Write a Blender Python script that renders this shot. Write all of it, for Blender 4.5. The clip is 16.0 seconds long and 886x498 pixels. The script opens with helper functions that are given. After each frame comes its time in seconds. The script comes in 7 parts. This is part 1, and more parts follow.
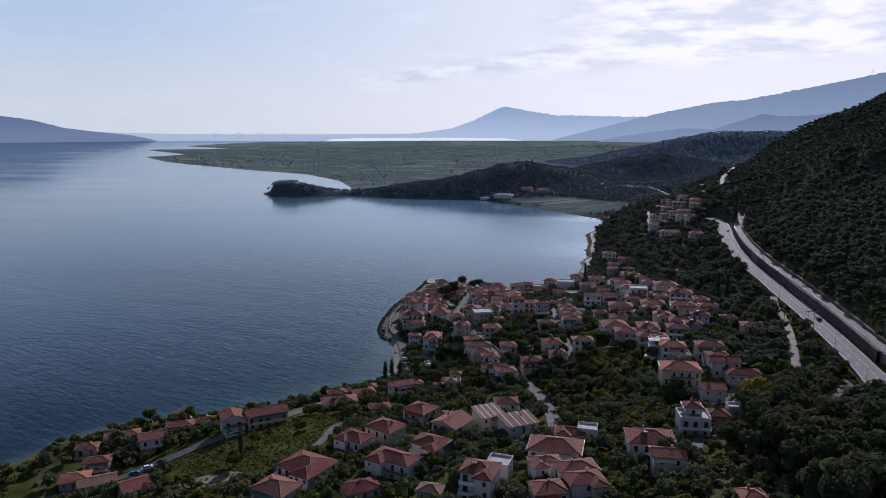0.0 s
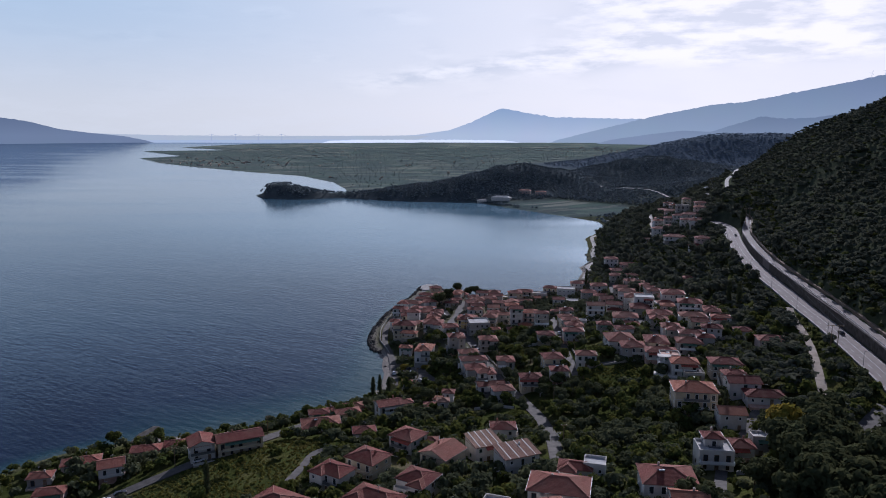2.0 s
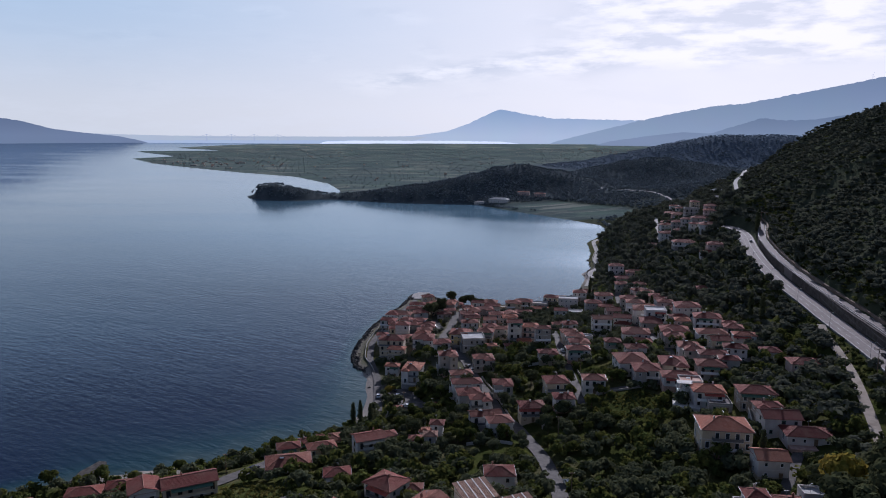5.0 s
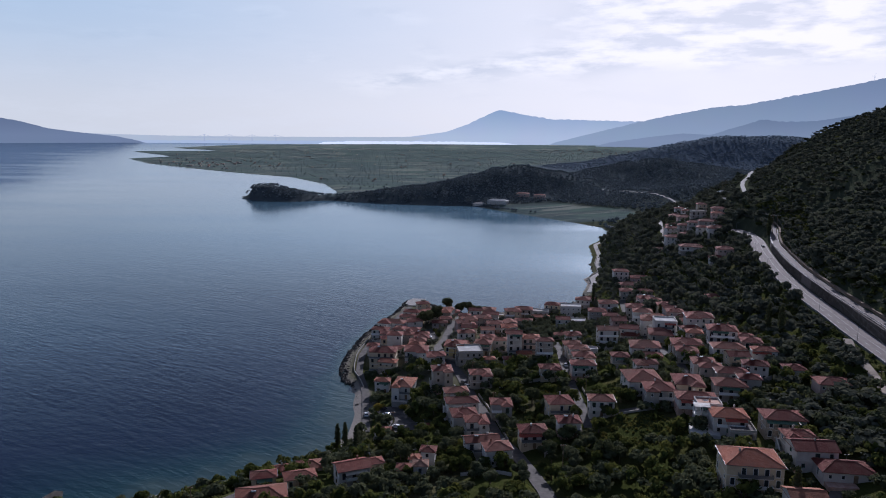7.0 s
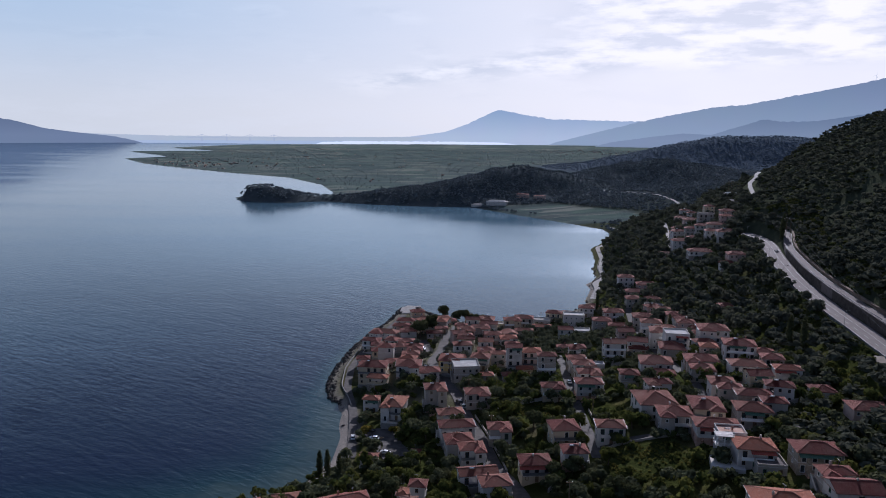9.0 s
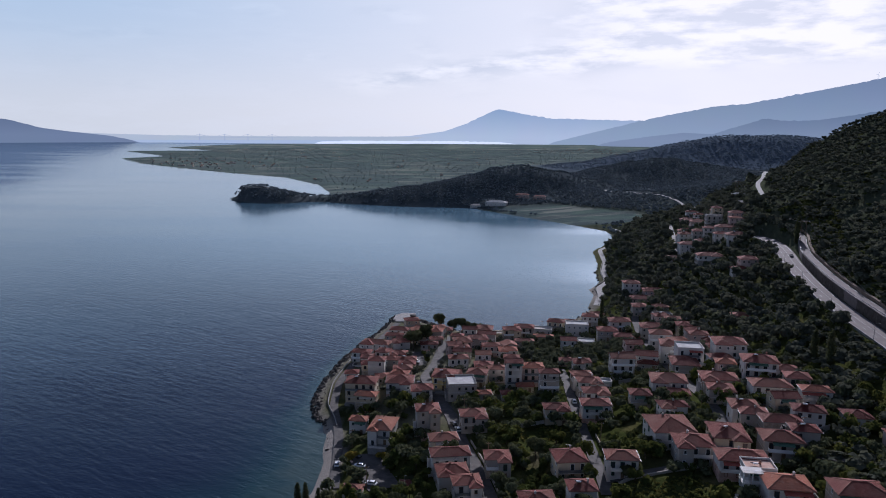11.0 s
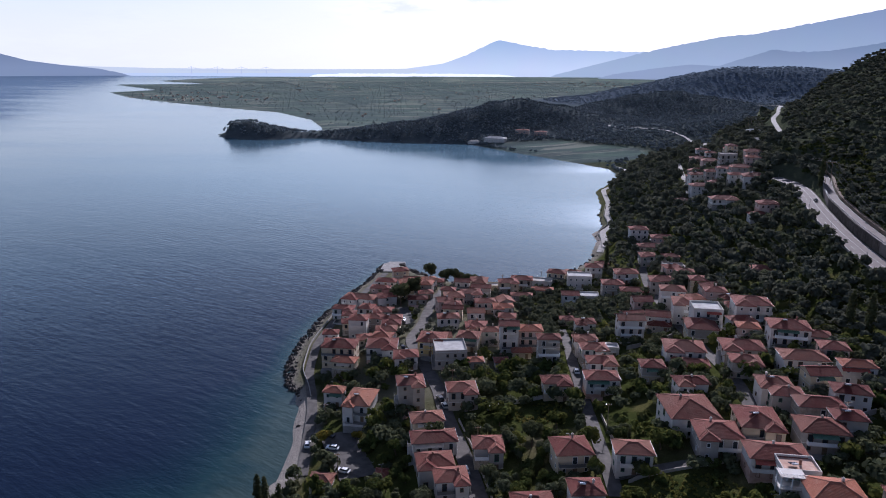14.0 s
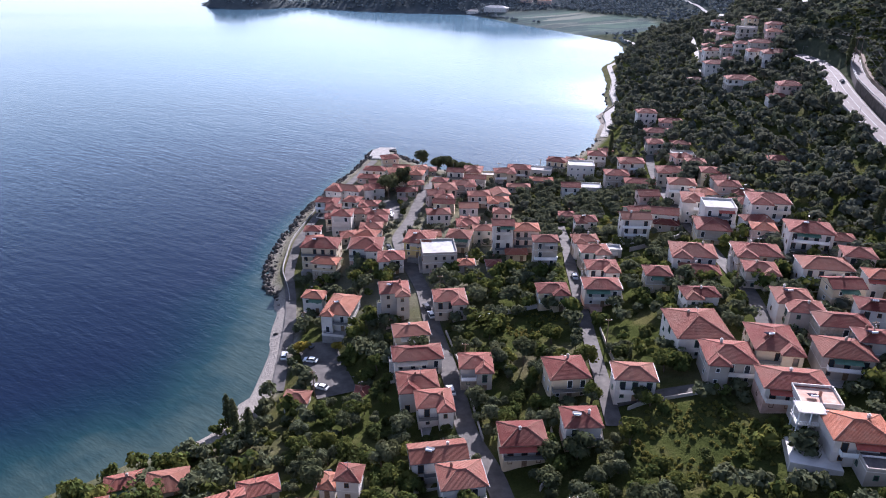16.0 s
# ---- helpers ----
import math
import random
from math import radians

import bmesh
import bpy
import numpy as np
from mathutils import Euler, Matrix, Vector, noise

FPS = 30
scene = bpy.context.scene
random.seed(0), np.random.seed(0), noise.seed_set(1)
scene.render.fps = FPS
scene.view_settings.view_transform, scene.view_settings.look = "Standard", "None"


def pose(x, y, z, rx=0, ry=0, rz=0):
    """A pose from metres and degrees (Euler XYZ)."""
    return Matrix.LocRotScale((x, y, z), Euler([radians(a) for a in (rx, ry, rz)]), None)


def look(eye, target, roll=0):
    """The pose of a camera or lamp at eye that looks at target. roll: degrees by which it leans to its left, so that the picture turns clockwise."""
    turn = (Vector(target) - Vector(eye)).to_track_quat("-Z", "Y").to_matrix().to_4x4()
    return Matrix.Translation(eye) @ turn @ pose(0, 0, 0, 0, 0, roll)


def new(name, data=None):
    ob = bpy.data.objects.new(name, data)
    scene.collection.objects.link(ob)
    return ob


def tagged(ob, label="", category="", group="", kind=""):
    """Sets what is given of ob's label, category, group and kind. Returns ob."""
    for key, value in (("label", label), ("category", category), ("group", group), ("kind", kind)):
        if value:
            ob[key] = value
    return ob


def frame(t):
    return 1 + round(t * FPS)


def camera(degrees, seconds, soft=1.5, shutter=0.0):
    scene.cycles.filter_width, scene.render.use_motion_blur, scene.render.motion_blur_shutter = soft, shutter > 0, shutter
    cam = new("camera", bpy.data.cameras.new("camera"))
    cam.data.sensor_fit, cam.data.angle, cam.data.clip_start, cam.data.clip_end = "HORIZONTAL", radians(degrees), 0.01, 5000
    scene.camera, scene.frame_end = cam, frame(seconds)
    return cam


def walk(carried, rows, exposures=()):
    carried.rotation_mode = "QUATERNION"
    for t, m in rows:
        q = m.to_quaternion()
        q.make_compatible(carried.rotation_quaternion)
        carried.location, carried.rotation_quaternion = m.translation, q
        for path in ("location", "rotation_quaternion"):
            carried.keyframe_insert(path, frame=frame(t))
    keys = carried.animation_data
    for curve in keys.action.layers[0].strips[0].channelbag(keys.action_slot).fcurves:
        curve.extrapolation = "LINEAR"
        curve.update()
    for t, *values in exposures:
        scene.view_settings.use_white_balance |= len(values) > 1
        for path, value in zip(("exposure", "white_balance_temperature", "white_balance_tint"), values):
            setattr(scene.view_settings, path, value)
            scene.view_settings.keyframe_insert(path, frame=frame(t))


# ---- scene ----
cam = camera(63.99, 16.0, soft=1.0)
PATH = [  # seconds, eye, yaw, pitch, roll
    (0.0, -0.01, 0.01, 129.53, 0.844, -9.581, 0.036),
    (0.5, 0.51, 6.51, 129.01, 0.786, -9.514, 0.069),
    (1.0, 1.03, 13.11, 128.57, 0.733, -9.487, 0.103),
    (1.5, 1.58, 19.62, 128.09, 0.690, -9.448, 0.120),
    (2.0, 2.12, 26.12, 127.59, 0.656, -9.413, 0.143),
    (2.5, 2.61, 32.59, 127.09, 0.617, -9.415, 0.169),
    (3.0, 3.12, 39.11, 126.61, 0.581, -9.381, 0.202),
    (3.5, 3.69, 45.62, 126.08, 0.557, -9.355, 0.214),
    (4.0, 4.24, 52.08, 125.57, 0.536, -9.336, 0.249),
    (6.5, 6.81, 83.96, 123.15, 0.428, -9.240, 0.417),
    (7.0, 7.34, 90.39, 122.84, 0.416, -9.223, 0.456),
    (7.5, 7.88, 96.72, 122.59, 0.405, -9.209, 0.466),
    (8.0, 8.43, 103.15, 122.34, 0.389, -9.199, 0.477),
    (8.5, 8.99, 109.49, 122.11, 0.377, -9.194, 0.477),
    (9.0, 9.51, 115.87, 121.93, 0.368, -9.210, 0.477),
    (11.5, 12.64, 147.57, 120.93, 0.341, -9.248, 0.424),
    (12.0, 13.40, 153.88, 120.80, 0.341, -9.254, 0.403),
    (12.5, 14.13, 160.01, 120.64, 0.328, -9.255, 0.380),
    (12.8, 14.62, 163.68, 120.54, 0.324, -9.255, 0.370),
    (13.0, 14.95, 166.13, 120.48, 0.321, -9.723, 0.364),
    (13.2, 15.31, 168.61, 120.43, 0.319, -10.686, 0.359),
    (13.5, 15.85, 172.32, 120.37, 0.315, -12.131, 0.354),
    (14.0, 16.75, 178.32, 120.24, 0.297, -14.468, 0.340),
    (14.5, 17.74, 184.51, 120.18, 0.284, -17.154, 0.347),
    (15.0, 18.69, 190.49, 120.10, 0.275, -19.499, 0.341),
    (15.5, 19.74, 196.72, 120.07, 0.260, -22.177, 0.356),
    (16.0, 20.76, 202.76, 120.04, 0.248, -24.501, 0.338),
]
EXPOSURES = [(0.0, -0.08, 5350, 21), (12.8, -0.08, 5350, 21), (13.5, 0.10, 5350, 22), (14.0, 0.36, 5400, 24), (14.5, 0.78, 5500, 31), (15.0, 1.04, 5500, 27), (15.5, 1.30, 5500, 26), (16.0, 1.52, 5500, 26)]


def heading(x, y, z, yaw, pitch, roll):
    """A camera pose from an eye, yaw to the left of +y, pitch up and roll in degrees."""
    a, p = radians(yaw), radians(pitch)
    eye = Vector((x, y, z))
    return look(eye, eye + 100 * Vector((-math.sin(a) * math.cos(p), math.cos(a) * math.cos(p), math.sin(p))), roll)


walk(cam, [(t, heading(*r)) for t, *r in PATH], EXPOSURES)

# ---- sky, sun ----
SUN_UP, SUN_SIDE = 26.0, 17.5  # degrees above the horizon, and to the right of +y
world = bpy.data.worlds.new("sky")
scene.world = world
world.use_nodes = True
wt = world.node_tree
sky = wt.nodes.new("ShaderNodeTexSky")
sky.sky_type, sky.sun_disc = "NISHITA", False
sky.sun_elevation, sky.sun_rotation = radians(SUN_UP), radians(SUN_SIDE)
sky.altitude, sky.air_density, sky.dust_density, sky.ozone_density = 100, 1.0, 1.0, 2.5
veil = wt.nodes.new("ShaderNodeMix")  # thin high haze over the whole sky
veil.data_type = "RGBA"
veil.inputs[0].default_value = 0.05
veil.inputs[7].default_value = (6.6, 6.7, 7.0, 1)
pale = wt.nodes.new("ShaderNodeHueSaturation")
pale.inputs["Saturation"].default_value = 0.8
wt.links.new(sky.outputs[0], pale.inputs["Color"])
wt.links.new(pale.outputs[0], veil.inputs[6])
wt.links.new(veil.outputs[2], wt.nodes["Background"].inputs[0])
wt.nodes["Background"].inputs[1].default_value = 0.064

sun = new("sun", bpy.data.lights.new("sun", "SUN"))
sun.data.energy, sun.data.angle, sun.data.color = 5.0, radians(0.6), (1.0, 0.93, 0.84)
sun.matrix_world = look((0, 0, 0), (-math.sin(radians(SUN_SIDE)) * math.cos(radians(SUN_UP)), -math.cos(radians(SUN_SIDE)) * math.cos(radians(SUN_UP)), -math.sin(radians(SUN_UP))))

# ---- the lie of the land ----
SHORE_SOUTH = [(-260, -2000), (-240, -300), (-200, 150), (-174, 251), (-165, 275), (-150, 292), (-125, 303), (-112, 308), (-100, 312), (-85.5, 316.5),
               (-66.5, 328.5), (-57, 336), (-48, 341), (-42, 346), (-38, 351), (-35, 358), (-33, 367), (-32, 380), (-32, 393), (-33.5, 410), (-37, 424)]
SHORE_TIP = [(-43, 430), (-47, 448), (-47, 475), (-43, 508), (-34, 545), (-25, 578), (-21, 606), (-14, 607), (-9, 595), (2, 581),
             (20, 566), (42, 557), (64, 566), (88, 582), (105, 610), (116, 632), (127, 668), (126, 692), (138, 710)]
SHORE_BAY = [(144, 757), (155, 800), (166, 878), (190, 925), (203, 945), (213, 1000), (213, 1040), (189, 1084), (159, 1133), (104, 1217),
             (53, 1310), (-71, 1330), (-150, 1362), (-218, 1396), (-285, 1362), (-350, 1385), (-391, 1455), (-341, 1470), (-243, 1490)]
SHORE_PLAIN = [(-218, 1520), (-226, 1580), (-291, 1810), (-430, 2071), (-642, 2264), (-930, 2574), (-1167, 2854), (-1470, 3346),
               (-1380, 3640), (-1985, 4533), (-1500, 4800), (-2118, 5526), (-2061, 7215), (-1178, 8008), (472, 8772), (4000, 9500), (12000, 9500), (12000, -2000)]
SHORE = np.array(SHORE_SOUTH + SHORE_TIP + SHORE_BAY + SHORE_PLAIN, float)

# Spot heights of the village slope and of the mountain above the highway.
SPOTS_VILLAGE = [(-88, 269, 11), (-57, 286, 11), (-20, 247, 19), (18, 258, 20), (53, 207, 33), (95, 242, 28), (73, 201, 35), (42, 289, 19),
                 (37, 318, 16), (27, 345, 14), (70, 338, 24), (60, 377, 18), (104, 377, 28), (15, 392, 13), (-18, 376, 4), (-31, 416, 2),
                 (6, 443, 13), (50, 420, 14), (-28, 300, 10), (120, 283, 32), (136, 339, 31), (144, 389, 31), (117, 437, 23), (151, 421, 30)]
SPOTS_NORTH = [(88, 514, 6), (48, 470, 9), (0, 520, 6), (10, 570, 2.5), (124, 492, 20), (121, 538, 16), (145, 588, 19), (163, 504, 28),
               (187, 607, 37), (215, 682, 51), (144, 708, 5), (267, 870, 48), (327, 1032, 44), (345, 894, 72)]
SPOTS_ROAD = [(150, 255, 38), (162, 330, 39), (180, 420, 42), (208, 539, 48), (226, 600, 51), (219, 539, 52), (196, 430, 50), (184, 350, 48)]
SPOTS_MOUNTAIN = [(500, 812, 178), (490, 900, 148), (487, 1000, 127), (485, 1100, 103), (425, 955, 112), (700, 800, 250), (650, 500, 255), (300, 540, 98),
                  (400, 620, 140), (280, 400, 100), (240, 250, 88), (420, 300, 185), (100, 60, 60), (-100, 60, 22), (300, 0, 120)]


def rbf_fit(spots):
    p = np.array(spots, float)
    n = len(p)
    a = np.zeros((n + 3, n + 3))
    a[:n, :n] = np.hypot(p[:, None, 0] - p[:, 0], p[:, None, 1] - p[:, 1]) + np.eye(n) * -2.0
    a[:n, n:] = np.c_[np.ones(n), p[:, :2]]
    a[n:, :n] = a[:n, n:].T
    return p, np.linalg.solve(a, np.r_[p[:, 2], 0, 0, 0])


SPOTS, WEIGHTS = rbf_fit(SPOTS_VILLAGE + SPOTS_NORTH + SPOTS_ROAD + SPOTS_MOUNTAIN)


def smooth(a, b, v):
    t = np.clip((v - a) / (b - a), 0, 1)
    return t * t * (3 - 2 * t)


def inland(x, y):
    """Metres from the shore: positive on land, negative at sea."""
    a, b = SHORE, np.roll(SHORE, -1, 0)
    best, inside = np.full(x.shape, 1e12), np.zeros(x.shape, bool)
    for (ax, ay), (bx, by) in zip(a, b):
        dx, dy = bx - ax, by - ay
        t = np.clip(((x - ax) * dx + (y - ay) * dy) / (dx * dx + dy * dy), 0, 1)
        best = np.minimum(best, (x - ax - t * dx) ** 2 + (y - ay - t * dy) ** 2)
        if ay != by:
            inside ^= ((ay > y) != (by > y)) & (x < ax + (y - ay) * dx / dy)
    return np.where(inside, 1, -1) * np.sqrt(best)


def wave(x, y, scale, seed):
    """Cheap smooth noise from summed sines, about -1 to 1."""
    r = np.random.RandomState(seed)
    out = 0
    for k in range(6):
        a, f, p = r.uniform(0, 6.28), r.uniform(0.6, 1.7) / scale, r.uniform(0, 6.28)
        out = out + np.sin((x * np.cos(a) + y * np.sin(a)) * f * 6.28 + p)
    return out / 4


def bump(x, y, cx, cy, sx, sy, h, turn=0.0):
    c, s = math.cos(turn), math.sin(turn)
    u, v = (x - cx) * c + (y - cy) * s, -(x - cx) * s + (y - cy) * c
    return h * np.exp(-(u / sx) ** 2 - (v / sy) ** 2)


def natural(x, y):
    """Ground height before the roads are cut."""
    x, y = np.asarray(x, float), np.asarray(y, float)
    d = inland(x, y)
    v = WEIGHTS[-3] + WEIGHTS[-2] * x + WEIGHTS[-1] * y
    for (px, py, _), w in zip(SPOTS, WEIGHTS):
        v = v + w * np.hypot(x - px, y - py)
    v = np.clip(v, 1.5, 330) + smooth(220, 330, x) * (wave(x, y, 170, 3) * 9 + wave(x, y, 60, 4) * 3.5)
    far = 2.2 + bump(x, y, 140, 1490, 168, 120, 52) + bump(x, y, -40, 1400, 140, 60, 16) + bump(x, y, -322, 1424, 78, 40, 19, -0.35) + bump(x, y, -352, 1424, 30, 34, 6)
    far = far + bump(x, y, 450, 1690, 200, 170, 60) + bump(x, y, 330, 1300, 130, 120, 20) + bump(x, y, 580, 1280, 150, 190, 48)
    far = far + bump(x, y, 950, 2560, 400, 300, 104) + bump(x, y, 1500, 2400, 420, 420, 84) + bump(x, y, 930, 1480, 280, 300, 85)
    hilly = smooth(6, 40, far)
    far = far + hilly * (wave(x, y, 210, 5) * 5 + wave(x, y, 75, 6) * 2.5)
    w = 1 - smooth(930, 1180, y + 0.12 * (x - 300))
    land = w * v + (1 - w) * far
    islet = smooth(-190, -235, x) * smooth(1330, 1350, y) * (1 - smooth(1480, 1510, y))  # steep wooded headland
    land = 0.7 + (land - 0.7) * (smooth(2, 26, d) * (1 - islet) + smooth(0, 12, d) * islet)
    return np.where(d > 0, np.minimum(land, 0.4 + (0.7 + 1.6 * islet) * d), np.maximum(d * 0.12, -8))


# Roads: half width, then the points of the middle line.
HIGHWAY = (5.3, [(120, 165, 37.2), (134, 195, 37.6), (147, 222, 38), (157.5, 256, 38.5), (163, 280, 38.9), (170, 314, 39.3), (175.5, 346, 40), (181, 386, 41), (184, 405, 41.9), (187.5, 435, 43.2), (193, 470, 44.8), (198, 497, 46.4),
                 (203, 517, 47.5), (210.5, 545, 49.2), (217, 565, 50.3), (224, 588, 51.2), (228, 610, 51.9), (227.5, 634, 52)])
UPPER_ROAD = (2.4, [(150, 180, 42), (163, 230, 43), (169.5, 265, 43.5), (176.5, 303, 44.2), (184, 342, 45), (189.2, 376, 45.8), (192, 400, 46.7), (195.5, 430, 48), (199.5, 460, 49.6), (204.5, 487, 51), (210.5, 512, 52.2),
                    (219.5, 546, 54), (229, 570, 55.3), (243, 600, 56.7), (248, 617, 57.4), (251, 640, 59), (245, 664, 61.5)])
ROADS = {
    "main_street": (2.4, [(36, 235), (38, 260), (37, 286), (33, 308), (31, 320), (26, 332), (24, 348), (21, 365), (17, 383), (14, 406), (8, 427), (3, 445), (2, 456), (6, 477), (9, 508), (15, 536), (18, 552)]),
    "middle_lane": (1.9, [(58, 328), (59, 354), (60, 370), (61, 389), (62, 404), (63, 419), (65, 442), (66, 464)]),
    "upper_lane": (2.0, [(97, 341), (104, 365), (106, 380), (107, 396), (109, 418), (109, 443), (112, 472), (115, 503), (120, 536), (131, 585), (136, 600)]),
    "cross_lane": (1.3, [(60, 336), (70, 336.5), (79, 337), (90, 339), (97, 341), (118, 338), (128, 330)]),
    "coast_road": (1.8, [(-26, 366), (-28, 385), (-30, 405), (-33, 420), (-38, 440), (-40, 470), (-36, 505), (-27, 545), (-19, 580)]),
    "parking_lot": (5.6, [(-19, 389, 3.2), (-14, 375, 4.0), (-8, 360, 5.0)]),
    "west_road": (2.4, [(-150, 222), (-116, 246), (-104, 254), (-90, 262), (-79, 272), (-68, 287), (-60, 300), (-52, 312)]),
    "shore_lane": (1.4, [(-50, 236), (-47, 251), (-47, 265), (-36, 267)]),
    "east_lane": (1.6, [(70, 191), (74, 203), (82, 222), (100, 250), (112, 268)]),
    "village_square": (3.4, [(-0.5, 481), (-2.5, 495), (-5, 509)]),
    "dirt_track": (1.7, [(171, 372), (166, 359), (162, 340), (156, 321), (148, 300), (138, 275), (128, 250)]),
    "hill_road": (2.0, [(395, 1060, 76), (402, 1020, 78), (388, 985, 79), (372, 955, 79), (348, 902, 77), (328, 868, 74), (312, 830, 73), (300, 798, 72), (289, 768, 71), (278, 735, 70)]),
    "slip_road": (3.2, [(147, 251, 38.2), (138, 242, 37.6), (127, 231, 36.6), (119, 214, 35.9), (113, 194, 35.2)]),
    "north_road": (3.0, [(285, 1395), (322, 1300), (350, 1275), (366, 1228), (368, 1140), (330, 1040), (298, 955), (267, 872), (262, 850)]),
    "hamlet_lane": (1.8, [(226, 821), (204, 737), (190, 686), (182, 645)]),
    "bay_road": (2.2, [(118, 632), (129, 668), (132, 692), (145, 715), (150, 757), (161, 800), (172, 878), (205, 930), (225, 1000), (225, 1045)]),
}


def resample(points, step):
    p = np.array(points, float)
    p = p[:, :3] if p.shape[1] > 2 else np.c_[p, natural(p[:, 0], p[:, 1])]
    s = np.r_[0, np.cumsum(np.hypot(*np.diff(p[:, :2], axis=0).T))]
    t = np.linspace(0, s[-1], max(4, int(s[-1] / step)))
    q = np.c_[[np.interp(t, s, p[:, k]) for k in range(3)]].T
    for _ in range(max(2, int(16 / step))):
        q[1:-1] = (q[:-2] + 2 * q[1:-1] + q[2:]) / 4
    return q


def road_line(half, points):
    q = resample(points, 3.0)
    if len(points[0]) == 2:
        z = natural(q[:, 0], q[:, 1])
        for _ in range(6):
            z[1:-1] = (z[:-2] + 2 * z[1:-1] + z[2:]) / 4
        q[:, 2] = np.maximum(z, 1.6)
    return half, q


LINES = {"highway": road_line(*HIGHWAY), "upper_road": road_line(*UPPER_ROAD)}
LINES |= {name: road_line(*r) for name, r in ROADS.items()}


def to_line(x, y, q):
    """Distance to a road's middle line, and its height there."""
    best, z = np.full(x.shape, 1e12), np.zeros(x.shape)
    for a, b in zip(q[:-1], q[1:]):
        dx, dy = b[0] - a[0], b[1] - a[1]
        t = np.clip(((x - a[0]) * dx + (y - a[1]) * dy) / (dx * dx + dy * dy), 0, 1)
        d = (x - a[0] - t * dx) ** 2 + (y - a[1] - t * dy) ** 2
        z = np.where(d < best, a[2] + t * (b[2] - a[2]), z)
        best = np.minimum(best, d)
    return np.sqrt(best), z


def height(x, y):
    """Ground height with the roads cut into the slope."""
    x, y = np.atleast_1d(np.asarray(x, float)), np.atleast_1d(np.asarray(y, float))
    h = natural(x, y)
    for name in reversed(list(LINES)):
        half, q = LINES[name]
        near = (x > q[:, 0].min() - 25) & (x < q[:, 0].max() + 25) & (y > q[:, 1].min() - 25) & (y < q[:, 1].max() + 25)
        if near.any():
            d, z = to_line(x[near], y[near], q)
            edge = 5 if half > 3 else 4
            w = 1 - smooth(half + 0.8, half + edge, d)
            h[near] = h[near] * (1 - w) + (z - 0.25) * w
    return h


def ground_at(x, y):
    return float(height([x], [y])[0])


MIDDLE = np.array([10.0, 100.0])


def drawn_in(p):
    """Draws the far distance in, so that all lies within sight; directions from the middle of the flight are kept."""
    p = np.array(p, float)
    off = p[:, :2] - MIDDLE
    d = np.hypot(*off.T)
    k = np.where(d > 2200, (2200 + 2550 * (1 - np.exp(-(np.maximum(d, 2200) - 2200) / 2550))) / np.maximum(d, 1), 1)
    p[:, :2] = MIDDLE + off * k[:, None]
    p[:, 2] = 125 + (p[:, 2] - 125) * k
    return p


# ---- materials ----
def material(name, color, rough=0.8, metal=0.0, spec=0.3):
    m = bpy.data.materials.new(name)
    m.use_nodes = True
    b = m.node_tree.nodes["Principled BSDF"]
    b.inputs["Base Color"].default_value = (*color, 1)
    b.inputs["Roughness"].default_value, b.inputs["Metallic"].default_value = rough, metal
    b.inputs["Specular IOR Level"].default_value = spec
    return m


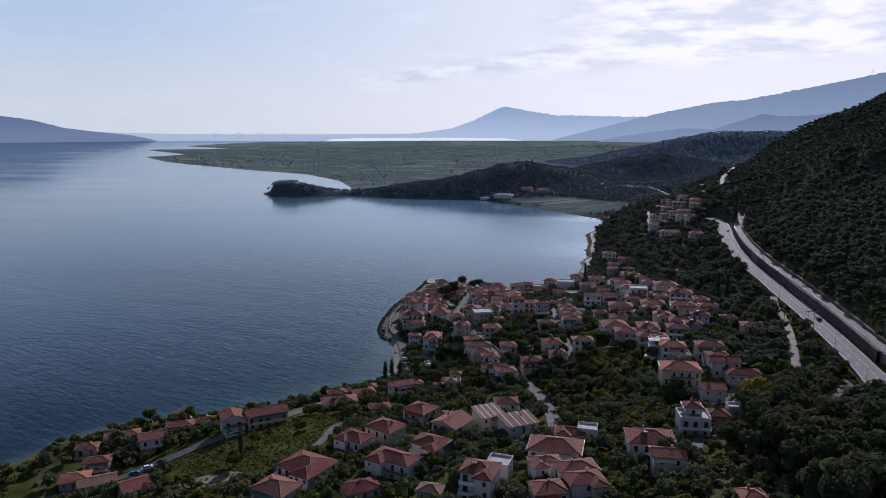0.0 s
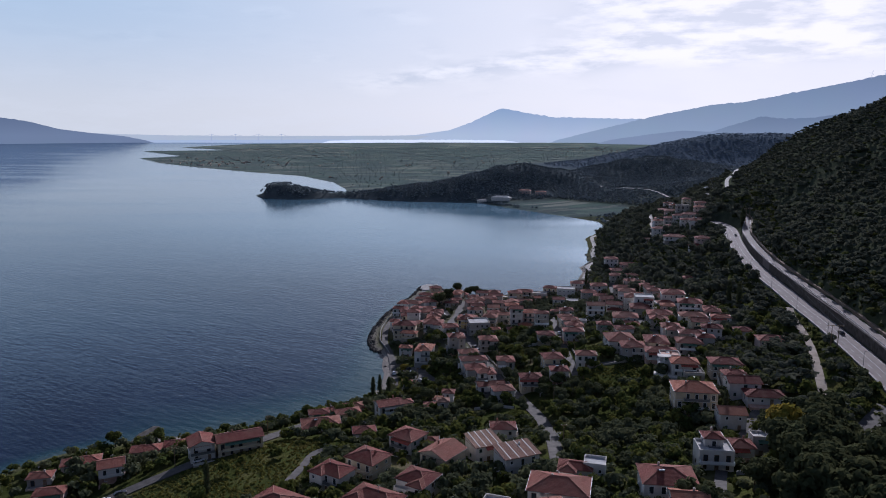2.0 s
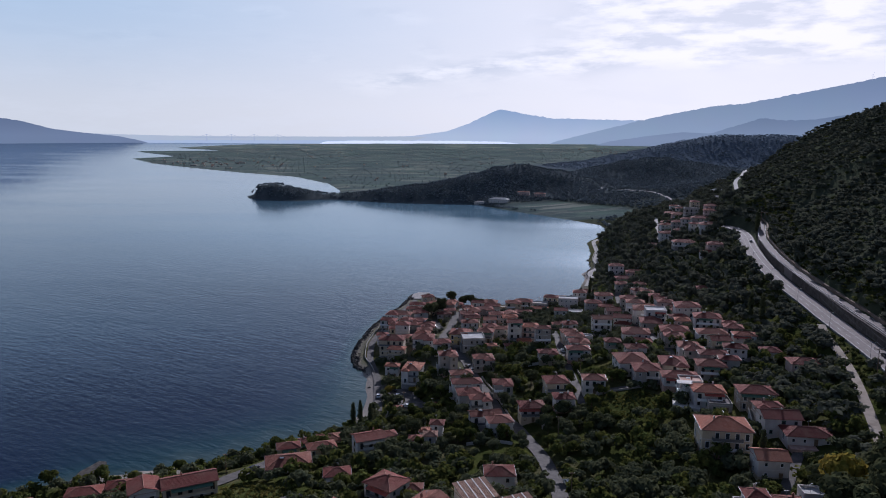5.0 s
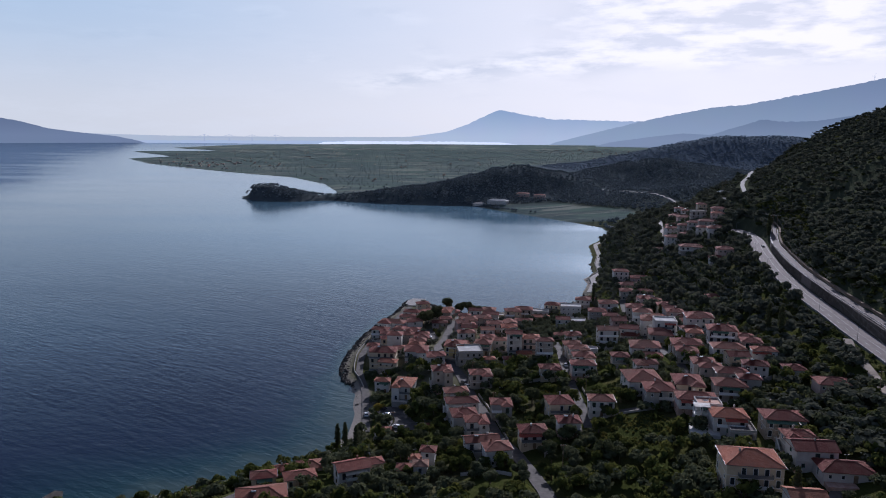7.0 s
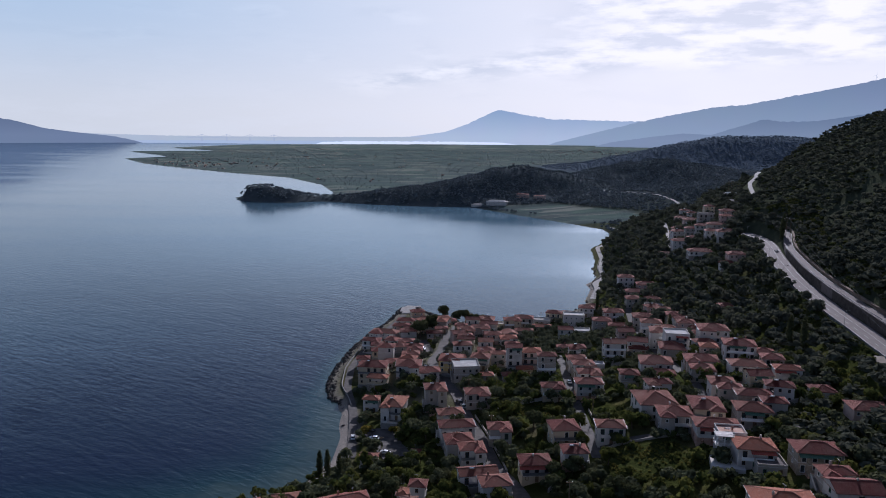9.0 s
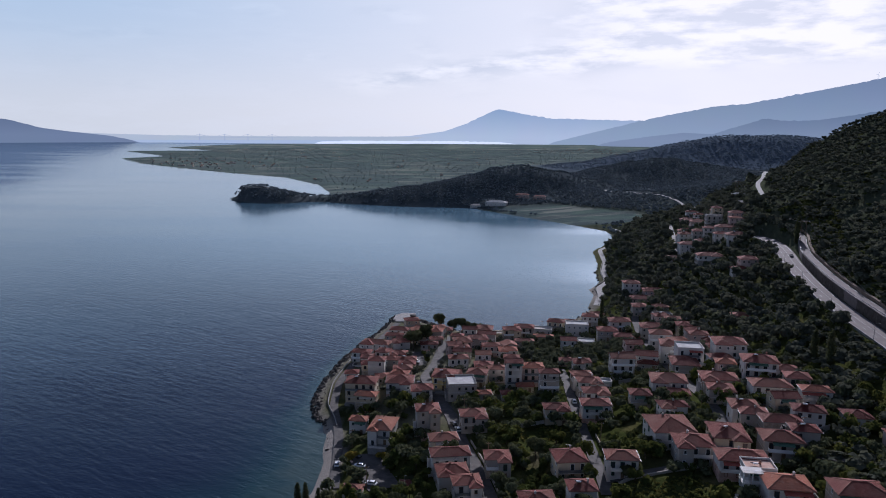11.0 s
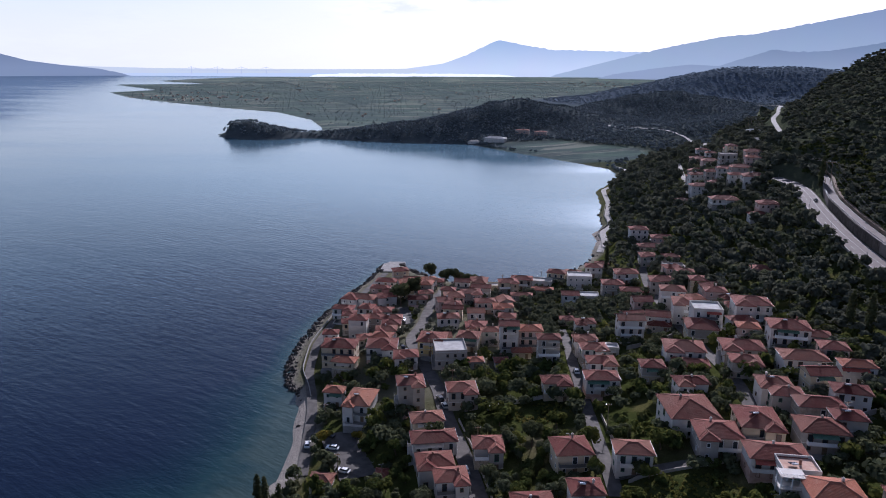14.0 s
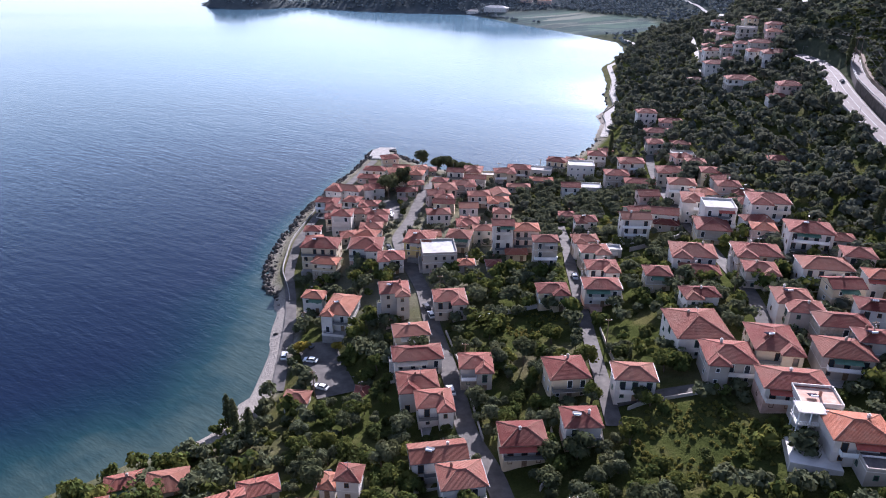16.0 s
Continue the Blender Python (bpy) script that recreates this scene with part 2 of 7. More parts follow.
class Nodes:
    """Short hand for building a node tree."""

    def __init__(self, m):
        self.t = m.node_tree
        self.b = self.t.nodes["Principled BSDF"]
        self.pos = self.t.nodes.new("ShaderNodeNewGeometry").outputs["Position"]

    def link(self, a, b):
        self.t.links.new(a, b)

    def noise(self, scale, detail=4, rough=0.55, vector=None, kind="ShaderNodeTexNoise"):
        n = self.t.nodes.new(kind)
        n.inputs["Scale"].default_value = scale
        if kind == "ShaderNodeTexNoise":
            n.inputs["Detail"].default_value, n.inputs["Roughness"].default_value = detail, rough
        self.link(vector or self.pos, n.inputs["Vector"])
        return n

    def ramp(self, value, *stops):
        r = self.t.nodes.new("ShaderNodeValToRGB")
        e = r.color_ramp.elements
        while len(e) < len(stops):
            e.new(0.5)
        for k, (p, c) in zip(e, stops):
            k.position, k.color = p, (*c, 1) if len(c) == 3 else c
        self.link(value, r.inputs[0])
        return r.outputs[0]

    def mix(self, f, a, b, mode="MIX"):
        n = self.t.nodes.new("ShaderNodeMix")
        n.data_type, n.blend_type = "RGBA", mode
        for s, v in ((n.inputs[0], f), (n.inputs[6], a), (n.inputs[7], b)):
            if hasattr(v, "is_output"):
                self.link(v, s)
            else:
                s.default_value = v if isinstance(v, (int, float)) else (*v, 1)
        return n.outputs[2]

    def math(self, op, a, b=0.0):
        n = self.t.nodes.new("ShaderNodeMath")
        n.operation = op
        for s, v in ((n.inputs[0], a), (n.inputs[1], b)):
            if hasattr(v, "is_output"):
                self.link(v, s)
            else:
                s.default_value = v
        return n.outputs[0]

    def attribute(self, name):
        n = self.t.nodes.new("ShaderNodeAttribute")
        n.attribute_name = name
        return n

    def random(self):
        return self.t.nodes.new("ShaderNodeObjectInfo").outputs["Random"]

    def bump(self, value, strength, distance):
        n = self.t.nodes.new("ShaderNodeBump")
        n.inputs["Strength"].default_value, n.inputs["Distance"].default_value = strength, distance
        self.link(value, n.inputs["Height"])
        self.link(n.outputs[0], self.b.inputs["Normal"])

    def color(self, c):
        self.link(c, self.b.inputs["Base Color"])

    def split(self, v):
        n = self.t.nodes.new("ShaderNodeSeparateXYZ")
        self.link(v, n.inputs[0])
        return n.outputs

    def mapping(self, scale, turn=0.0, vector=None):
        n = self.t.nodes.new("ShaderNodeMapping")
        n.inputs["Scale"].default_value = scale
        n.inputs["Rotation"].default_value = (0, 0, turn)
        self.link(vector or self.pos, n.inputs["Vector"])
        return n.outputs[0]

    def laid(self, sizes, turn):
        """Coordinates of a pattern with the given lengths in metres, turned by so many degrees."""
        n = self.t.nodes.new("ShaderNodeMapping")
        n.vector_type = "TEXTURE"
        n.inputs["Scale"].default_value, n.inputs["Rotation"].default_value = sizes, (0, 0, radians(turn))
        self.link(self.pos, n.inputs["Vector"])
        return n.outputs[0]


def ground_material():
    m = material("ground", (0.1, 0.1, 0.06), 1.0, spec=0.0)
    n = Nodes(m)
    big, mid, fine = n.noise(0.02, 5).outputs[0], n.noise(0.11, 5).outputs[0], n.noise(0.9, 4, 0.7).outputs[0]
    grass = n.ramp(mid, (0.3, (0.034, 0.04, 0.012)), (0.5, (0.062, 0.068, 0.02)), (0.68, (0.12, 0.104, 0.042)))
    blades = n.noise(2.6, 5, 0.75).outputs[0]
    grass = n.mix(n.ramp(blades, (0.42, (0, 0, 0)), (0.62, (0.7, 0.7, 0.7))), grass, (0.024, 0.032, 0.009))
    soil = n.ramp(fine, (0.3, (0.1, 0.075, 0.05)), (0.7, (0.22, 0.18, 0.13)))
    near = n.mix(n.ramp(big, (0.56, (0, 0, 0)), (0.7, (0.7, 0.7, 0.7))), grass, soil)
    near = n.mix(n.math("MULTIPLY", fine, 0.35), near, (0.04, 0.052, 0.016))
    scrub = n.ramp(mid, (0.35, (0.045, 0.052, 0.033)), (0.6, (0.066, 0.072, 0.045)), (0.78, (0.095, 0.094, 0.06)))
    # Fields of the plain: long plots of different crops, paled blue-grey with painted haze.
    cell = n.noise(1.0, vector=n.laid((130, 42, 100), 9), kind="ShaderNodeTexVoronoi")
    cell.distance = "CHEBYCHEV"
    crop = n.ramp(n.split(cell.outputs["Color"])[0], (0.0, (0.08, 0.107, 0.098)), (0.3, (0.112, 0.15, 0.122)), (0.55, (0.092, 0.12, 0.11)), (0.75, (0.142, 0.172, 0.142)), (0.95, (0.21, 0.216, 0.178)))
    hedge = n.ramp(n.noise(1.0, 7, 0.75, n.laid((170, 38, 100), 9)).outputs[0], (0.45, (1, 1, 1)), (0.54, (0, 0, 0)))
    plain = n.mix(n.math("MULTIPLY", hedge, 0.8), crop, (0.07, 0.088, 0.088))
    a = n.attribute("cover").outputs["Vector"]
    wood, field, sand = n.split(a)
    c = n.mix(field, near, plain)
    # Scrub shifts bluer with distance along y: haze painted into the ground.
    hazed_scrub = n.ramp(mid, (0.35, (0.062, 0.072, 0.074)), (0.6, (0.08, 0.092, 0.092)), (0.78, (0.12, 0.13, 0.118)))
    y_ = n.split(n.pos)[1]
    scrub = n.mix(n.ramp(n.math("DIVIDE", y_, 2500.0), (0.42, (0, 0, 0)), (0.52, (1, 1, 1))), scrub, hazed_scrub)
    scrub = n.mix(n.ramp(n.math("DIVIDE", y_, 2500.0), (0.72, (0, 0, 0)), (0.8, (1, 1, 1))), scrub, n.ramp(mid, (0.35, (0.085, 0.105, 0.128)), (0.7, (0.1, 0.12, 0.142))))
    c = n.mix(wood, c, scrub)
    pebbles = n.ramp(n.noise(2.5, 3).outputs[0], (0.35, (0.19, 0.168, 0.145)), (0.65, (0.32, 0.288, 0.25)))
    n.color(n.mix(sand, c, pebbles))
    n.bump(n.noise(0.6, 6, 0.7).outputs[0], 0.7, 0.8)
    return m


def sea_material():
    m = material("sea_water", (0.01, 0.03, 0.06), 1.0, spec=0.0)
    n = Nodes(m)
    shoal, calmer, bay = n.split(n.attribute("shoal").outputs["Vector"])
    patches = n.noise(0.06, 5, 0.6).outputs[0]
    shallow = n.math("MULTIPLY", shoal, n.math("ADD", n.math("MULTIPLY", patches, 1.1), 0.45))
    open_water = n.ramp(shallow, (0.0, (0.003, 0.0075, 0.022)), (0.35, (0.003, 0.014, 0.025)), (0.7, (0.009, 0.031, 0.035)), (1.0, (0.036, 0.058, 0.052)))
    # Paler bay colour stands in for the bright sky mirrored there.
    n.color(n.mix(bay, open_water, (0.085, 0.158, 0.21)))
    streak = n.noise(1.0, 3, 0.5, n.laid((60, 18, 20), -32)).outputs[0]
    swell = n.noise(1.0, 3, 0.55, n.laid((9, 2.7, 4), -36)).outputs[0]
    chop = n.noise(1.0, 4, 0.65, n.laid((2.4, 1.1, 2), -24)).outputs[0]
    h = n.math("ADD", n.math("MULTIPLY", swell, 0.55), n.math("ADD", n.math("MULTIPLY", chop, 0.2), n.math("MULTIPLY", streak, 0.5)))
    n.bump(n.math("MULTIPLY", h, calmer), 0.6, 0.8)
    ripples = n.b.inputs["Normal"].links[0].from_node
    gloss, rim, blend = (n.t.nodes.new("ShaderNode" + k) for k in ("BsdfGlossy", "Fresnel", "MixShader"))
    gloss.inputs["Color"].default_value, rim.inputs["IOR"].default_value = (0.82, 0.92, 1.0, 1), 1.29
    calm = n.ramp(n.noise(1.0, 4, 0.5, n.mapping((0.002, 0.009, 0.004), 0.1)).outputs[0], (0.4, (0.07, 0.07, 0.07)), (0.62, (0.15, 0.15, 0.15)))
    n.link(n.split(calm)[0], gloss.inputs["Roughness"])
    n.link(ripples.outputs[0], gloss.inputs["Normal"]), n.link(ripples.outputs[0], rim.inputs["Normal"])
    n.link(rim.outputs[0], blend.inputs[0]), n.link(n.b.outputs[0], blend.inputs[1]), n.link(gloss.outputs[0], blend.inputs[2])
    n.link(blend.outputs[0], n.t.nodes["Material Output"].inputs[0])
    return m


def roof_material(name, a, b, c):
    """Clay pantiles: rows and channels in relief, patches of lichen and paler new tiles."""
    m = material(name, a, 0.85, spec=0.08)
    n = Nodes(m)
    uv = n.t.nodes.new("ShaderNodeUVMap")
    u, v, _ = n.split(uv.outputs[0])
    ridge = n.math("SINE", n.math("MULTIPLY", u, 6.283 / 0.24))
    course = n.math("FRACT", n.math("MULTIPLY", v, 1 / 0.34))
    tint = n.noise(0.55, 5, 0.65, uv.outputs[0]).outputs[0]
    speck = n.noise(5.0, 2, 0.6, uv.outputs[0]).outputs[0]
    col = n.ramp(tint, (0.3, a), (0.55, b), (0.72, c))
    col = n.mix(n.ramp(speck, (0.5, (0, 0, 0)), (0.7, (0.55, 0.55, 0.55))), col, (0.12, 0.075, 0.055))
    col = n.mix(n.ramp(n.random(), (0.0, (0.6, 0.6, 0.6)), (0.35, (0, 0, 0)), (0.7, (0, 0, 0)), (1.0, (0.5, 0.5, 0.5))), col, n.mix(n.math("GREATER_THAN", n.random(), 0.5), (b[0] * 0.55, b[1] * 0.45, b[2] * 0.5), (0.26, 0.13, 0.085)))
    age = n.noise(0.16, 4, 0.6).outputs[0]
    col = n.mix(n.ramp(age, (0.45, (0, 0, 0)), (0.65, (0.5, 0.5, 0.5))), col, (0.2, 0.11, 0.08))
    n.color(col)
    n.bump(n.math("ADD", ridge, n.math("MULTIPLY", course, 0.6)), 0.6, 0.05)
    return m


def plaster(name, color):
    m = material(name, color, 0.9, spec=0.2)
    n = Nodes(m)
    stain = n.noise(0.35, 5, 0.6).outputs[0]
    fine = n.noise(3.0, 4, 0.6).outputs[0]
    dirty = tuple(k * f for k, f in zip(color, (0.66, 0.62, 0.56)))
    c = n.mix(n.ramp(stain, (0.42, (0, 0, 0)), (0.75, (0.6, 0.6, 0.6))), color, dirty)
    n.color(n.mix(n.math("MULTIPLY", fine, 0.25), c, dirty))
    n.bump(fine, 0.2, 0.02)
    return m


def mottled(name, a, b, scale, rough=0.9, relief=0.0, spec=0.1, metal=0.0):
    m = material(name, a, rough, metal, spec)
    n = Nodes(m)
    k = n.noise(scale, 5, 0.6).outputs[0]
    n.color(n.ramp(k, (0.32, a), (0.68, b)))
    if relief:
        n.bump(n.noise(scale * 2.3, 4, 0.6).outputs[0], 0.7, relief)
    return m


def leaf_material(name, dark, light, warm):
    m = material(name, dark, 0.9, spec=0.0)
    n = Nodes(m)
    island = n.t.nodes.new("ShaderNodeNewGeometry").outputs["Random Per Island"]
    k = n.noise(0.14, 3, 0.65).outputs[0]
    c = n.mix(island, dark, light)
    c = n.mix(n.ramp(k, (0.48, (0, 0, 0)), (0.68, (0.85, 0.85, 0.85))), c, warm)
    c = n.mix(n.ramp(n.noise(0.19, 2, 0.6).outputs[0], (0.34, (0.7, 0.7, 0.7)), (0.48, (0, 0, 0))), c, tuple(v * 0.7 for v in dark))
    c = n.mix(n.math("MULTIPLY", n.random(), 0.4), c, tuple(v * 0.65 for v in dark))
    n.color(c)
    # Leaves let part of the light through.
    thin, blend = n.t.nodes.new("ShaderNodeBsdfTranslucent"), n.t.nodes.new("ShaderNodeMixShader")
    n.link(n.mix(0.5, c, warm), thin.inputs["Color"])
    blend.inputs[0].default_value = 0.28
    n.link(n.b.outputs[0], blend.inputs[1]), n.link(thin.outputs[0], blend.inputs[2])
    n.link(blend.outputs[0], n.t.nodes["Material Output"].inputs[0])
    return m


GROUND, SEA = ground_material(), sea_material()
ASPHALT = mottled("worn_asphalt", (0.14, 0.116, 0.106), (0.195, 0.166, 0.152), 0.35, 0.85)
LANE_ASPHALT = mottled("village_asphalt", (0.072, 0.066, 0.061), (0.13, 0.118, 0.108), 0.4, 0.9)
DIRT = mottled("dirt_track", (0.22, 0.18, 0.14), (0.34, 0.29, 0.24), 0.3, 0.95, 0.1)
CONCRETE = mottled("concrete", (0.2, 0.19, 0.175), (0.34, 0.32, 0.295), 0.5, 0.9, 0.03)
CUT_STONE = mottled("retaining_stone", (0.045, 0.038, 0.033), (0.115, 0.098, 0.085), 0.45, 0.95, 0.2)
STONE = mottled("shore_rock", (0.035, 0.031, 0.028), (0.1, 0.09, 0.078), 0.6, 0.95, 0.3)
BARE = mottled("cut_slope", (0.13, 0.095, 0.07), (0.24, 0.185, 0.14), 0.18, 0.95, 0.5)
WHITE_LINE = mottled("road_paint", (0.34, 0.33, 0.32), (0.5, 0.49, 0.47), 1.5, 0.7)
ROOFS = [roof_material("clay_tiles", (0.172, 0.05, 0.036), (0.235, 0.08, 0.06), (0.295, 0.14, 0.108)),
         roof_material("dark_clay_tiles", (0.115, 0.028, 0.022), (0.16, 0.044, 0.034), (0.21, 0.076, 0.056)),
         roof_material("orange_tiles", (0.29, 0.092, 0.052), (0.36, 0.134, 0.08), (0.4, 0.2, 0.14)),
         roof_material("weathered_tiles", (0.2, 0.11, 0.075), (0.29, 0.18, 0.125), (0.36, 0.27, 0.2))]
WALLS = {"white": plaster("white_plaster", (0.6, 0.56, 0.515)), "cream": plaster("cream_plaster", (0.56, 0.465, 0.33)),
         "grey": plaster("grey_render", (0.4, 0.36, 0.315)), "pink": plaster("pink_plaster", (0.56, 0.42, 0.36)),
         "yellow": plaster("yellow_plaster", (0.72, 0.55, 0.24)), "stone": mottled("stone_wall", (0.26, 0.22, 0.17), (0.45, 0.39, 0.31), 1.2, 0.95, 0.06)}
GLASS = material("window_glass", (0.03, 0.035, 0.04), 0.12, spec=0.6)
SHUTTER = [mottled("brown_shutter", (0.1, 0.055, 0.03), (0.16, 0.09, 0.05), 2.0), mottled("green_shutter", (0.05, 0.1, 0.07), (0.08, 0.15, 0.1), 2.0),
           mottled("white_shutter", (0.6, 0.6, 0.58), (0.74, 0.74, 0.72), 2.0)]
WOOD = mottled("weathered_wood", (0.14, 0.095, 0.06), (0.24, 0.17, 0.11), 1.5)
METAL = material("galvanised_steel", (0.17, 0.17, 0.175), 0.55, 0.6)
DARK_METAL = material("dark_steel", (0.06, 0.06, 0.065), 0.5, 0.6)
PANEL = material("solar_panel", (0.015, 0.02, 0.04), 0.08, spec=0.7)
TANK = material("white_tank", (0.75, 0.75, 0.74), 0.35, 0.3)
OLIVE = leaf_material("olive_leaves", (0.066, 0.078, 0.044), (0.125, 0.138, 0.08), (0.135, 0.134, 0.065))
BROAD = leaf_material("broad_leaves", (0.04, 0.056, 0.018), (0.092, 0.113, 0.034), (0.16, 0.152, 0.036))
PINE = leaf_material("pine_needles", (0.05, 0.06, 0.031), (0.09, 0.1, 0.048), (0.104, 0.104, 0.048))
SCRUB = leaf_material("scrub_leaves", (0.045, 0.06, 0.02), (0.085, 0.1, 0.034), (0.11, 0.105, 0.036))
# The next six leaf colours are paled and greyed with painted haze.
HAZED_FAR_WOOD = leaf_material("far_woods", (0.165, 0.19, 0.202), (0.195, 0.22, 0.23), (0.2, 0.222, 0.222))
HAZED_SLOPE_OLIVE = leaf_material("hazed_slope_olives", (0.088, 0.098, 0.078), (0.15, 0.16, 0.125), (0.16, 0.16, 0.11))
HAZED_SLOPE_BROAD = leaf_material("hazed_slope_oaks", (0.072, 0.084, 0.054), (0.125, 0.14, 0.085), (0.15, 0.148, 0.08))
HAZED_MOUNTAIN_WOOD = leaf_material("hazed_mountain_pines", (0.075, 0.082, 0.062), (0.108, 0.115, 0.083), (0.118, 0.118, 0.08))
HAZED_HILL_WOOD = leaf_material("hill_woods", (0.235, 0.275, 0.315), (0.255, 0.295, 0.335), (0.255, 0.29, 0.32))
HAZED_PLAIN_WOOD = leaf_material("hazed_plain_woods", (0.18, 0.208, 0.215), (0.22, 0.248, 0.25), (0.22, 0.248, 0.24))
BLOSSOM = leaf_material("yellow_leaves", (0.13, 0.12, 0.02), (0.3, 0.25, 0.05), (0.34, 0.24, 0.05))
GRASS = leaf_material("grass_tufts", (0.12, 0.125, 0.03), (0.19, 0.18, 0.045), (0.24, 0.19, 0.06))
BARK = mottled("bark", (0.07, 0.05, 0.035), (0.15, 0.11, 0.08), 3.0, 0.95, 0.05)

# ---- ground and sea ----
def mesh_object(name, verts, faces, mat, parent=None, smooth_shade=False):
    me = bpy.data.meshes.new(name)
    me.from_pydata([tuple(v) for v in np.asarray(verts).tolist()] if len(verts) else [], [], faces if isinstance(faces, list) else faces.tolist())
    me.materials.append(mat)
    if smooth_shade:
        me.polygons.foreach_set("use_smooth", [True] * len(me.polygons))
    me.update()
    ob = new(name, me)
    if parent:
        ob.parent = parent
    return ob


def grid_faces(nx, ny):
    i = np.arange(nx * ny).reshape(ny, nx)
    return np.stack([i[:-1, :-1], i[:-1, 1:], i[1:, 1:], i[1:, :-1]], -1).reshape(-1, 4)


def graded(lo, a, b, hi, step, grow):
    out = list(np.arange(a, b + 1e-6, step))
    s, v = step, b
    while v < hi:
        s *= grow
        v += s
        out.append(v)
    s, v = step, a
    while v > lo:
        s *= grow
        v -= s
        out.insert(0, v)
    return np.array(out)


def vector_attribute(me, name, columns):
    a = me.attributes.new(name, "FLOAT_VECTOR", "POINT")
    a.data.foreach_set("vector", np.stack(columns, -1).astype(np.float32).ravel())


gx, gy = graded(-4200, -200, 300, 6000, 3.2, 1.05), graded(-350, 170, 720, 8300, 3.2, 1.03)
xx, yy = (v.ravel() for v in np.meshgrid(gx, gy))
land_z = height(xx, yy)
shore_d = inland(xx, yy)
ground = mesh_object("ground", drawn_in(np.stack([xx, yy, land_z], -1)), grid_faces(len(gx), len(gy)), GROUND, smooth_shade=True)
wooded = np.clip(smooth(165, 205, xx - 0.08 * (yy - 400)) * (1 - smooth(1050, 1350, yy)) + smooth(1030, 1200, yy) * smooth(5, 14, land_z) + smooth(880, 980, yy) * (1 - smooth(1380, 1480, yy)), 0, 1)
wooded = wooded * (1 - smooth(60, 90, xx) * (1 - smooth(280, 310, xx)) * smooth(1075, 1095, yy) * (1 - smooth(1270, 1300, yy)) * (1 - smooth(9, 13, land_z)))
fields = smooth(1150, 1420, yy) * (1 - smooth(6, 16, land_z))
fields = np.maximum(fields, smooth(60, 90, xx) * (1 - smooth(280, 310, xx)) * smooth(1075, 1095, yy) * (1 - smooth(1270, 1300, yy)) * (1 - smooth(9, 13, land_z)))
sandy = (1 - smooth(2.0, 5.5, shore_d)) * (1 - 0.85 * (1 - smooth(335, 352, yy))) * (1 - 0.6 * smooth(700, 800, yy)) * (1 - 0.5 * fields) * (1 - 0.35 * smooth(412, 432, yy) * (1 - smooth(640, 660, yy)))
sandy = sandy * (1 - 0.7 * smooth(690, 720, yy))
sandy = np.maximum(sandy, (1 - smooth(4.5, 8, shore_d)) * smooth(338, 346, yy) * (1 - smooth(398, 408, yy)) * (1 - smooth(-15, -8, xx)))
sandy = np.maximum(sandy, (1 - smooth(6, 9, shore_d)) * smooth(-124, -119, xx) * (1 - smooth(-84, -78, xx)) * smooth(290, 296, yy) * (1 - smooth(322, 330, yy)))
sandy = np.maximum(sandy, 0.3 * (1 - smooth(0.75, 1.1, np.hypot((xx - 8) / 48, (yy - 500) / 120))))
vector_attribute(ground.data, "cover", (wooded, fields, sandy))
tagged(ground, "grassy coastal slope rising into scrub-covered mountainside", "ground", kind="structure")

sx, sy = graded(-11000, -210, 160, 9000, 6, 1.08), graded(-600, 150, 700, 7800, 6, 1.05)
wx, wy = (v.ravel() for v in np.meshgrid(sx, sy))
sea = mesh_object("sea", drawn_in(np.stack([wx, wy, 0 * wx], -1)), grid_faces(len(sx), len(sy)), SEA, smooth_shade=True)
sea_d = inland(wx, wy)
# Third column: where the sky's reflection is painted into the water colour.
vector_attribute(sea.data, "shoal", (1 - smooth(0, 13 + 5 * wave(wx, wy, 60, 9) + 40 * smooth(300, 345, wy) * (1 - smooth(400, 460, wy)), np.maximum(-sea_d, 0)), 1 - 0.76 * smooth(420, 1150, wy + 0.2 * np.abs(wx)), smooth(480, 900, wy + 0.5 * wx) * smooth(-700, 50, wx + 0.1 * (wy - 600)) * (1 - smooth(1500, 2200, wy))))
tagged(sea, "calm deep blue sea with fine ripples and paler shallows", "sea", kind="structure")


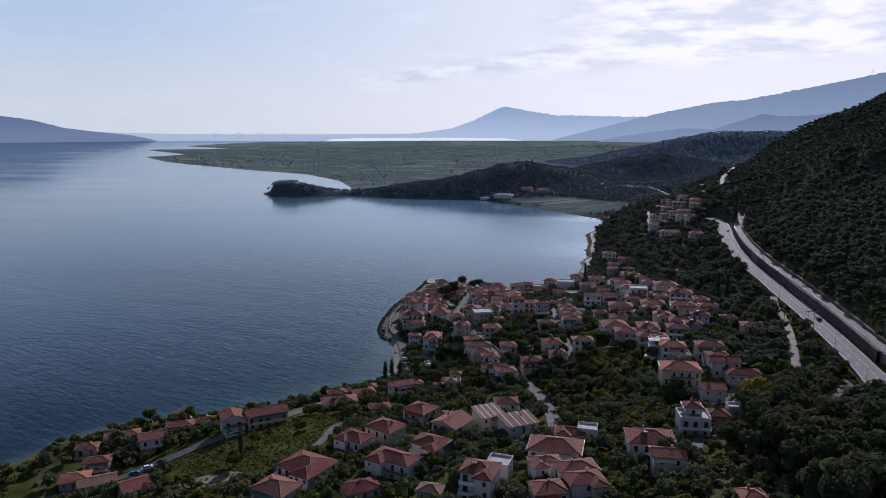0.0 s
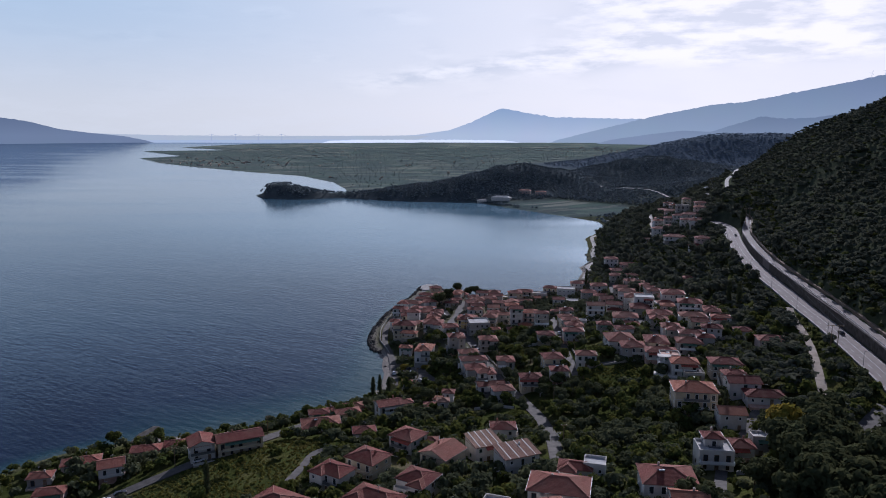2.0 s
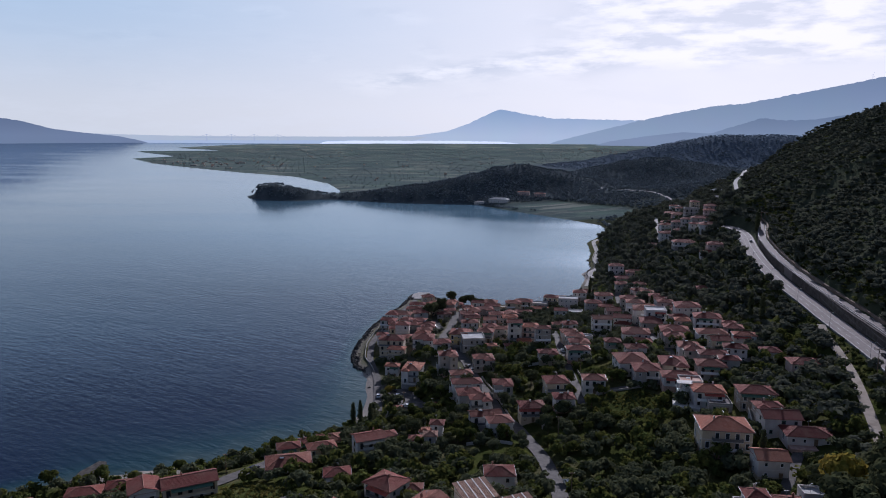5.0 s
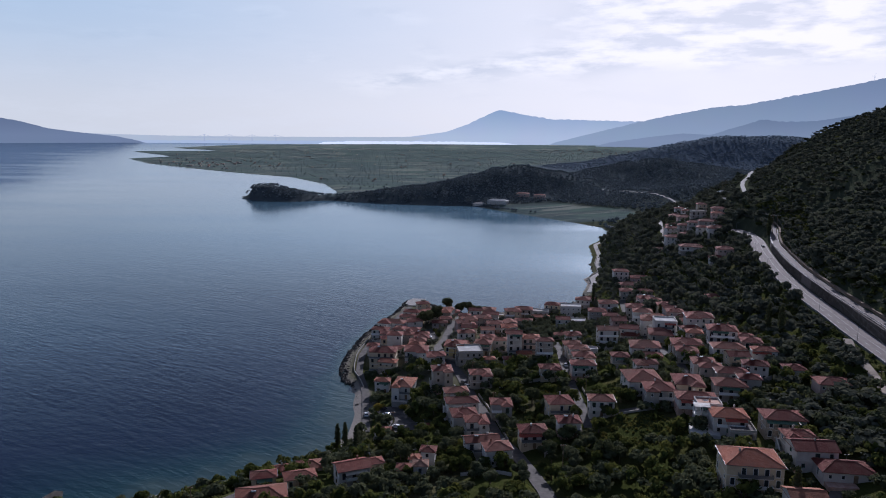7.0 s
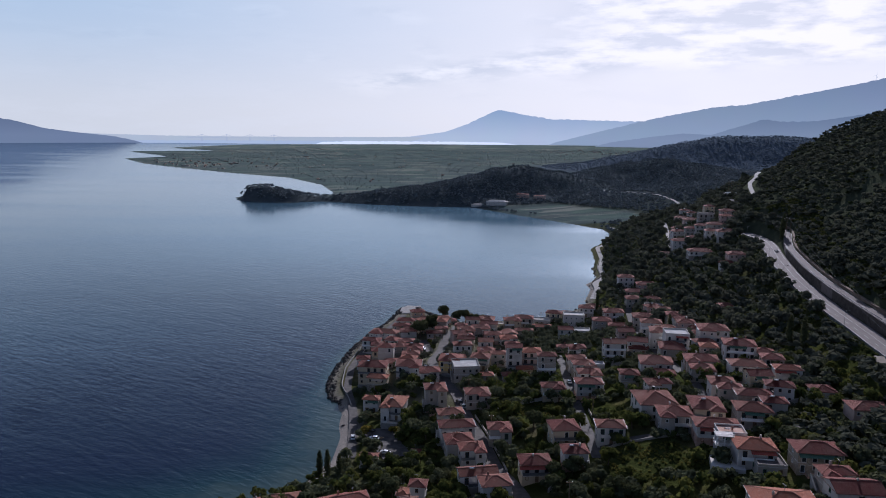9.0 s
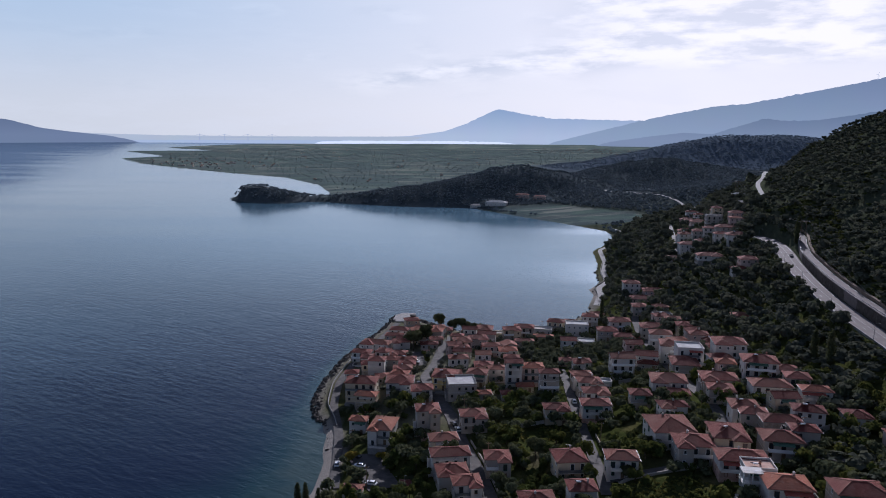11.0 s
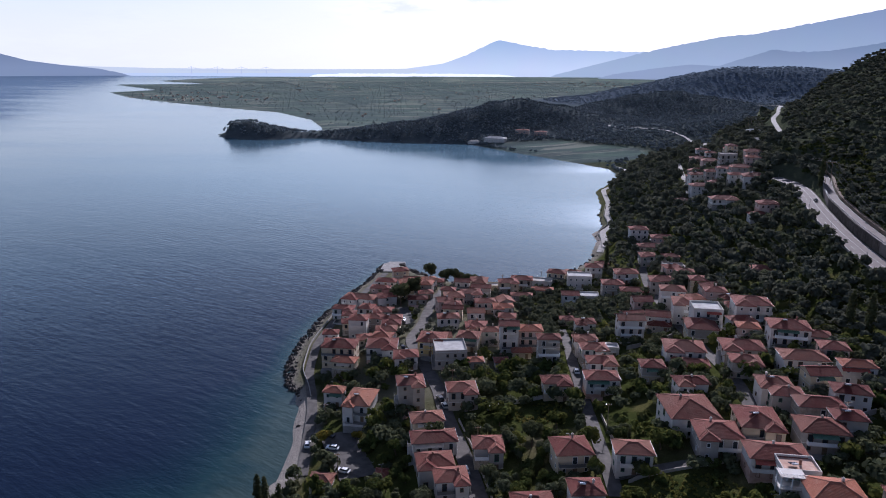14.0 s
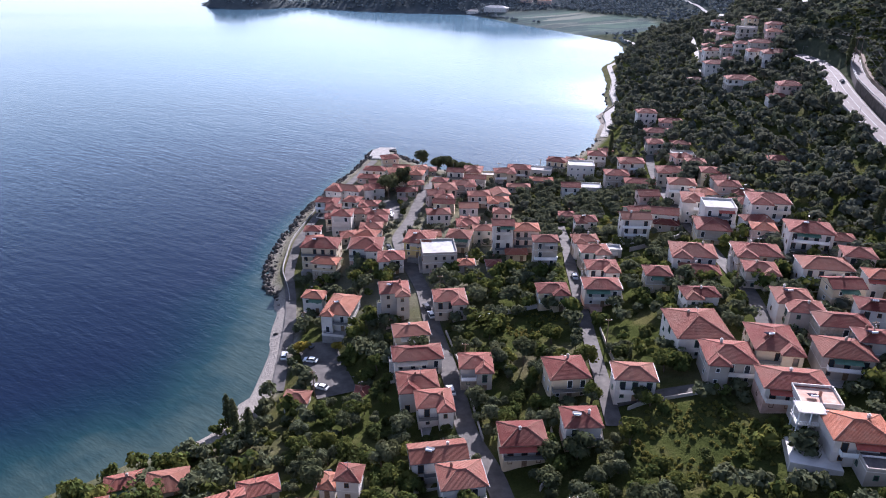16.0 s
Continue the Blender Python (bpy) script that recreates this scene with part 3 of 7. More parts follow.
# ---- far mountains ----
# Haze painted as emission colour, graded from foot to crest.
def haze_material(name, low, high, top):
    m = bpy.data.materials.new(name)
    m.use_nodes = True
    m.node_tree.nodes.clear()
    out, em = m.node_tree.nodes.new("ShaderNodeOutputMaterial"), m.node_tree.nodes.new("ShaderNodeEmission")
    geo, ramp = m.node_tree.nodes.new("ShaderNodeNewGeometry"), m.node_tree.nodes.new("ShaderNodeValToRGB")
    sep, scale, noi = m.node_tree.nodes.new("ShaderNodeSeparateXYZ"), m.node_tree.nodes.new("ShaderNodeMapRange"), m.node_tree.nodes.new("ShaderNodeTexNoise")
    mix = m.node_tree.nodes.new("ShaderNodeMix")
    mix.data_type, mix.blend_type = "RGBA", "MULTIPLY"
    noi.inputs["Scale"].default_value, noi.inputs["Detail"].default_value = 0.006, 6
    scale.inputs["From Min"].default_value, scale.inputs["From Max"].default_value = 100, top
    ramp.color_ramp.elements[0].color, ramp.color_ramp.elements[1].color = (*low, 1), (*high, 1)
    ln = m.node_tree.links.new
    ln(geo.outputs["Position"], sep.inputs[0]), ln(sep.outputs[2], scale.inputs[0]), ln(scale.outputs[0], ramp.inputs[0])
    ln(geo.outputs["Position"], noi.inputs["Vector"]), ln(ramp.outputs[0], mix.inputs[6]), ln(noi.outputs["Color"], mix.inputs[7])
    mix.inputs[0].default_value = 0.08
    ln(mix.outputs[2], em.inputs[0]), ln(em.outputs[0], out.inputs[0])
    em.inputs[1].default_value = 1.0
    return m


def ridge(name, label, low, high, dist, profile, depth):
    """A far mountain range: directions in degrees to the right of +y and heights of its crest in degrees."""
    p = np.array(profile, float)
    a = np.linspace(p[0, 0], p[-1, 0], int((p[-1, 0] - p[0, 0]) * 10))
    crest = np.interp(a, p[:, 0], p[:, 1])
    for _ in range(3):
        crest[1:-1] = (crest[:-2] + 2 * crest[1:-1] + crest[2:]) / 4
    crest = crest + (np.abs(wave(a * 10, 0 * a, 9, 21)) * 0.06 + wave(a * 10, 0 * a, 3.1, 22) * 0.02) * np.minimum(1, crest / 1.0)
    rows, n = [], 14
    for k in range(n + 1):
        t = k / n
        d = dist + depth * t
        z = 125 + dist * (np.tan(np.radians(crest)) * (t ** 0.8) - 0.04 * (1 - t))
        z = z + (wave(a * 8, 0 * a + k * 2.0, 5, 31) * 14 * t * (1 - t) * 2) * np.minimum(1, crest)
        rows.append(np.stack([MIDDLE[0] + d * np.sin(np.radians(a)), MIDDLE[1] + d * np.cos(np.radians(a)), z], -1))
    v = np.concatenate(rows)
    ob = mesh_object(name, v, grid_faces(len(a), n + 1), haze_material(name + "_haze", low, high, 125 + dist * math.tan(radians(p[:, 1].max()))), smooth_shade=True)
    ob.visible_shadow = False  # shadow switched off, else it darkens the far plain
    return tagged(ob, label, "mountain", kind="structure")


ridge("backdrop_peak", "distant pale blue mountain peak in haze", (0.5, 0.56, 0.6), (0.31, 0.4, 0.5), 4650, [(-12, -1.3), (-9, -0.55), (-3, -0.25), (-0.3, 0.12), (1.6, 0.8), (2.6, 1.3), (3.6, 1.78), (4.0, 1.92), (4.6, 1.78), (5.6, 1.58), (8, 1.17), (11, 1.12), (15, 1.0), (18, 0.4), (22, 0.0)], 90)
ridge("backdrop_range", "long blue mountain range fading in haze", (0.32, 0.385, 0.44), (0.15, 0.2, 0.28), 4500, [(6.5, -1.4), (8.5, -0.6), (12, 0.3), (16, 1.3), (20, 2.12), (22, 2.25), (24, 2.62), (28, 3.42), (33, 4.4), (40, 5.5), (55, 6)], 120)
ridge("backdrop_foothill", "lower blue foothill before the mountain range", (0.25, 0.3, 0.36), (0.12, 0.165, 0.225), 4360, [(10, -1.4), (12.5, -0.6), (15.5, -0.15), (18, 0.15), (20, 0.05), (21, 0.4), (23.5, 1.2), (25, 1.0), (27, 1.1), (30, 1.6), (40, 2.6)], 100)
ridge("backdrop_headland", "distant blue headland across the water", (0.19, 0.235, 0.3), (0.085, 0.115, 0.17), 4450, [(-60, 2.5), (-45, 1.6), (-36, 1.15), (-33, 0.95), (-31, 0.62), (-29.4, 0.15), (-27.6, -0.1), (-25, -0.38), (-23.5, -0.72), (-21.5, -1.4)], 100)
# Two emissive strips imitate far water reflecting the bright sky.
ridge("backdrop_strait_glow", "glowing strip standing in for pale water below the bridge", (0.4, 0.47, 0.54), (0.46, 0.53, 0.6), 4562, [(-24, -0.66), (-20, -0.64), (-9, -0.62), (-7, -0.64), (-6, -1.2)], 2)
ridge("backdrop_gulf_glare", "glowing strip standing in for glittering water beyond the plain", (0.8, 0.85, 0.9), (0.84, 0.88, 0.92), 4560, [(-11.5, -1.3), (-10, -0.72), (-8, -0.64), (0, -0.62), (4, -0.66), (5.5, -0.8), (6.2, -1.3)], 2)
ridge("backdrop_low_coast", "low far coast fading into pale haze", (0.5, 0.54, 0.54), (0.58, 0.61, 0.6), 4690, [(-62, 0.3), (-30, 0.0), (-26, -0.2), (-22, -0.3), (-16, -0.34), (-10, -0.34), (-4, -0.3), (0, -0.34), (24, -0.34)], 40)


# ---- roads ----
def frame_of(q):
    d = np.gradient(q[:, :2], axis=0)
    d /= np.hypot(*d.T)[:, None]
    return d, np.stack([d[:, 1], -d[:, 0]], -1)


def ribbon(name, q, half, mat, lift, label="", category="", kind="structure", shift=0.0, deep=0.5, parent=None):
    _, nrm = frame_of(q)
    c = q[:, :2] + nrm * shift
    l, r = np.c_[c - nrm * half, q[:, 2] + lift], np.c_[c + nrm * half, q[:, 2] + lift]
    v = np.stack([l, r, r - (0, 0, deep), l - (0, 0, deep)], 1).reshape(-1, 3)
    f = []
    for k in range(len(q) - 1):
        for a, b in ((0, 1), (1, 2), (3, 0)):
            f.append([4 * k + a, 4 * k + b, 4 * k + 4 + b, 4 * k + 4 + a])
    ob = mesh_object(name, v, f, mat, parent)
    return tagged(ob, label, category, kind=kind) if label else ob


def dashes(name, q, shift, width, length, gap, lift, parent):
    """Painted dashes along a road, one mesh each line."""
    s = np.r_[0, np.cumsum(np.hypot(*np.diff(q[:, :2], axis=0).T))]
    _, nrm = frame_of(q)
    v, f, a = [], [], 0.0
    while a + length < s[-1]:
        for b in (a, a + length):
            p = np.array([np.interp(b, s, q[:, k]) for k in range(3)])
            n = np.array([np.interp(b, s, nrm[:, k]) for k in range(2)])
            for side in (-1, 1):
                v.append((p[0] + n[0] * (shift + side * width / 2), p[1] + n[1] * (shift + side * width / 2), p[2] + lift))
        i = len(v) - 4
        f.append([i, i + 1, i + 3, i + 2])
        a += length + gap
    return mesh_object(name, v, f, WHITE_LINE, parent)


half, hq = LINES["highway"]
highway = ribbon("road_highway", hq, half, ASPHALT, 0.08, "pale worn asphalt highway with painted lane lines", "road")
for shift in (-4.4, 4.3):
    ribbon("edge_line", hq, 0.08, WHITE_LINE, 0.1, shift=shift, deep=0.01, parent=highway)
ribbon("centre_line", hq, 0.07, WHITE_LINE, 0.1, shift=0.9, deep=0.01, parent=highway)
dashes("lane_line", hq, -1.9, 0.16, 4.0, 6.0, 0.1, highway)
ribbon("wall_highway", hq[:-3], 0.2, CONCRETE, 0.75, "concrete parapet and tall retaining wall below the highway", "wall", shift=-5.5, deep=9.0)
ribbon("wall_cutting", hq[38:-29], 0.45, CUT_STONE, 4.9, "dark stone retaining wall between highway and upper road", "wall", shift=6.2, deep=5.4)


def guard_rail(q, shift, label):
    """Steel rail on posts along a road."""
    rail = new("guard_rail")
    tagged(rail, label, "guard rail")
    ribbon("rail", q, 0.05, METAL, 0.85, shift=shift, deep=0.32, parent=rail)
    _, nrm = frame_of(q)
    post = None
    for k in range(0, len(q), 3):
        p = (q[k, 0] + nrm[k, 0] * shift, q[k, 1] + nrm[k, 1] * shift, q[k, 2])
        if post is None:
            post = box_mesh("post", 0.12, 0.12, 0.9, METAL)
        ob = new("post", post)
        ob.location, ob.parent = p, rail
    return rail


def box_mesh(name, x, y, z, mat, base=0.0):
    me = bpy.data.meshes.new(name)
    bm = bmesh.new()
    bmesh.ops.create_cube(bm, size=1)
    for v in bm.verts:
        v.co = (v.co.x * x, v.co.y * y, base + (v.co.z + 0.5) * z)
    if min(x, y, z) > 0.3:
        bmesh.ops.bevel(bm, geom=bm.edges[:], offset=min(x, y, z) * 0.06, segments=1, affect="EDGES")
    bm.to_mesh(me)
    bm.free()
    me.materials.append(mat)
    return me


half, uq = LINES["upper_road"]
upper = ribbon("road_upper", uq, half, ASPHALT, 0.08, "narrow pale asphalt service road above the highway", "road", deep=5.0)
for shift in (-2.3, 2.3):
    ribbon("edge_line", uq, 0.06, WHITE_LINE, 0.1, shift=shift, deep=0.01, parent=upper)
guard_rail(uq[24:-14], -2.25, "grey steel guard rail above the retaining wall")
ribbon("wall_bank", uq[20:-12], 0.7, BARE, 1.6, "bare brown cut bank above the upper road", "wall", shift=3.5, deep=3.0)
ROAD_LOOK = {"village_square": "small paved village square with young trees", "parking_lot": "grey asphalt car park with painted bays near the shore", "main_street": "grey asphalt village street between houses", "middle_lane": "narrow worn asphalt lane", "upper_lane": "narrow asphalt lane climbing through the houses",
             "coast_road": "pale concrete promenade road along the shore", "west_road": "asphalt road along the grassy slope", "bay_road": "pale coast road above the water",
             "dirt_track": "pale dirt track winding through scrub", "slip_road": "shaded asphalt slip road leaving the highway", "hill_road": "pale road curving over the hillside", "hamlet_lane": "pale lane beside the hamlet",
             "cross_lane": "narrow concrete lane between gardens", "east_lane": "asphalt lane on the upper slope", "shore_lane": "pale lane leading to the beach", "north_road": "pale asphalt road rising to the hamlet"}
for nm, (half, q) in LINES.items():
    if nm in ROAD_LOOK:
        ribbon("road_" + nm, q, half, DIRT if nm in ("dirt_track",) else CONCRETE if nm in ("hamlet_lane", "bay_road", "hill_road", "north_road") else LANE_ASPHALT, 0.06, ROAD_LOOK[nm], "road")

# ---- houses ----
RIDGE = mottled("ridge_mortar", (0.22, 0.105, 0.075), (0.33, 0.18, 0.13), 2.0)
FLAT_ROOFS = [mottled("terracotta_paving", (0.4, 0.24, 0.18), (0.55, 0.38, 0.3), 0.8), mottled("bitumen_roof", (0.09, 0.08, 0.08), (0.16, 0.14, 0.13), 0.6),
              mottled("white_roof_coating", (0.3, 0.29, 0.275), (0.48, 0.465, 0.445), 0.4), mottled("cement_roof", (0.3, 0.27, 0.24), (0.46, 0.42, 0.37), 0.5)]
RAIL = material("white_railing", (0.72, 0.72, 0.7), 0.5)
SLAB = plaster("white_slab", (0.62, 0.585, 0.54))
FOOTPRINTS = []


def raw_mesh(name, verts, faces, mats, slots=None, uv=None):
    me = bpy.data.meshes.new(name)
    me.from_pydata(verts, [], faces)
    for m in mats if isinstance(mats, list) else [mats]:
        me.materials.append(m)
    if slots:
        me.polygons.foreach_set("material_index", slots)
    if uv:
        layer = me.uv_layers.new(name="UVMap")
        layer.data.foreach_set("uv", [c for p in uv for c in p])
    me.update()
    return me


def part(name, me, parent, place=(0, 0, 0), turn=0.0, label=""):
    ob = new(name, me)
    ob.parent, ob.location, ob.rotation_euler = parent, place, (0, 0, turn)
    if label:
        ob["label"] = label
    return ob


def boxes(items):
    """Vertices and faces of several boxes (x0, y0, z0, x1, y1, z1) in one go."""
    v, f = [], []
    for x0, y0, z0, x1, y1, z1 in items:
        i = len(v)
        v += [(x0, y0, z0), (x1, y0, z0), (x1, y1, z0), (x0, y1, z0), (x0, y0, z1), (x1, y0, z1), (x1, y1, z1), (x0, y1, z1)]
        f += [[i + k for k in q] for q in ((0, 3, 2, 1), (4, 5, 6, 7), (0, 1, 5, 4), (1, 2, 6, 5), (2, 3, 7, 6), (3, 0, 4, 7))]
    return v, f


def window_meshes(w, h, shutter):
    """A window frame with a projecting sill, facing -y, and its pane."""
    t, a, b = 0.11, -0.07, 0.04
    o = [(-w / 2, 0), (w / 2, 0), (w / 2, h), (-w / 2, h)]
    i = [(-w / 2 + t, t), (w / 2 - t, t), (w / 2 - t, h - t), (-w / 2 + t, h - t)]
    v = [(x, a - (0.06 if z == 0 else 0), z) for x, z in o] + [(x, a, z) for x, z in i] + [(x, b, z) for x, z in o] + [(x, b, z) for x, z in i]
    f = []
    for k in range(4):
        m = (k + 1) % 4
        f += [[k, m, 4 + m, 4 + k], [8 + m, 8 + k, 12 + k, 12 + m], [m, k, 8 + k, 8 + m], [4 + k, 4 + m, 12 + m, 12 + k]]
    frame_me = raw_mesh("window", v, f, SHUTTER[shutter])
    v, f = boxes([(-w / 2 + t, -0.02, t, w / 2 - t, 0.03, h - t)])
    return frame_me, raw_mesh("pane", v, f, GLASS)


WINDOWS = [[window_meshes(0.95, 1.2, s) for s in (0, 1, 2)], [window_meshes(1.3, 2.2, s) for s in (0, 1, 2)]]
v_, f_ = boxes([(-0.5, -0.08, 0, 0.5, 0.04, 2.1), (-0.56, -0.1, 0, -0.5, 0.04, 2.16), (0.5, -0.1, 0, 0.56, 0.04, 2.16), (-0.5, -0.1, 2.1, 0.5, 0.04, 2.16)])
DOOR = raw_mesh("door", v_, f_, WOOD)
HANDLE = raw_mesh("door_handle", *boxes([(0.34, -0.14, 1.0, 0.42, -0.08, 1.08)]), METAL)
CHIMNEYS = [raw_mesh("chimney", *boxes([(-0.24, -0.24, -1.2, 0.24, 0.24, 0.6), (-0.3, -0.3, 0.6, 0.3, 0.3, 0.7), (-0.16, -0.16, 0.7, 0.16, 0.16, 0.9)]), m) for m in (RIDGE, WALLS["grey"], WALLS["white"])]
ABSORBER = raw_mesh("collector_panel", [(-0.95, -0.8, 0.25), (0.95, -0.8, 0.25), (0.95, 0.75, 0.7), (-0.95, 0.75, 0.7), (-0.95, -0.8, 0.15), (0.95, -0.8, 0.15), (0.95, 0.75, 0.6), (-0.95, 0.75, 0.6)],
                    [[0, 1, 2, 3], [4, 7, 6, 5], [0, 4, 5, 1], [1, 5, 6, 2], [2, 6, 7, 3], [3, 7, 4, 0]], PANEL)


def cylinder_mesh(name, r, length, mat, sides=12, axis="x", r2=None):
    v, f = [], []
    for end, rr in ((0, r), (1, r2 if r2 is not None else r)):
        for k in range(sides):
            a = 6.2832 * k / sides
            c, s = math.cos(a) * rr, math.sin(a) * rr
            v.append({"x": ((end - 0.5) * length, c, s), "z": (c, s, end * length)}[axis])
    f = [[k, (k + 1) % sides, sides + (k + 1) % sides, sides + k] for k in range(sides)] + [list(range(sides))[::-1], list(range(sides, 2 * sides))]
    return raw_mesh(name, v, f, mat)


TANK_ME = cylinder_mesh("water_tank", 0.24, 1.3, TANK)


def roof_mesh(kind, w, d, h, mat, over=0.5):
    """Hip or gable roof with eaves, and the lines of its ridges. The ridge runs along the longer side."""
    a, b = w / 2 + over, d / 2 + over
    long_x = w >= d
    rise = 0.36 * min(a, b)
    if kind == "lean":
        rise = 0.14 * b
    if long_x:
        r = a - b if kind == "hip" else a
        e0, e1 = (-r, 0, h + rise), (r, 0, h + rise)
    else:
        r = b - a if kind == "hip" else b
        e0, e1 = (0, -r, h + rise), (0, r, h + rise)
    c = [(-a, -b, h), (a, -b, h), (a, b, h), (-a, b, h)]
    if kind == "lean":
        c[2], c[3] = (a, b, h + rise * 2), (-a, b, h + rise * 2)
        faces = [[c[0], c[1], c[2], c[3]]]
        lines = []
    elif long_x:
        faces = [[c[0], c[1], e1, e0], [c[2], c[3], e0, e1], [c[1], c[2], e1], [c[3], c[0], e0]]
    else:
        faces = [[c[1], c[2], e1, e0], [c[3], c[0], e0, e1], [c[0], c[1], e0], [c[2], c[3], e1]]
    if kind != "lean":
        lines = [(e0, e1)]
        if kind == "hip":
            lines += [(c[0], e0), (c[3] if long_x else c[1], e0), (c[1] if long_x else c[3], e1), (c[2], e1)]
    gables = []
    if kind == "gable":
        gables = faces[2:]
        faces = faces[:2]
    v, f, uv = [], [], []
    t = 0.16
    for q in faces:
        p0, p1 = Vector(q[0]), Vector(q[1])
        e = (p1 - p0).normalized()
        nrm = e.cross(Vector(q[-1]) - p0).normalized()
        up = nrm.cross(e)
        i = len(v)
        v += [tuple(p) for p in q] + [tuple(Vector(p) - Vector((0, 0, t))) for p in q]
        n = len(q)
        f.append([i + k for k in range(n)])
        uv += [((Vector(p) - p0).dot(e), (Vector(p) - p0).dot(up)) for p in q]
        f.append([i + n + k for k in reversed(range(n))])
        uv += [(0, 0)] * n
        for k in range(n):
            m = (k + 1) % n
            f.append([i + k, i + n + k, i + n + m, i + m])
            uv += [(0, 0)] * 4
    return raw_mesh("roof", v, f, mat, uv=uv), lines, rise


def ridge_caps(lines):
    v, f = [], []
    for p, q in lines:
        p, q = Vector(p), Vector(q)
        e = (q - p).normalized()
        side = e.cross(Vector((0, 0, 1))).normalized() * 0.13
        up = Vector((0, 0, 0.1))
        i = len(v)
        v += [tuple(x) for x in (p - side - up * 0.3, p + up, p + side - up * 0.3, q - side - up * 0.3, q + up, q + side - up * 0.3)]
        f += [[i, i + 1, i + 4, i + 3], [i + 1, i + 2, i + 5, i + 4], [i, i + 2, i + 1], [i + 3, i + 4, i + 5]]
    return raw_mesh("ridge_cap", v, f, RIDGE)


COUNT = {1: "single-storey", 2: "two-storey", 3: "three-storey", 4: "four-storey"}
PAINT = {"white": "white plastered", "cream": "cream plastered", "grey": "grey rendered", "pink": "pale pink plastered", "yellow": "yellow plastered", "stone": "brown stone"}
TILE = ["red clay-tile", "dark red clay-tile", "orange tiled", "weathered tiled"]
dice = random.Random(7)


trim = random.Random(5)
PLINTHS = [WALLS["stone"], WALLS["grey"], WALLS["cream"], FLAT_ROOFS[0]]
AWNING = [mottled("faded_awning", (0.42, 0.36, 0.28), (0.55, 0.48, 0.38), 1.0), mottled("red_awning", (0.3, 0.07, 0.05), (0.38, 0.11, 0.08), 1.0), mottled("green_awning", (0.07, 0.13, 0.09), (0.11, 0.18, 0.13), 1.0)]
ANTENNA = raw_mesh("antenna", *boxes([(-0.03, -0.03, 0, 0.03, 0.03, 2.4), (-0.7, -0.02, 2.2, 0.7, 0.02, 2.25)] + [(-0.6 + 0.3 * k, -0.25, 2.2, -0.57 + 0.3 * k, 0.25, 2.24) for k in range(5)]), METAL)


def house_trim(base, w, d, storeys, wing, low, h, flat, paint, near):
    """Plinth, gutter, outside stair, awning and aerial of a house."""
    if storeys >= 2 and trim.random() < 0.45:
        part("plinth", raw_mesh("plinth", *boxes([(-w / 2 - 0.04, -d / 2 - 0.04, low, w / 2 + 0.04, d / 2 + 0.04, trim.choice((0.9, 2.8)))]), trim.choice([m for m in PLINTHS if m is not WALLS.get(paint)])), base)
    if not flat and near:
        a, b = w / 2 + 0.5, d / 2 + 0.5
        part("gutter", raw_mesh("gutter", *boxes([(-a - 0.1, -b - 0.1, h - 0.14, a + 0.1, -b - 0.004, h - 0.05), (-a - 0.1, -b, h - 0.14, -a - 0.004, b, h - 0.05), (a + 0.004, -b, h - 0.14, a + 0.1, b, h - 0.05)]), trim.choice((METAL, RIDGE, RIDGE))), base)
    if storeys >= 2 and near and trim.random() < 0.3:
        side = trim.choice((-1, 1))
        x0, x1 = (w / 2 + 0.06, w / 2 + 1.15) if side > 0 else (-w / 2 - 1.15, -w / 2 - 0.06)
        y0, run = -d / 2 + 0.4, min(d - 0.8, 5.0)
        edge = [(y0, low)]
        for k in range(12):  # treads and risers of one solid flight
            edge += [(y0 + run * k / 12, 3.0 * (k + 1) / 12), (y0 + run * (k + 1) / 12, 3.0 * (k + 1) / 12)]
        edge.append((y0 + run, low))
        n = len(edge)
        flight = [(x0, y, z) for y, z in edge] + [(x1, y, z) for y, z in edge]
        faces = [list(range(n)), list(range(2 * n - 1, n - 1, -1))] + [[k, k + n, (k + 1) % n + n, (k + 1) % n] for k in range(n)]
        stair = part("outside_stair", raw_mesh("outside_stair", flight, faces, trim.choice((CONCRETE, SLAB))), base)
        xo = x1 if side > 0 else x0
        v = [(xo - 0.04, y0, 0.3), (xo + 0.04, y0, 0.3), (xo + 0.04, y0 + run, 3.1), (xo - 0.04, y0 + run, 3.1), (xo - 0.04, y0, 1.2), (xo + 0.04, y0, 1.2), (xo + 0.04, y0 + run, 4.0), (xo - 0.04, y0 + run, 4.0)]
        part("stair_wall", raw_mesh("stair_wall", v, [[0, 3, 2, 1], [4, 5, 6, 7], [0, 1, 5, 4], [1, 2, 6, 5], [2, 3, 7, 6], [3, 0, 4, 7]], SLAB), stair)
    if near and not wing and trim.random() < 0.3:
        aw, z = w * trim.uniform(0.25, 0.45), 3.0 * (storeys - 1) + 2.6
        cx = trim.uniform(-0.2, 0.2) * w
        v = [(cx - aw, -d / 2 - 0.06, z), (cx + aw, -d / 2 - 0.06, z), (cx + aw, -d / 2 - 1.5, z - 0.55), (cx - aw, -d / 2 - 1.5, z - 0.55)]
        v += [(x, y, z_ - 0.05) for x, y, z_ in v]
        part("awning", raw_mesh("awning", v, [[0, 3, 2, 1], [4, 5, 6, 7], [0, 1, 5, 4], [1, 2, 6, 5], [2, 3, 7, 6], [3, 0, 4, 7]], trim.choice(AWNING)), base)
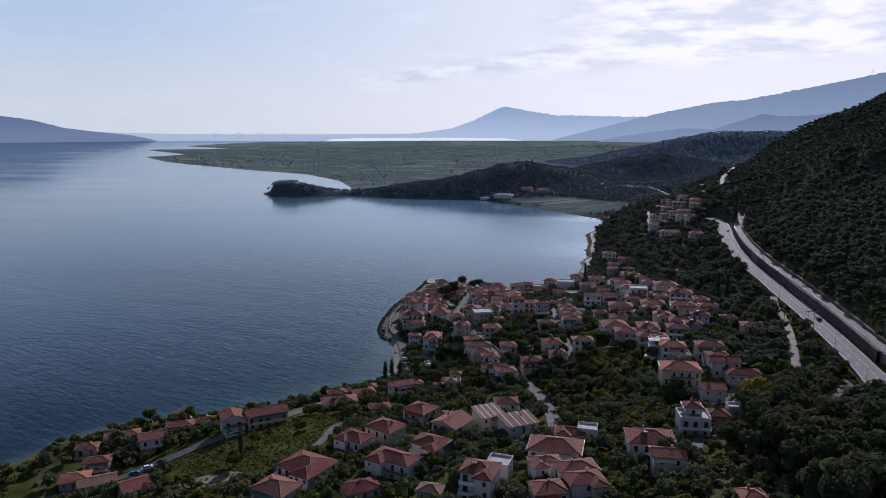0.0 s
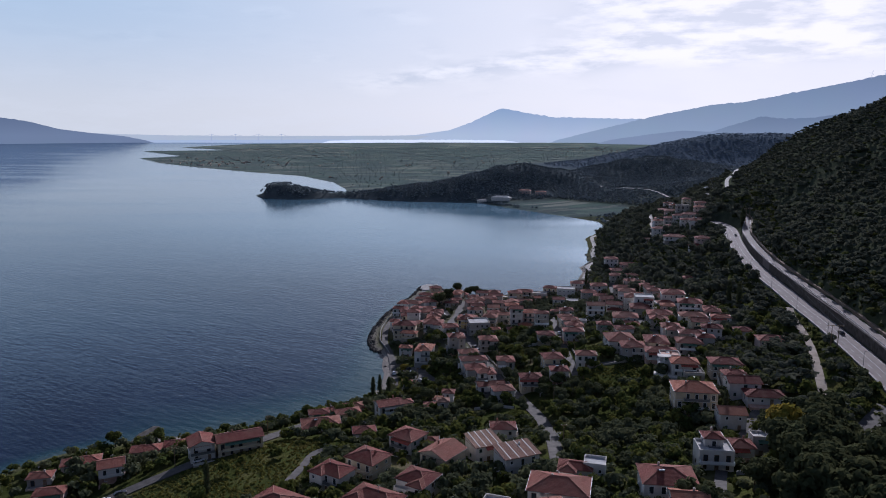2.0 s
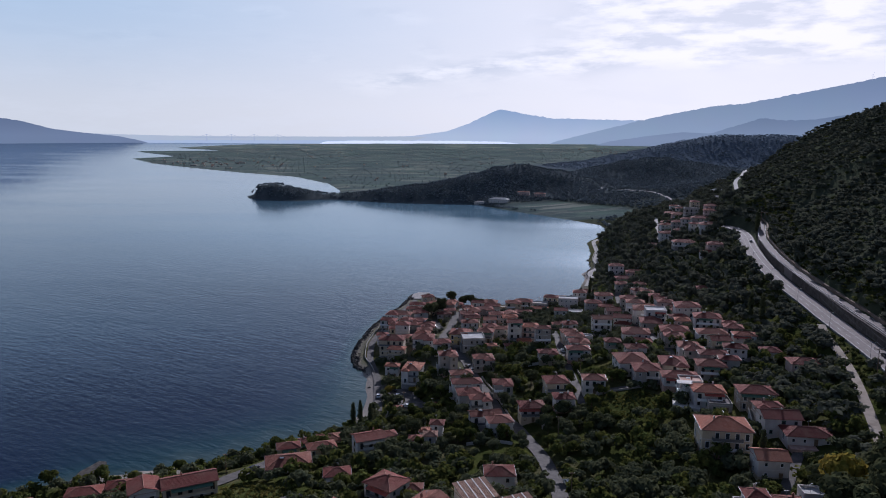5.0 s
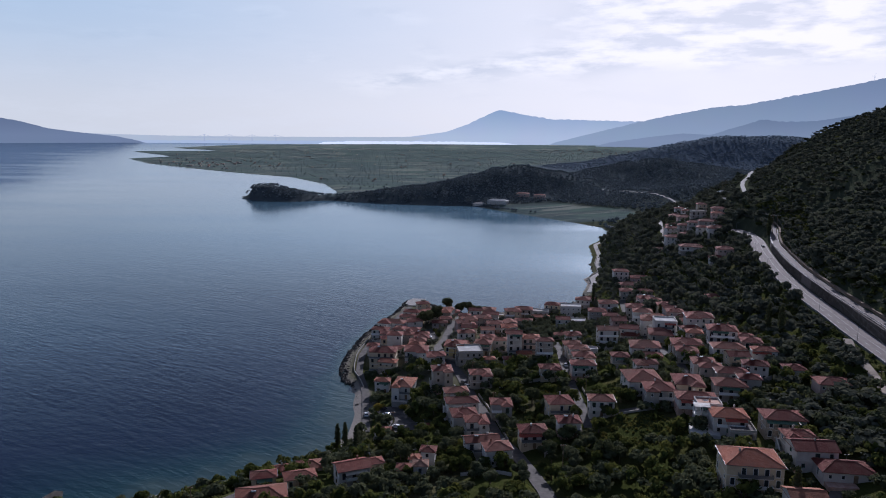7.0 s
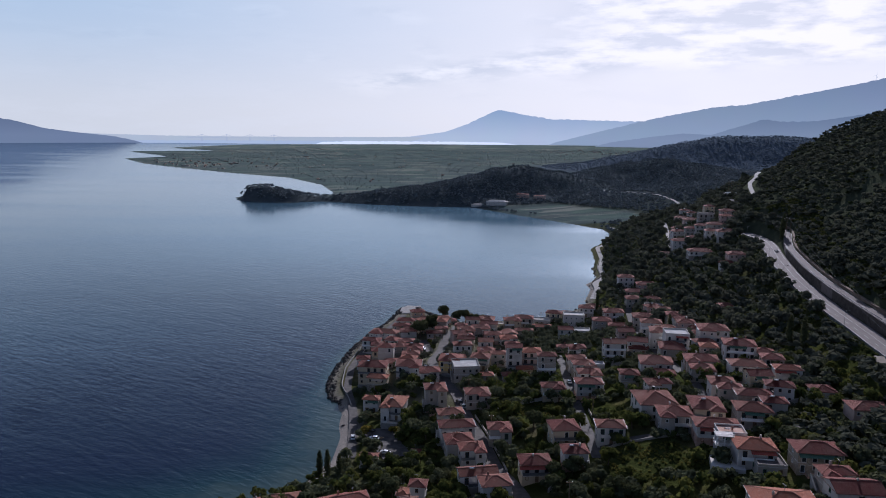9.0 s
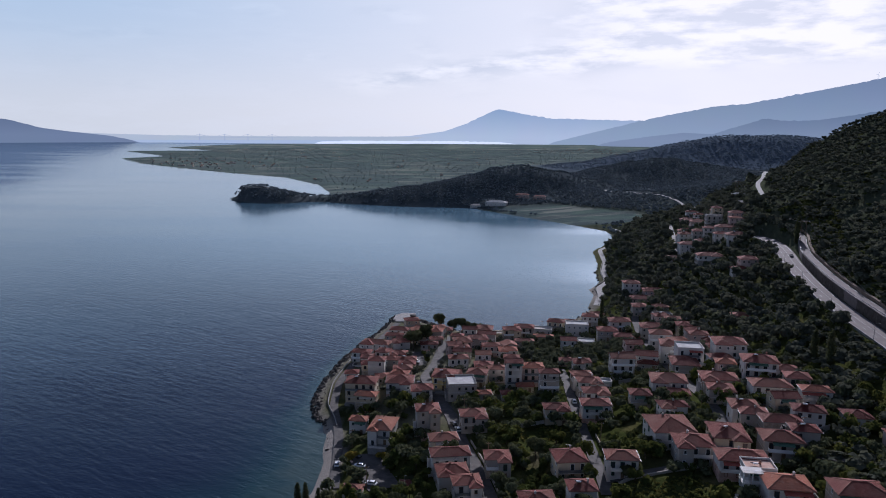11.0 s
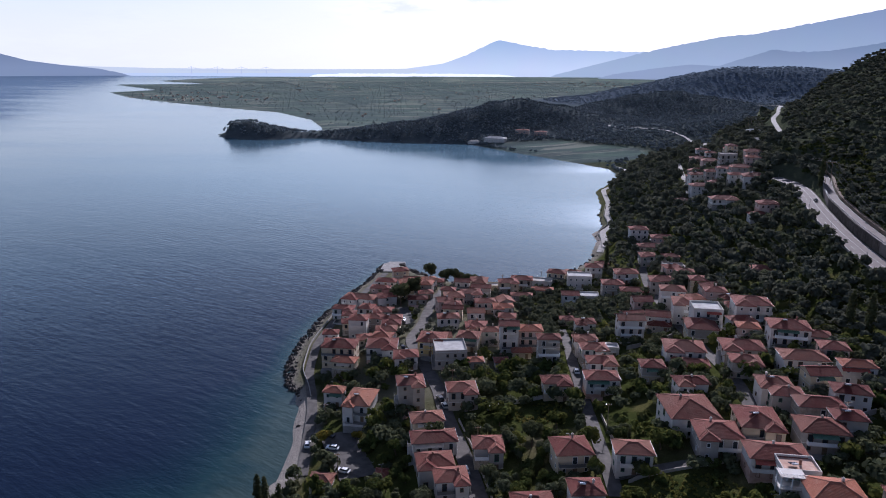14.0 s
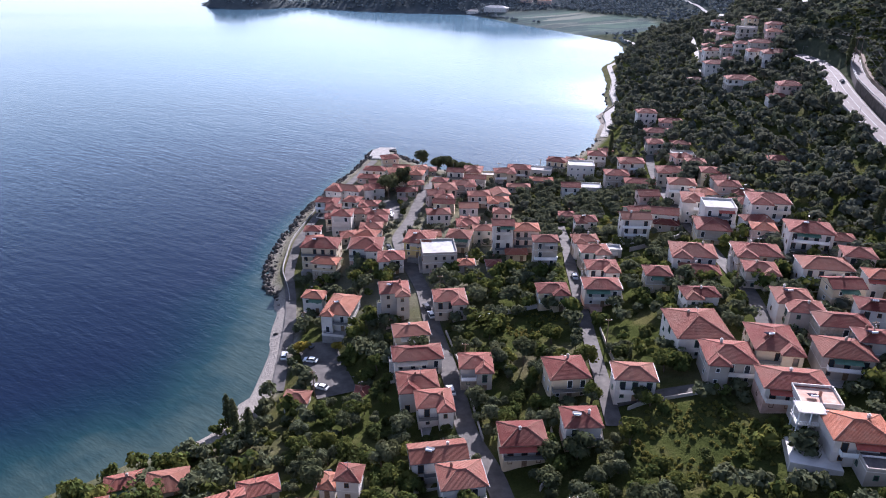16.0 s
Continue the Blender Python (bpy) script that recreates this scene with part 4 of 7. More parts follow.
    if trim.random() < 0.35:
        part("antenna", ANTENNA, base, (trim.uniform(-0.15, 0.15) * w, trim.uniform(-0.1, 0.1) * d, h + (0.1 if flat else 0.25 * min(w, d) * 0.5)), trim.uniform(0, 3))


def house(x, y, w, d, storeys, turn, kind, roof_colour, paint, extras, drop=0.0):
    """A village house; extras: b balconies, s solar water heater, c chimney, p roof pergola."""
    rad = radians(turn)
    cs, sn = math.cos(rad), math.sin(rad)
    corners = [(x + u * cs - v * sn, y + u * sn + v * cs) for u in (-w / 2, 0, w / 2) for v in (-d / 2, 0, d / 2)]
    z = ground_at(x, y) - drop
    low = min(ground_at(*c) for c in corners) - z - 0.6
    FOOTPRINTS.append((x, y, w / 2 + 1.0, d / 2 + 1.0, rad))
    base = new("house")
    base.location, base.rotation_euler = (x, y, z), (0, 0, rad)
    h = 3.0 * storeys
    flat = kind == "flat"
    top = {"hip": "hip roof", "gable": "gable roof", "lean": "sloping striped roof", "flat": ""}[kind]
    look_ = f"{COUNT[storeys]} {PAINT[paint]} house with {'a flat ' + ['terracotta', 'dark', 'white', 'grey'][roof_colour] + ' roof terrace' if flat else TILE[roof_colour] + ' ' + top}"
    tagged(base, look_ + (" and balconies" if "b" in extras else ""), "house", "village houses")
    wall = WALLS[paint]
    items = [(-w / 2, -d / 2, low, w / 2, d / 2, h)]
    # A wing set forward of the front, under its own hip roof.
    wing = None
    if kind == "hip" and w > 7.0 and storeys >= 2 and dice.random() < 0.5:
        ww, side, out = w * dice.uniform(0.4, 0.52), dice.choice((-1, 1)), dice.uniform(1.5, 2.4)
        wing = (side * (w - ww) / 2, ww, out)
        items.append((wing[0] - ww / 2 + 0.003, -d / 2 - out, low, wing[0] + ww / 2, -d / 2 + 0.3, h - 0.004))
    if storeys >= 2 and not flat and "b" not in extras and dice.random() < 0.4:
        extras = extras + "b"
    v, f = boxes(items)
    if kind in ("gable", "lean"):
        rise = 0.36 * min(w / 2 + 0.5, d / 2 + 0.5)
        if kind == "lean":
            rise = 0.28 * (d / 2 + 0.5)
            i = len(v)
            v += [(-w / 2, -d / 2, h - 0.1), (w / 2, -d / 2, h - 0.1), (w / 2, d / 2, h - 0.1), (-w / 2, d / 2, h - 0.1), (w / 2, d / 2, h + rise * 0.9), (-w / 2, d / 2, h + rise * 0.9)]
            f += [[i, i + 5, i + 3], [i + 1, i + 2, i + 4], [i + 2, i + 3, i + 5, i + 4], [i, i + 1, i + 4, i + 5]]
        elif w >= d:
            k = rise * (d / 2) / (d / 2 + 0.5)
            i = len(v)
            v += [(-w / 2, -d / 2, h - 0.02), (-w / 2, d / 2, h - 0.02), (-w / 2, 0, h + k), (w / 2, -d / 2, h - 0.02), (w / 2, d / 2, h - 0.02), (w / 2, 0, h + k)]
            f += [[i, i + 2, i + 1], [i + 3, i + 4, i + 5], [i, i + 3, i + 5, i + 2], [i + 1, i + 2, i + 5, i + 4]]
        else:
            k = rise * (w / 2) / (w / 2 + 0.5)
            i = len(v)
            v += [(-w / 2, -d / 2, h - 0.02), (w / 2, -d / 2, h - 0.02), (0, -d / 2, h + k), (-w / 2, d / 2, h - 0.02), (w / 2, d / 2, h - 0.02), (0, d / 2, h + k)]
            f += [[i, i + 1, i + 2], [i + 3, i + 5, i + 4], [i, i + 2, i + 5, i + 3], [i + 1, i + 4, i + 5, i + 2]]
    part("wall", raw_mesh("wall", v, f, wall), base)
    # Floor bands and a plinth set a little proud of the wall.
    bands = [(-w / 2 - 0.05, -d / 2 - 0.05, 3.0 * k - 0.16, w / 2 + 0.05, d / 2 + 0.05, 3.0 * k) for k in range(1, storeys + (1 if flat else 0))]
    if bands and dice.random() < 0.7:
        part("floor_band", raw_mesh("floor_band", *boxes(bands), SLAB), base)
    if flat:
        part("roof", raw_mesh("roof", *boxes([(-w / 2 + 0.02, -d / 2 + 0.02, h, w / 2 - 0.02, d / 2 - 0.02, h + 0.12)]), FLAT_ROOFS[roof_colour]), base)
        e = 0.18
        part("parapet", raw_mesh("parapet", *boxes([(-w / 2 - 0.03, -d / 2 - 0.03, h + 0.004, w / 2 + 0.03, -d / 2 + e, h + 0.75), (-w / 2 - 0.03, d / 2 - e, h + 0.004, w / 2 + 0.03, d / 2 + 0.03, h + 0.75),
                                                     (-w / 2 - 0.03, -d / 2 + e, h + 0.004, -w / 2 + e, d / 2 - e, h + 0.75), (w / 2 - e, -d / 2 + e, h + 0.004, w / 2 + 0.03, d / 2 - e, h + 0.75)]), wall), base)
        top_z = h + 0.1
        if "p" in extras:
            bars = [(sx * (w / 2 - 0.5) - 0.12, sy * (d / 2 - 0.5) - 0.12, h, sx * (w / 2 - 0.5) + 0.12, sy * (d / 2 - 0.5) + 0.12, h + 2.5) for sx in (-1, 1) for sy in (-1, 1)]
            bars += [(-w / 2 + 0.3, sy * (d / 2 - 0.5) - 0.1, h + 2.5, w / 2 - 0.3, sy * (d / 2 - 0.5) + 0.1, h + 2.75) for sy in (-1, 1)]
            bars += [(-w / 2 + 0.6 + k * (w - 1.2) / 5 - 0.06, -d / 2 + 0.3, h + 2.754, -w / 2 + 0.6 + k * (w - 1.2) / 5 + 0.06, d / 2 - 0.3, h + 2.9) for k in range(6)]
            for k, b in enumerate(bars):
                part("pergola_post" if k < 4 else "pergola_beam" if k < 6 else "pergola_slat", raw_mesh("pergola_bar", *boxes([b]), RAIL), base)
    else:
        me, lines, rise = roof_mesh(kind, w, d, h + 0.02, ROOFS[roof_colour])
        part("roof", me, base)
        if wing:
            cx, ww, out = wing
            wme, wl, _ = roof_mesh("hip", ww, d / 2 + out + min(ww * 0.6, d / 2 - 0.6), h + 0.016, ROOFS[roof_colour])
            off = Vector((cx, -d / 2 - out + (d / 2 + out + min(ww * 0.6, d / 2 - 0.6)) / 2, 0))
            part("roof", wme, base, tuple(off))
            part("ridge_cap", ridge_caps([wl[0]] + [q for q in wl[1:] if q[0][1] < 0]), base, tuple(off))
        if lines:
            part("ridge_cap", ridge_caps(lines), base)
        if kind == "lean":
            strips = [(-w / 2 + (k + 0.5) * w / 4 - 0.18, 0, 0, -w / 2 + (k + 0.5) * w / 4 + 0.18, math.hypot(d + 1, rise * 2), 0.08) for k in range(4)]
            ob = part("roof_strip", raw_mesh("roof_strip", *boxes(strips), SLAB), base, (0, -d / 2 - 0.5, h + 0.03))
            ob.rotation_euler = (math.atan2(rise * 2, d + 1), 0, 0)
        top_z = h + rise * 0.55
    # A paved yard in front, level with the floor.
    if y < 560 and dice.random() < 0.4:
        out = dice.uniform(2.0, 3.6) + (wing[2] if wing else 0.0)
        yw = w * dice.uniform(0.6, 1.05) / 2
        yard = part("patio", raw_mesh("patio", *boxes([(-yw, -d / 2 - out, low - 1.5, yw, -d / 2 + 0.2, 0.08)]), dice.choice((CONCRETE, FLAT_ROOFS[0], WALLS["stone"]))), base)
        if dice.random() < 0.6:
            part("parapet", raw_mesh("parapet", *boxes([(-yw, -d / 2 - out, 0.084, yw, -d / 2 - out + 0.18, 0.85), (-yw, -d / 2 - out + 0.18, 0.084, -yw + 0.18, -d / 2 - 0.3, 0.85)]), wall), yard)
    # Windows, doors and balconies, wall by wall.
    shut = dice.choice((0, 0, 1, 2, 2))
    small, tall = WINDOWS[0][shut], WINDOWS[1][shut]
    sides = [(0.0, w, -d / 2, True), (-math.pi / 2, d, -w / 2, False), (math.pi / 2, d, -w / 2, False)]
    for ang, run, off, front in sides[:2] if "q" in extras else sides:
        n = max(1, int(run / 2.9))
        if not front:
            n = max(1, n - 1)
        for s in range(storeys):
            bal = front and "b" in extras and s >= 1
            for k in range(n):
                if not front and dice.random() < 0.25:
                    continue
                u = (k + 0.5) * run / n - run / 2 + dice.uniform(-0.15, 0.15)
                if front and s > 0 and dice.random() < 0.14:
                    continue
                ahead = front and wing and abs(u - wing[0]) < wing[1] / 2
                px, py = u * math.cos(ang) - off * math.sin(ang), u * math.sin(ang) + off * math.cos(ang)
                if front and s == 0 and k == n // 2:
                    py -= wing[2] if ahead else 0.0
                    dr = part("door", DOOR, base, (px, py, 0.1), ang)
                    part("door_handle", HANDLE, dr)
                    continue
                if ahead:
                    py -= wing[2]
                    u_ = min(max(px, wing[0] - wing[1] / 2 + 0.8), wing[0] + wing[1] / 2 - 0.8)
                    px = u_
                door_like = (bal and not ahead) or dice.random() < 0.1
                kind_ = tall if door_like else small
                win = part("window", kind_[0], base, (px, py, 3.0 * s + (0.1 if door_like else dice.choice((0.95, 1.0)))), ang)
                part("pane", kind_[1], win)
            if bal:
                bw, bx = run * dice.choice((0.6, 0.8, 0.98)) / 2, 0.0
                if wing:
                    bw = (run - wing[1]) / 2 - 0.03
                    bx = -math.copysign(wing[1] / 2 + 0.03, wing[0])
                zb = 3.0 * s - 0.02
                slab = part("balcony", raw_mesh("balcony", *boxes([(bx - bw, -d / 2 - 1.35, zb - 0.18, bx + bw, -d / 2 - 0.052, zb)]), SLAB), base)
                lo, hi, y0, y1 = bx - bw, bx + bw, -d / 2 - 1.35, -d / 2 - 0.052
                ring = [(lo, y1), (lo, y0), (hi, y0), (hi, y1), (hi - 0.08, y1), (hi - 0.08, y0 + 0.08), (lo + 0.08, y0 + 0.08), (lo + 0.08, y1)]
                v = [(px, py, zb + z) for z in (0.004, 0.95) for px, py in ring]
                f = [[k, (k + 1) % 8, 8 + (k + 1) % 8, 8 + k] for k in range(8)] + [[8, 9, 14, 15], [9, 10, 13, 14], [10, 11, 12, 13]]
                part("railing", raw_mesh("railing", v, f, dice.choice((RAIL, SLAB, wall, METAL))), slab)
    house_trim(base, w, d, storeys, wing, low, h, flat, paint, y < 440)
    if "c" in extras or (not flat and dice.random() < 0.3):
        part("chimney", dice.choice(CHIMNEYS), base, (dice.uniform(-0.25, 0.25) * w, dice.uniform(-0.1, 0.3) * d, top_z + 0.4))
    if "s" in extras or dice.random() < 0.06:
        st = new("solar_heater")
        st.parent, st.location, st.rotation_euler = base, (-0.15 * w, -0.12 * d, top_z + 0.35), (0, 0, math.pi + dice.uniform(-0.3, 0.3) - rad)
        st.name = "solar_heater"
        for nm, me, pl in (("collector_panel", ABSORBER, (0, 0, 0)), ("water_tank", TANK_ME, (0, 0.95, 0.75))):
            part(nm, me, st, pl)
    return base


# --- main street west side
house(-11.8, 398.0, 8.3, 12.5, 2, -10, "hip", 2, "white", "bs")
house(-23.0, 412.0, 6.7, 5.3, 2, -8, "hip", 2, "white", "-")
house(5.0, 395.0, 8.3, 7.5, 3, 8, "hip", 0, "grey", "s")
house(21.9, 390.5, 9.1, 7.3, 2, 6, "hip", 0, "grey", "b")
house(11.2, 374.1, 9.5, 6.6, 2, 10, "hip", 0, "cream", "c")
house(13.4, 361.9, 12.5, 6.9, 2, 8, "hip", 1, "white", "-")
house(13.9, 349.3, 9.2, 6.9, 2, 8, "hip", 1, "grey", "c")
house(18.2, 340.4, 7.9, 6.3, 2, 8, "hip", 0, "white", "b")
house(28.5, 354.5, 7.6, 6.5, 2, 2, "hip", 0, "grey", "b")
house(19.4, 320.6, 11.5, 5.7, 2, 10, "gable", 1, "white", "sb")
house(24.2, 312.4, 8.6, 6.9, 2, 10, "hip", 0, "white", "c")
house(37.3, 323.7, 9.1, 7.3, 2, 4, "hip", 1, "white", "c")
house(1.3, 316.2, 4.6, 4.5, 2, -6, "hip", 1, "white", "-")
house(-3.3, 317.7, 3.3, 4.5, 1, -6, "hip", 2, "white", "-")
house(-18.2, 356.4, 6.1, 4.9, 1, -5, "hip", 0, "white", "-")
house(-1.1, 357.1, 3.0, 4.5, 1, 0, "hip", 0, "white", "-")
# --- middle
house(52.4, 389.7, 8.5, 5.9, 2, 2, "hip", 1, "cream", "b")
house(66.6, 388.5, 10.2, 7.1, 2, -2, "hip", 0, "white", "b")
house(49.6, 345.0, 8.9, 8.9, 2, 6, "hip", 1, "cream", "cb")
house(49.9, 325.9, 7.3, 6.5, 2, 2, "hip", 0, "white", "s")
house(63.9, 338.6, 8.9, 6.7, 2, -4, "hip", 0, "white", "-")
house(83.3, 356.2, 12.7, 14.0, 2, 0, "hip", 1, "white", "bc")
house(89.3, 372.6, 9.0, 5.4, 2, 0, "hip", 1, "white", "-")
house(85.9, 342.0, 10.5, 8.9, 2, -6, "hip", 0, "grey", "bc")
house(97.8, 346.4, 9.8, 11.8, 2, -8, "hip", 0, "cream", "s")
house(95.2, 329.5, 13.1, 7.9, 2, -8, "hip", 0, "white", "bc")
house(99.9, 312.7, 10.7, 8.6, 2, -8, "hip", 2, "white", "bc")
house(97.0, 322.9, 8.2, 6.6, 2, -8, "flat", 0, "white", "sc")
house(101.8, 306.8, 7.9, 7.9, 1, -8, "flat", 1, "grey", "-")
house(110.8, 339.8, 10.7, 8.6, 2, -10, "hip", 1, "grey", "bc")
house(119.3, 343.1, 7.5, 6.0, 2, -10, "hip", 0, "grey", "c")
house(115.8, 351.0, 11.4, 6.9, 2, -8, "hip", 1, "stone", "-")
house(110.5, 358.4, 8.2, 6.5, 2, -10, "hip", 0, "grey", "c")
house(110.0, 364.9, 8.4, 6.7, 2, -10, "hip", 0, "white", "s")
house(97.6, 404.1, 12.7, 10.2, 2, -10, "hip", 0, "white", "c")
house(96.9, 394.2, 10.8, 6.5, 1, -10, "hip", 1, "cream", "c")
house(114.3, 397.5, 12.7, 8.9, 2, -10, "hip", 0, "grey", "c")
house(109.9, 384.2, 8.4, 6.8, 2, -10, "hip", 0, "grey", "c")
house(111.6, 427.5, 10.5, 11.6, 2, -10, "hip", 0, "grey", "b")
house(116.1, 435.7, 10.6, 9.6, 3, -8, "flat", 2, "white", "b")
house(112.8, 452.1, 7.9, 9.5, 3, -12, "hip", 0, "white", "b")
house(130.6, 465.7, 8.5, 6.8, 2, -8, "hip", 0, "pink", "c")
house(135.0, 460.4, 8.0, 6.4, 1, -8, "hip", 0, "grey", "-")
house(132.4, 434.6, 12.8, 10.2, 3, -10, "hip", 0, "white", "b")
house(132.0, 403.7, 12.2, 9.8, 3, -14, "hip", 0, "white", "sb")
house(143.3, 405.6, 7.8, 6.3, 1, -14, "hip", 0, "white", "-")
house(138.2, 386.9, 7.9, 7.1, 2, -14, "hip", 0, "pink", "b")
house(126.4, 382.0, 12.9, 8.4, 2, -8, "hip", 0, "white", "b")
house(160.1, 490.2, 8.0, 6.4, 1, -10, "hip", 0, "pink", "-")
house(88.1, 438.0, 9.8, 6.9, 3, -2, "gable", 0, "white", "b")
house(101.4, 447.0, 9.0, 7.2, 2, -14, "gable", 0, "white", "-")
house(101.0, 442.7, 8.5, 5.1, 1, -14, "hip", 1, "grey", "-")
house(109.1, 529.5, 11.4, 8.0, 2, -5, "hip", 0, "white", "b")
house(100.0, 518.8, 10.4, 8.3, 2, -5, "hip", 0, "grey", "-")
house(107.8, 505.7, 13.3, 6.6, 1, -8, "hip", 0, "cream", "-")
house(104.1, 563.3, 7.0, 4.9, 1, -5, "hip", 1, "white", "-")
house(87.0, 538.0, 12.5, 8.5, 2, -6, "flat", 2, "white", "-")
house(133.8, 601.4, 10.5, 8.4, 3, -5, "hip", 0, "white", "b")
house(145.7, 590.5, 13.7, 8.2, 1, -8, "hip", 0, "pink", "-")
house(135.2, 579.3, 13.9, 8.3, 1, -6, "hip", 0, "pink", "-")
house(126.1, 552.4, 8.0, 7.2, 2, -6, "hip", 0, "grey", "-")
house(136.9, 546.3, 8.6, 6.0, 1, -6, "hip", 0, "grey", "-")
house(132.8, 529.3, 10.3, 6.2, 1, -8, "flat", 3, "grey", "-")
house(119.9, 503.6, 11.7, 8.2, 2, -8, "hip", 0, "grey", "b")
house(115.5, 474.3, 10.1, 8.0, 3, -10, "hip", 0, "white", "b")
house(88.4, 516.9, 9.2, 7.4, 1, -6, "flat", 2, "white", "-")
house(73.4, 451.6, 7.7, 6.2, 2, 0, "hip", 1, "white", "s")
house(69.1, 429.3, 8.2, 5.7, 2, 2, "hip", 0, "white", "b")
house(69.9, 417.5, 8.9, 6.3, 2, 2, "hip", 0, "white", "-")
house(69.4, 402.4, 9.1, 6.4, 2, 0, "hip", 0, "white", "c")
house(83.3, 391.2, 7.0, 6.3, 2, -4, "hip", 1, "grey", "-")
house(77.1, 422.8, 6.3, 4.5, 1, -4, "flat", 2, "white", "-")
# --- tip of the village
house(-25.6, 444.1, 13.1, 9.8, 3, -4, "hip", 1, "cream", "b")
house(-8.2, 438.6, 11.4, 10.2, 2, 0, "hip", 1, "white", "b")
house(-32.6, 502.7, 9.8, 5.9, 2, -6, "hip", 0, "white", "b")
house(-21.9, 474.7, 7.9, 7.1, 3, -4, "hip", 0, "white", "b")
house(-15.9, 482.4, 7.2, 5.7, 2, 0, "hip", 0, "grey", "-")
house(-8.3, 457.9, 8.3, 5.8, 2, 2, "hip", 0, "pink", "-")
house(-7.6, 475.9, 9.3, 5.6, 2, 4, "hip", 0, "white", "-")
house(-26.7, 520.2, 15.8, 7.9, 2, -14, "hip", 0, "white", "-")
house(-16.5, 558.3, 11.0, 6.6, 1, -8, "hip", 0, "white", "-")
house(-2.7, 560.1, 8.6, 7.7, 1, -4, "gable", 0, "white", "-")
house(-18.7, 545.3, 10.0, 6.0, 1, -8, "hip", 0, "pink", "-")
house(10.8, 555.0, 9.0, 6.3, 1, 0, "hip", 0, "grey", "-")
house(6.3, 522.1, 7.1, 5.7, 1, 6, "hip", 0, "grey", "-")
house(2.6, 512.3, 9.0, 5.4, 1, 2, "hip", 1, "grey", "-")
house(20.3, 506.3, 9.2, 7.4, 2, 6, "hip", 0, "pink", "-")
house(19.9, 490.2, 7.3, 5.8, 2, 6, "hip", 0, "white", "-")
house(17.7, 468.4, 9.0, 6.3, 2, 6, "hip", 0, "white", "b")
house(11.6, 436.2, 9.9, 10.9, 2, -8, "hip", 0, "yellow", "-")
house(18.2, 426.5, 11.7, 11.7, 2, 6, "flat", 2, "grey", "-")
house(1.9, 424.4, 8.4, 6.7, 2, 4, "hip", 0, "white", "b")
house(28.6, 453.6, 7.2, 5.7, 2, 2, "hip", 0, "pink", "c")
house(34.7, 446.1, 7.4, 5.2, 2, 2, "hip", 0, "grey", "-")
house(28.6, 447.1, 9.3, 4.7, 1, 2, "flat", 3, "cream", "-")
house(40.9, 434.4, 7.0, 5.6, 4, 0, "gable", 0, "white", "b")
house(49.3, 437.4, 8.8, 7.0, 3, 0, "hip", 2, "pink", "b")
house(53.5, 416.5, 7.6, 5.3, 4, 0, "hip", 1, "grey", "b")
house(45.4, 428.6, 6.9, 4.5, 1, 0, "hip", 2, "cream", "-")
house(37.0, 418.7, 4.7, 4.5, 1, 4, "hip", 0, "grey", "-")
house(27.5, 420.1, 5.5, 4.5, 1, 4, "hip", 2, "grey", "-")
house(42.9, 487.0, 8.7, 6.1, 2, 0, "hip", 2, "white", "b")
house(35.1, 495.0, 8.9, 6.2, 2, 4, "hip", 0, "pink", "-")
house(29.0, 511.3, 9.4, 6.6, 2, 6, "hip", 0, "grey", "-")
house(54.7, 518.4, 10.2, 5.1, 1, -4, "hip", 0, "grey", "-")
house(66.5, 528.6, 10.6, 5.3, 1, -6, "hip", 2, "grey", "-")
house(77.5, 510.5, 7.9, 6.4, 2, -4, "gable", 0, "white", "-")
house(43.9, 548.6, 10.5, 6.3, 1, 0, "flat", 3, "cream", "-")
house(49.0, 533.0, 9.5, 6.5, 2, 4, "hip", 0, "cream", "-")
house(57.0, 541.0, 11.0, 7.0, 2, -8, "hip", 0, "grey", "-")
house(68.0, 547.0, 12.0, 7.0, 1, -14, "flat", 3, "white", "-")
house(77.5, 553.0, 9.5, 7.0, 2, -18, "hip", 1, "cream", "-")
house(87.5, 559.5, 10.0, 7.0, 1, -24, "hip", 0, "grey", "-")
house(97.0, 550.0, 9.0, 7.5, 2, -12, "hip", 0, "white", "-")
house(69.8, 471.0, 6.4, 5.2, 1, 0, "hip", 0, "pink", "-")
# --- upper hamlet
house(231.0, 787.9, 11.5, 9.2, 1, -10, "hip", 0, "pink", "-")
house(219.6, 726.3, 12.5, 10.0, 2, -10, "hip", 0, "pink", "-")
house(219.8, 694.0, 11.5, 9.2, 3, -10, "flat", 3, "grey", "-")
house(210.3, 725.7, 13.3, 9.3, 1, -10, "hip", 0, "grey", "-")
house(203.6, 676.8, 10.4, 8.3, 2, -10, "hip", 0, "grey", "-")
house(209.0, 671.1, 9.5, 7.6, 2, -10, "hip", 0, "white", "-")
house(215.3, 657.8, 13.3, 9.3, 2, -12, "hip", 0, "grey", "-")
house(213.4, 631.7, 14.1, 9.9, 2, -12, "hip", 0, "white", "b")
house(208.6, 647.8, 9.9, 6.9, 2, -10, "hip", 0, "white", "-")
house(190.1, 659.4, 13.9, 9.7, 2, -6, "hip", 0, "white", "-")
house(199.8, 660.0, 9.3, 7.4, 1, -6, "hip", 0, "grey", "-")
house(186.8, 609.2, 16.0, 9.6, 2, -6, "hip", 0, "white", "b")
house(177.1, 654.3, 9.1, 6.3, 1, -4, "hip", 3, "grey", "-")
house(223.5, 754.0, 11.0, 8.0, 2, -12, "hip", 0, "pink", "-")
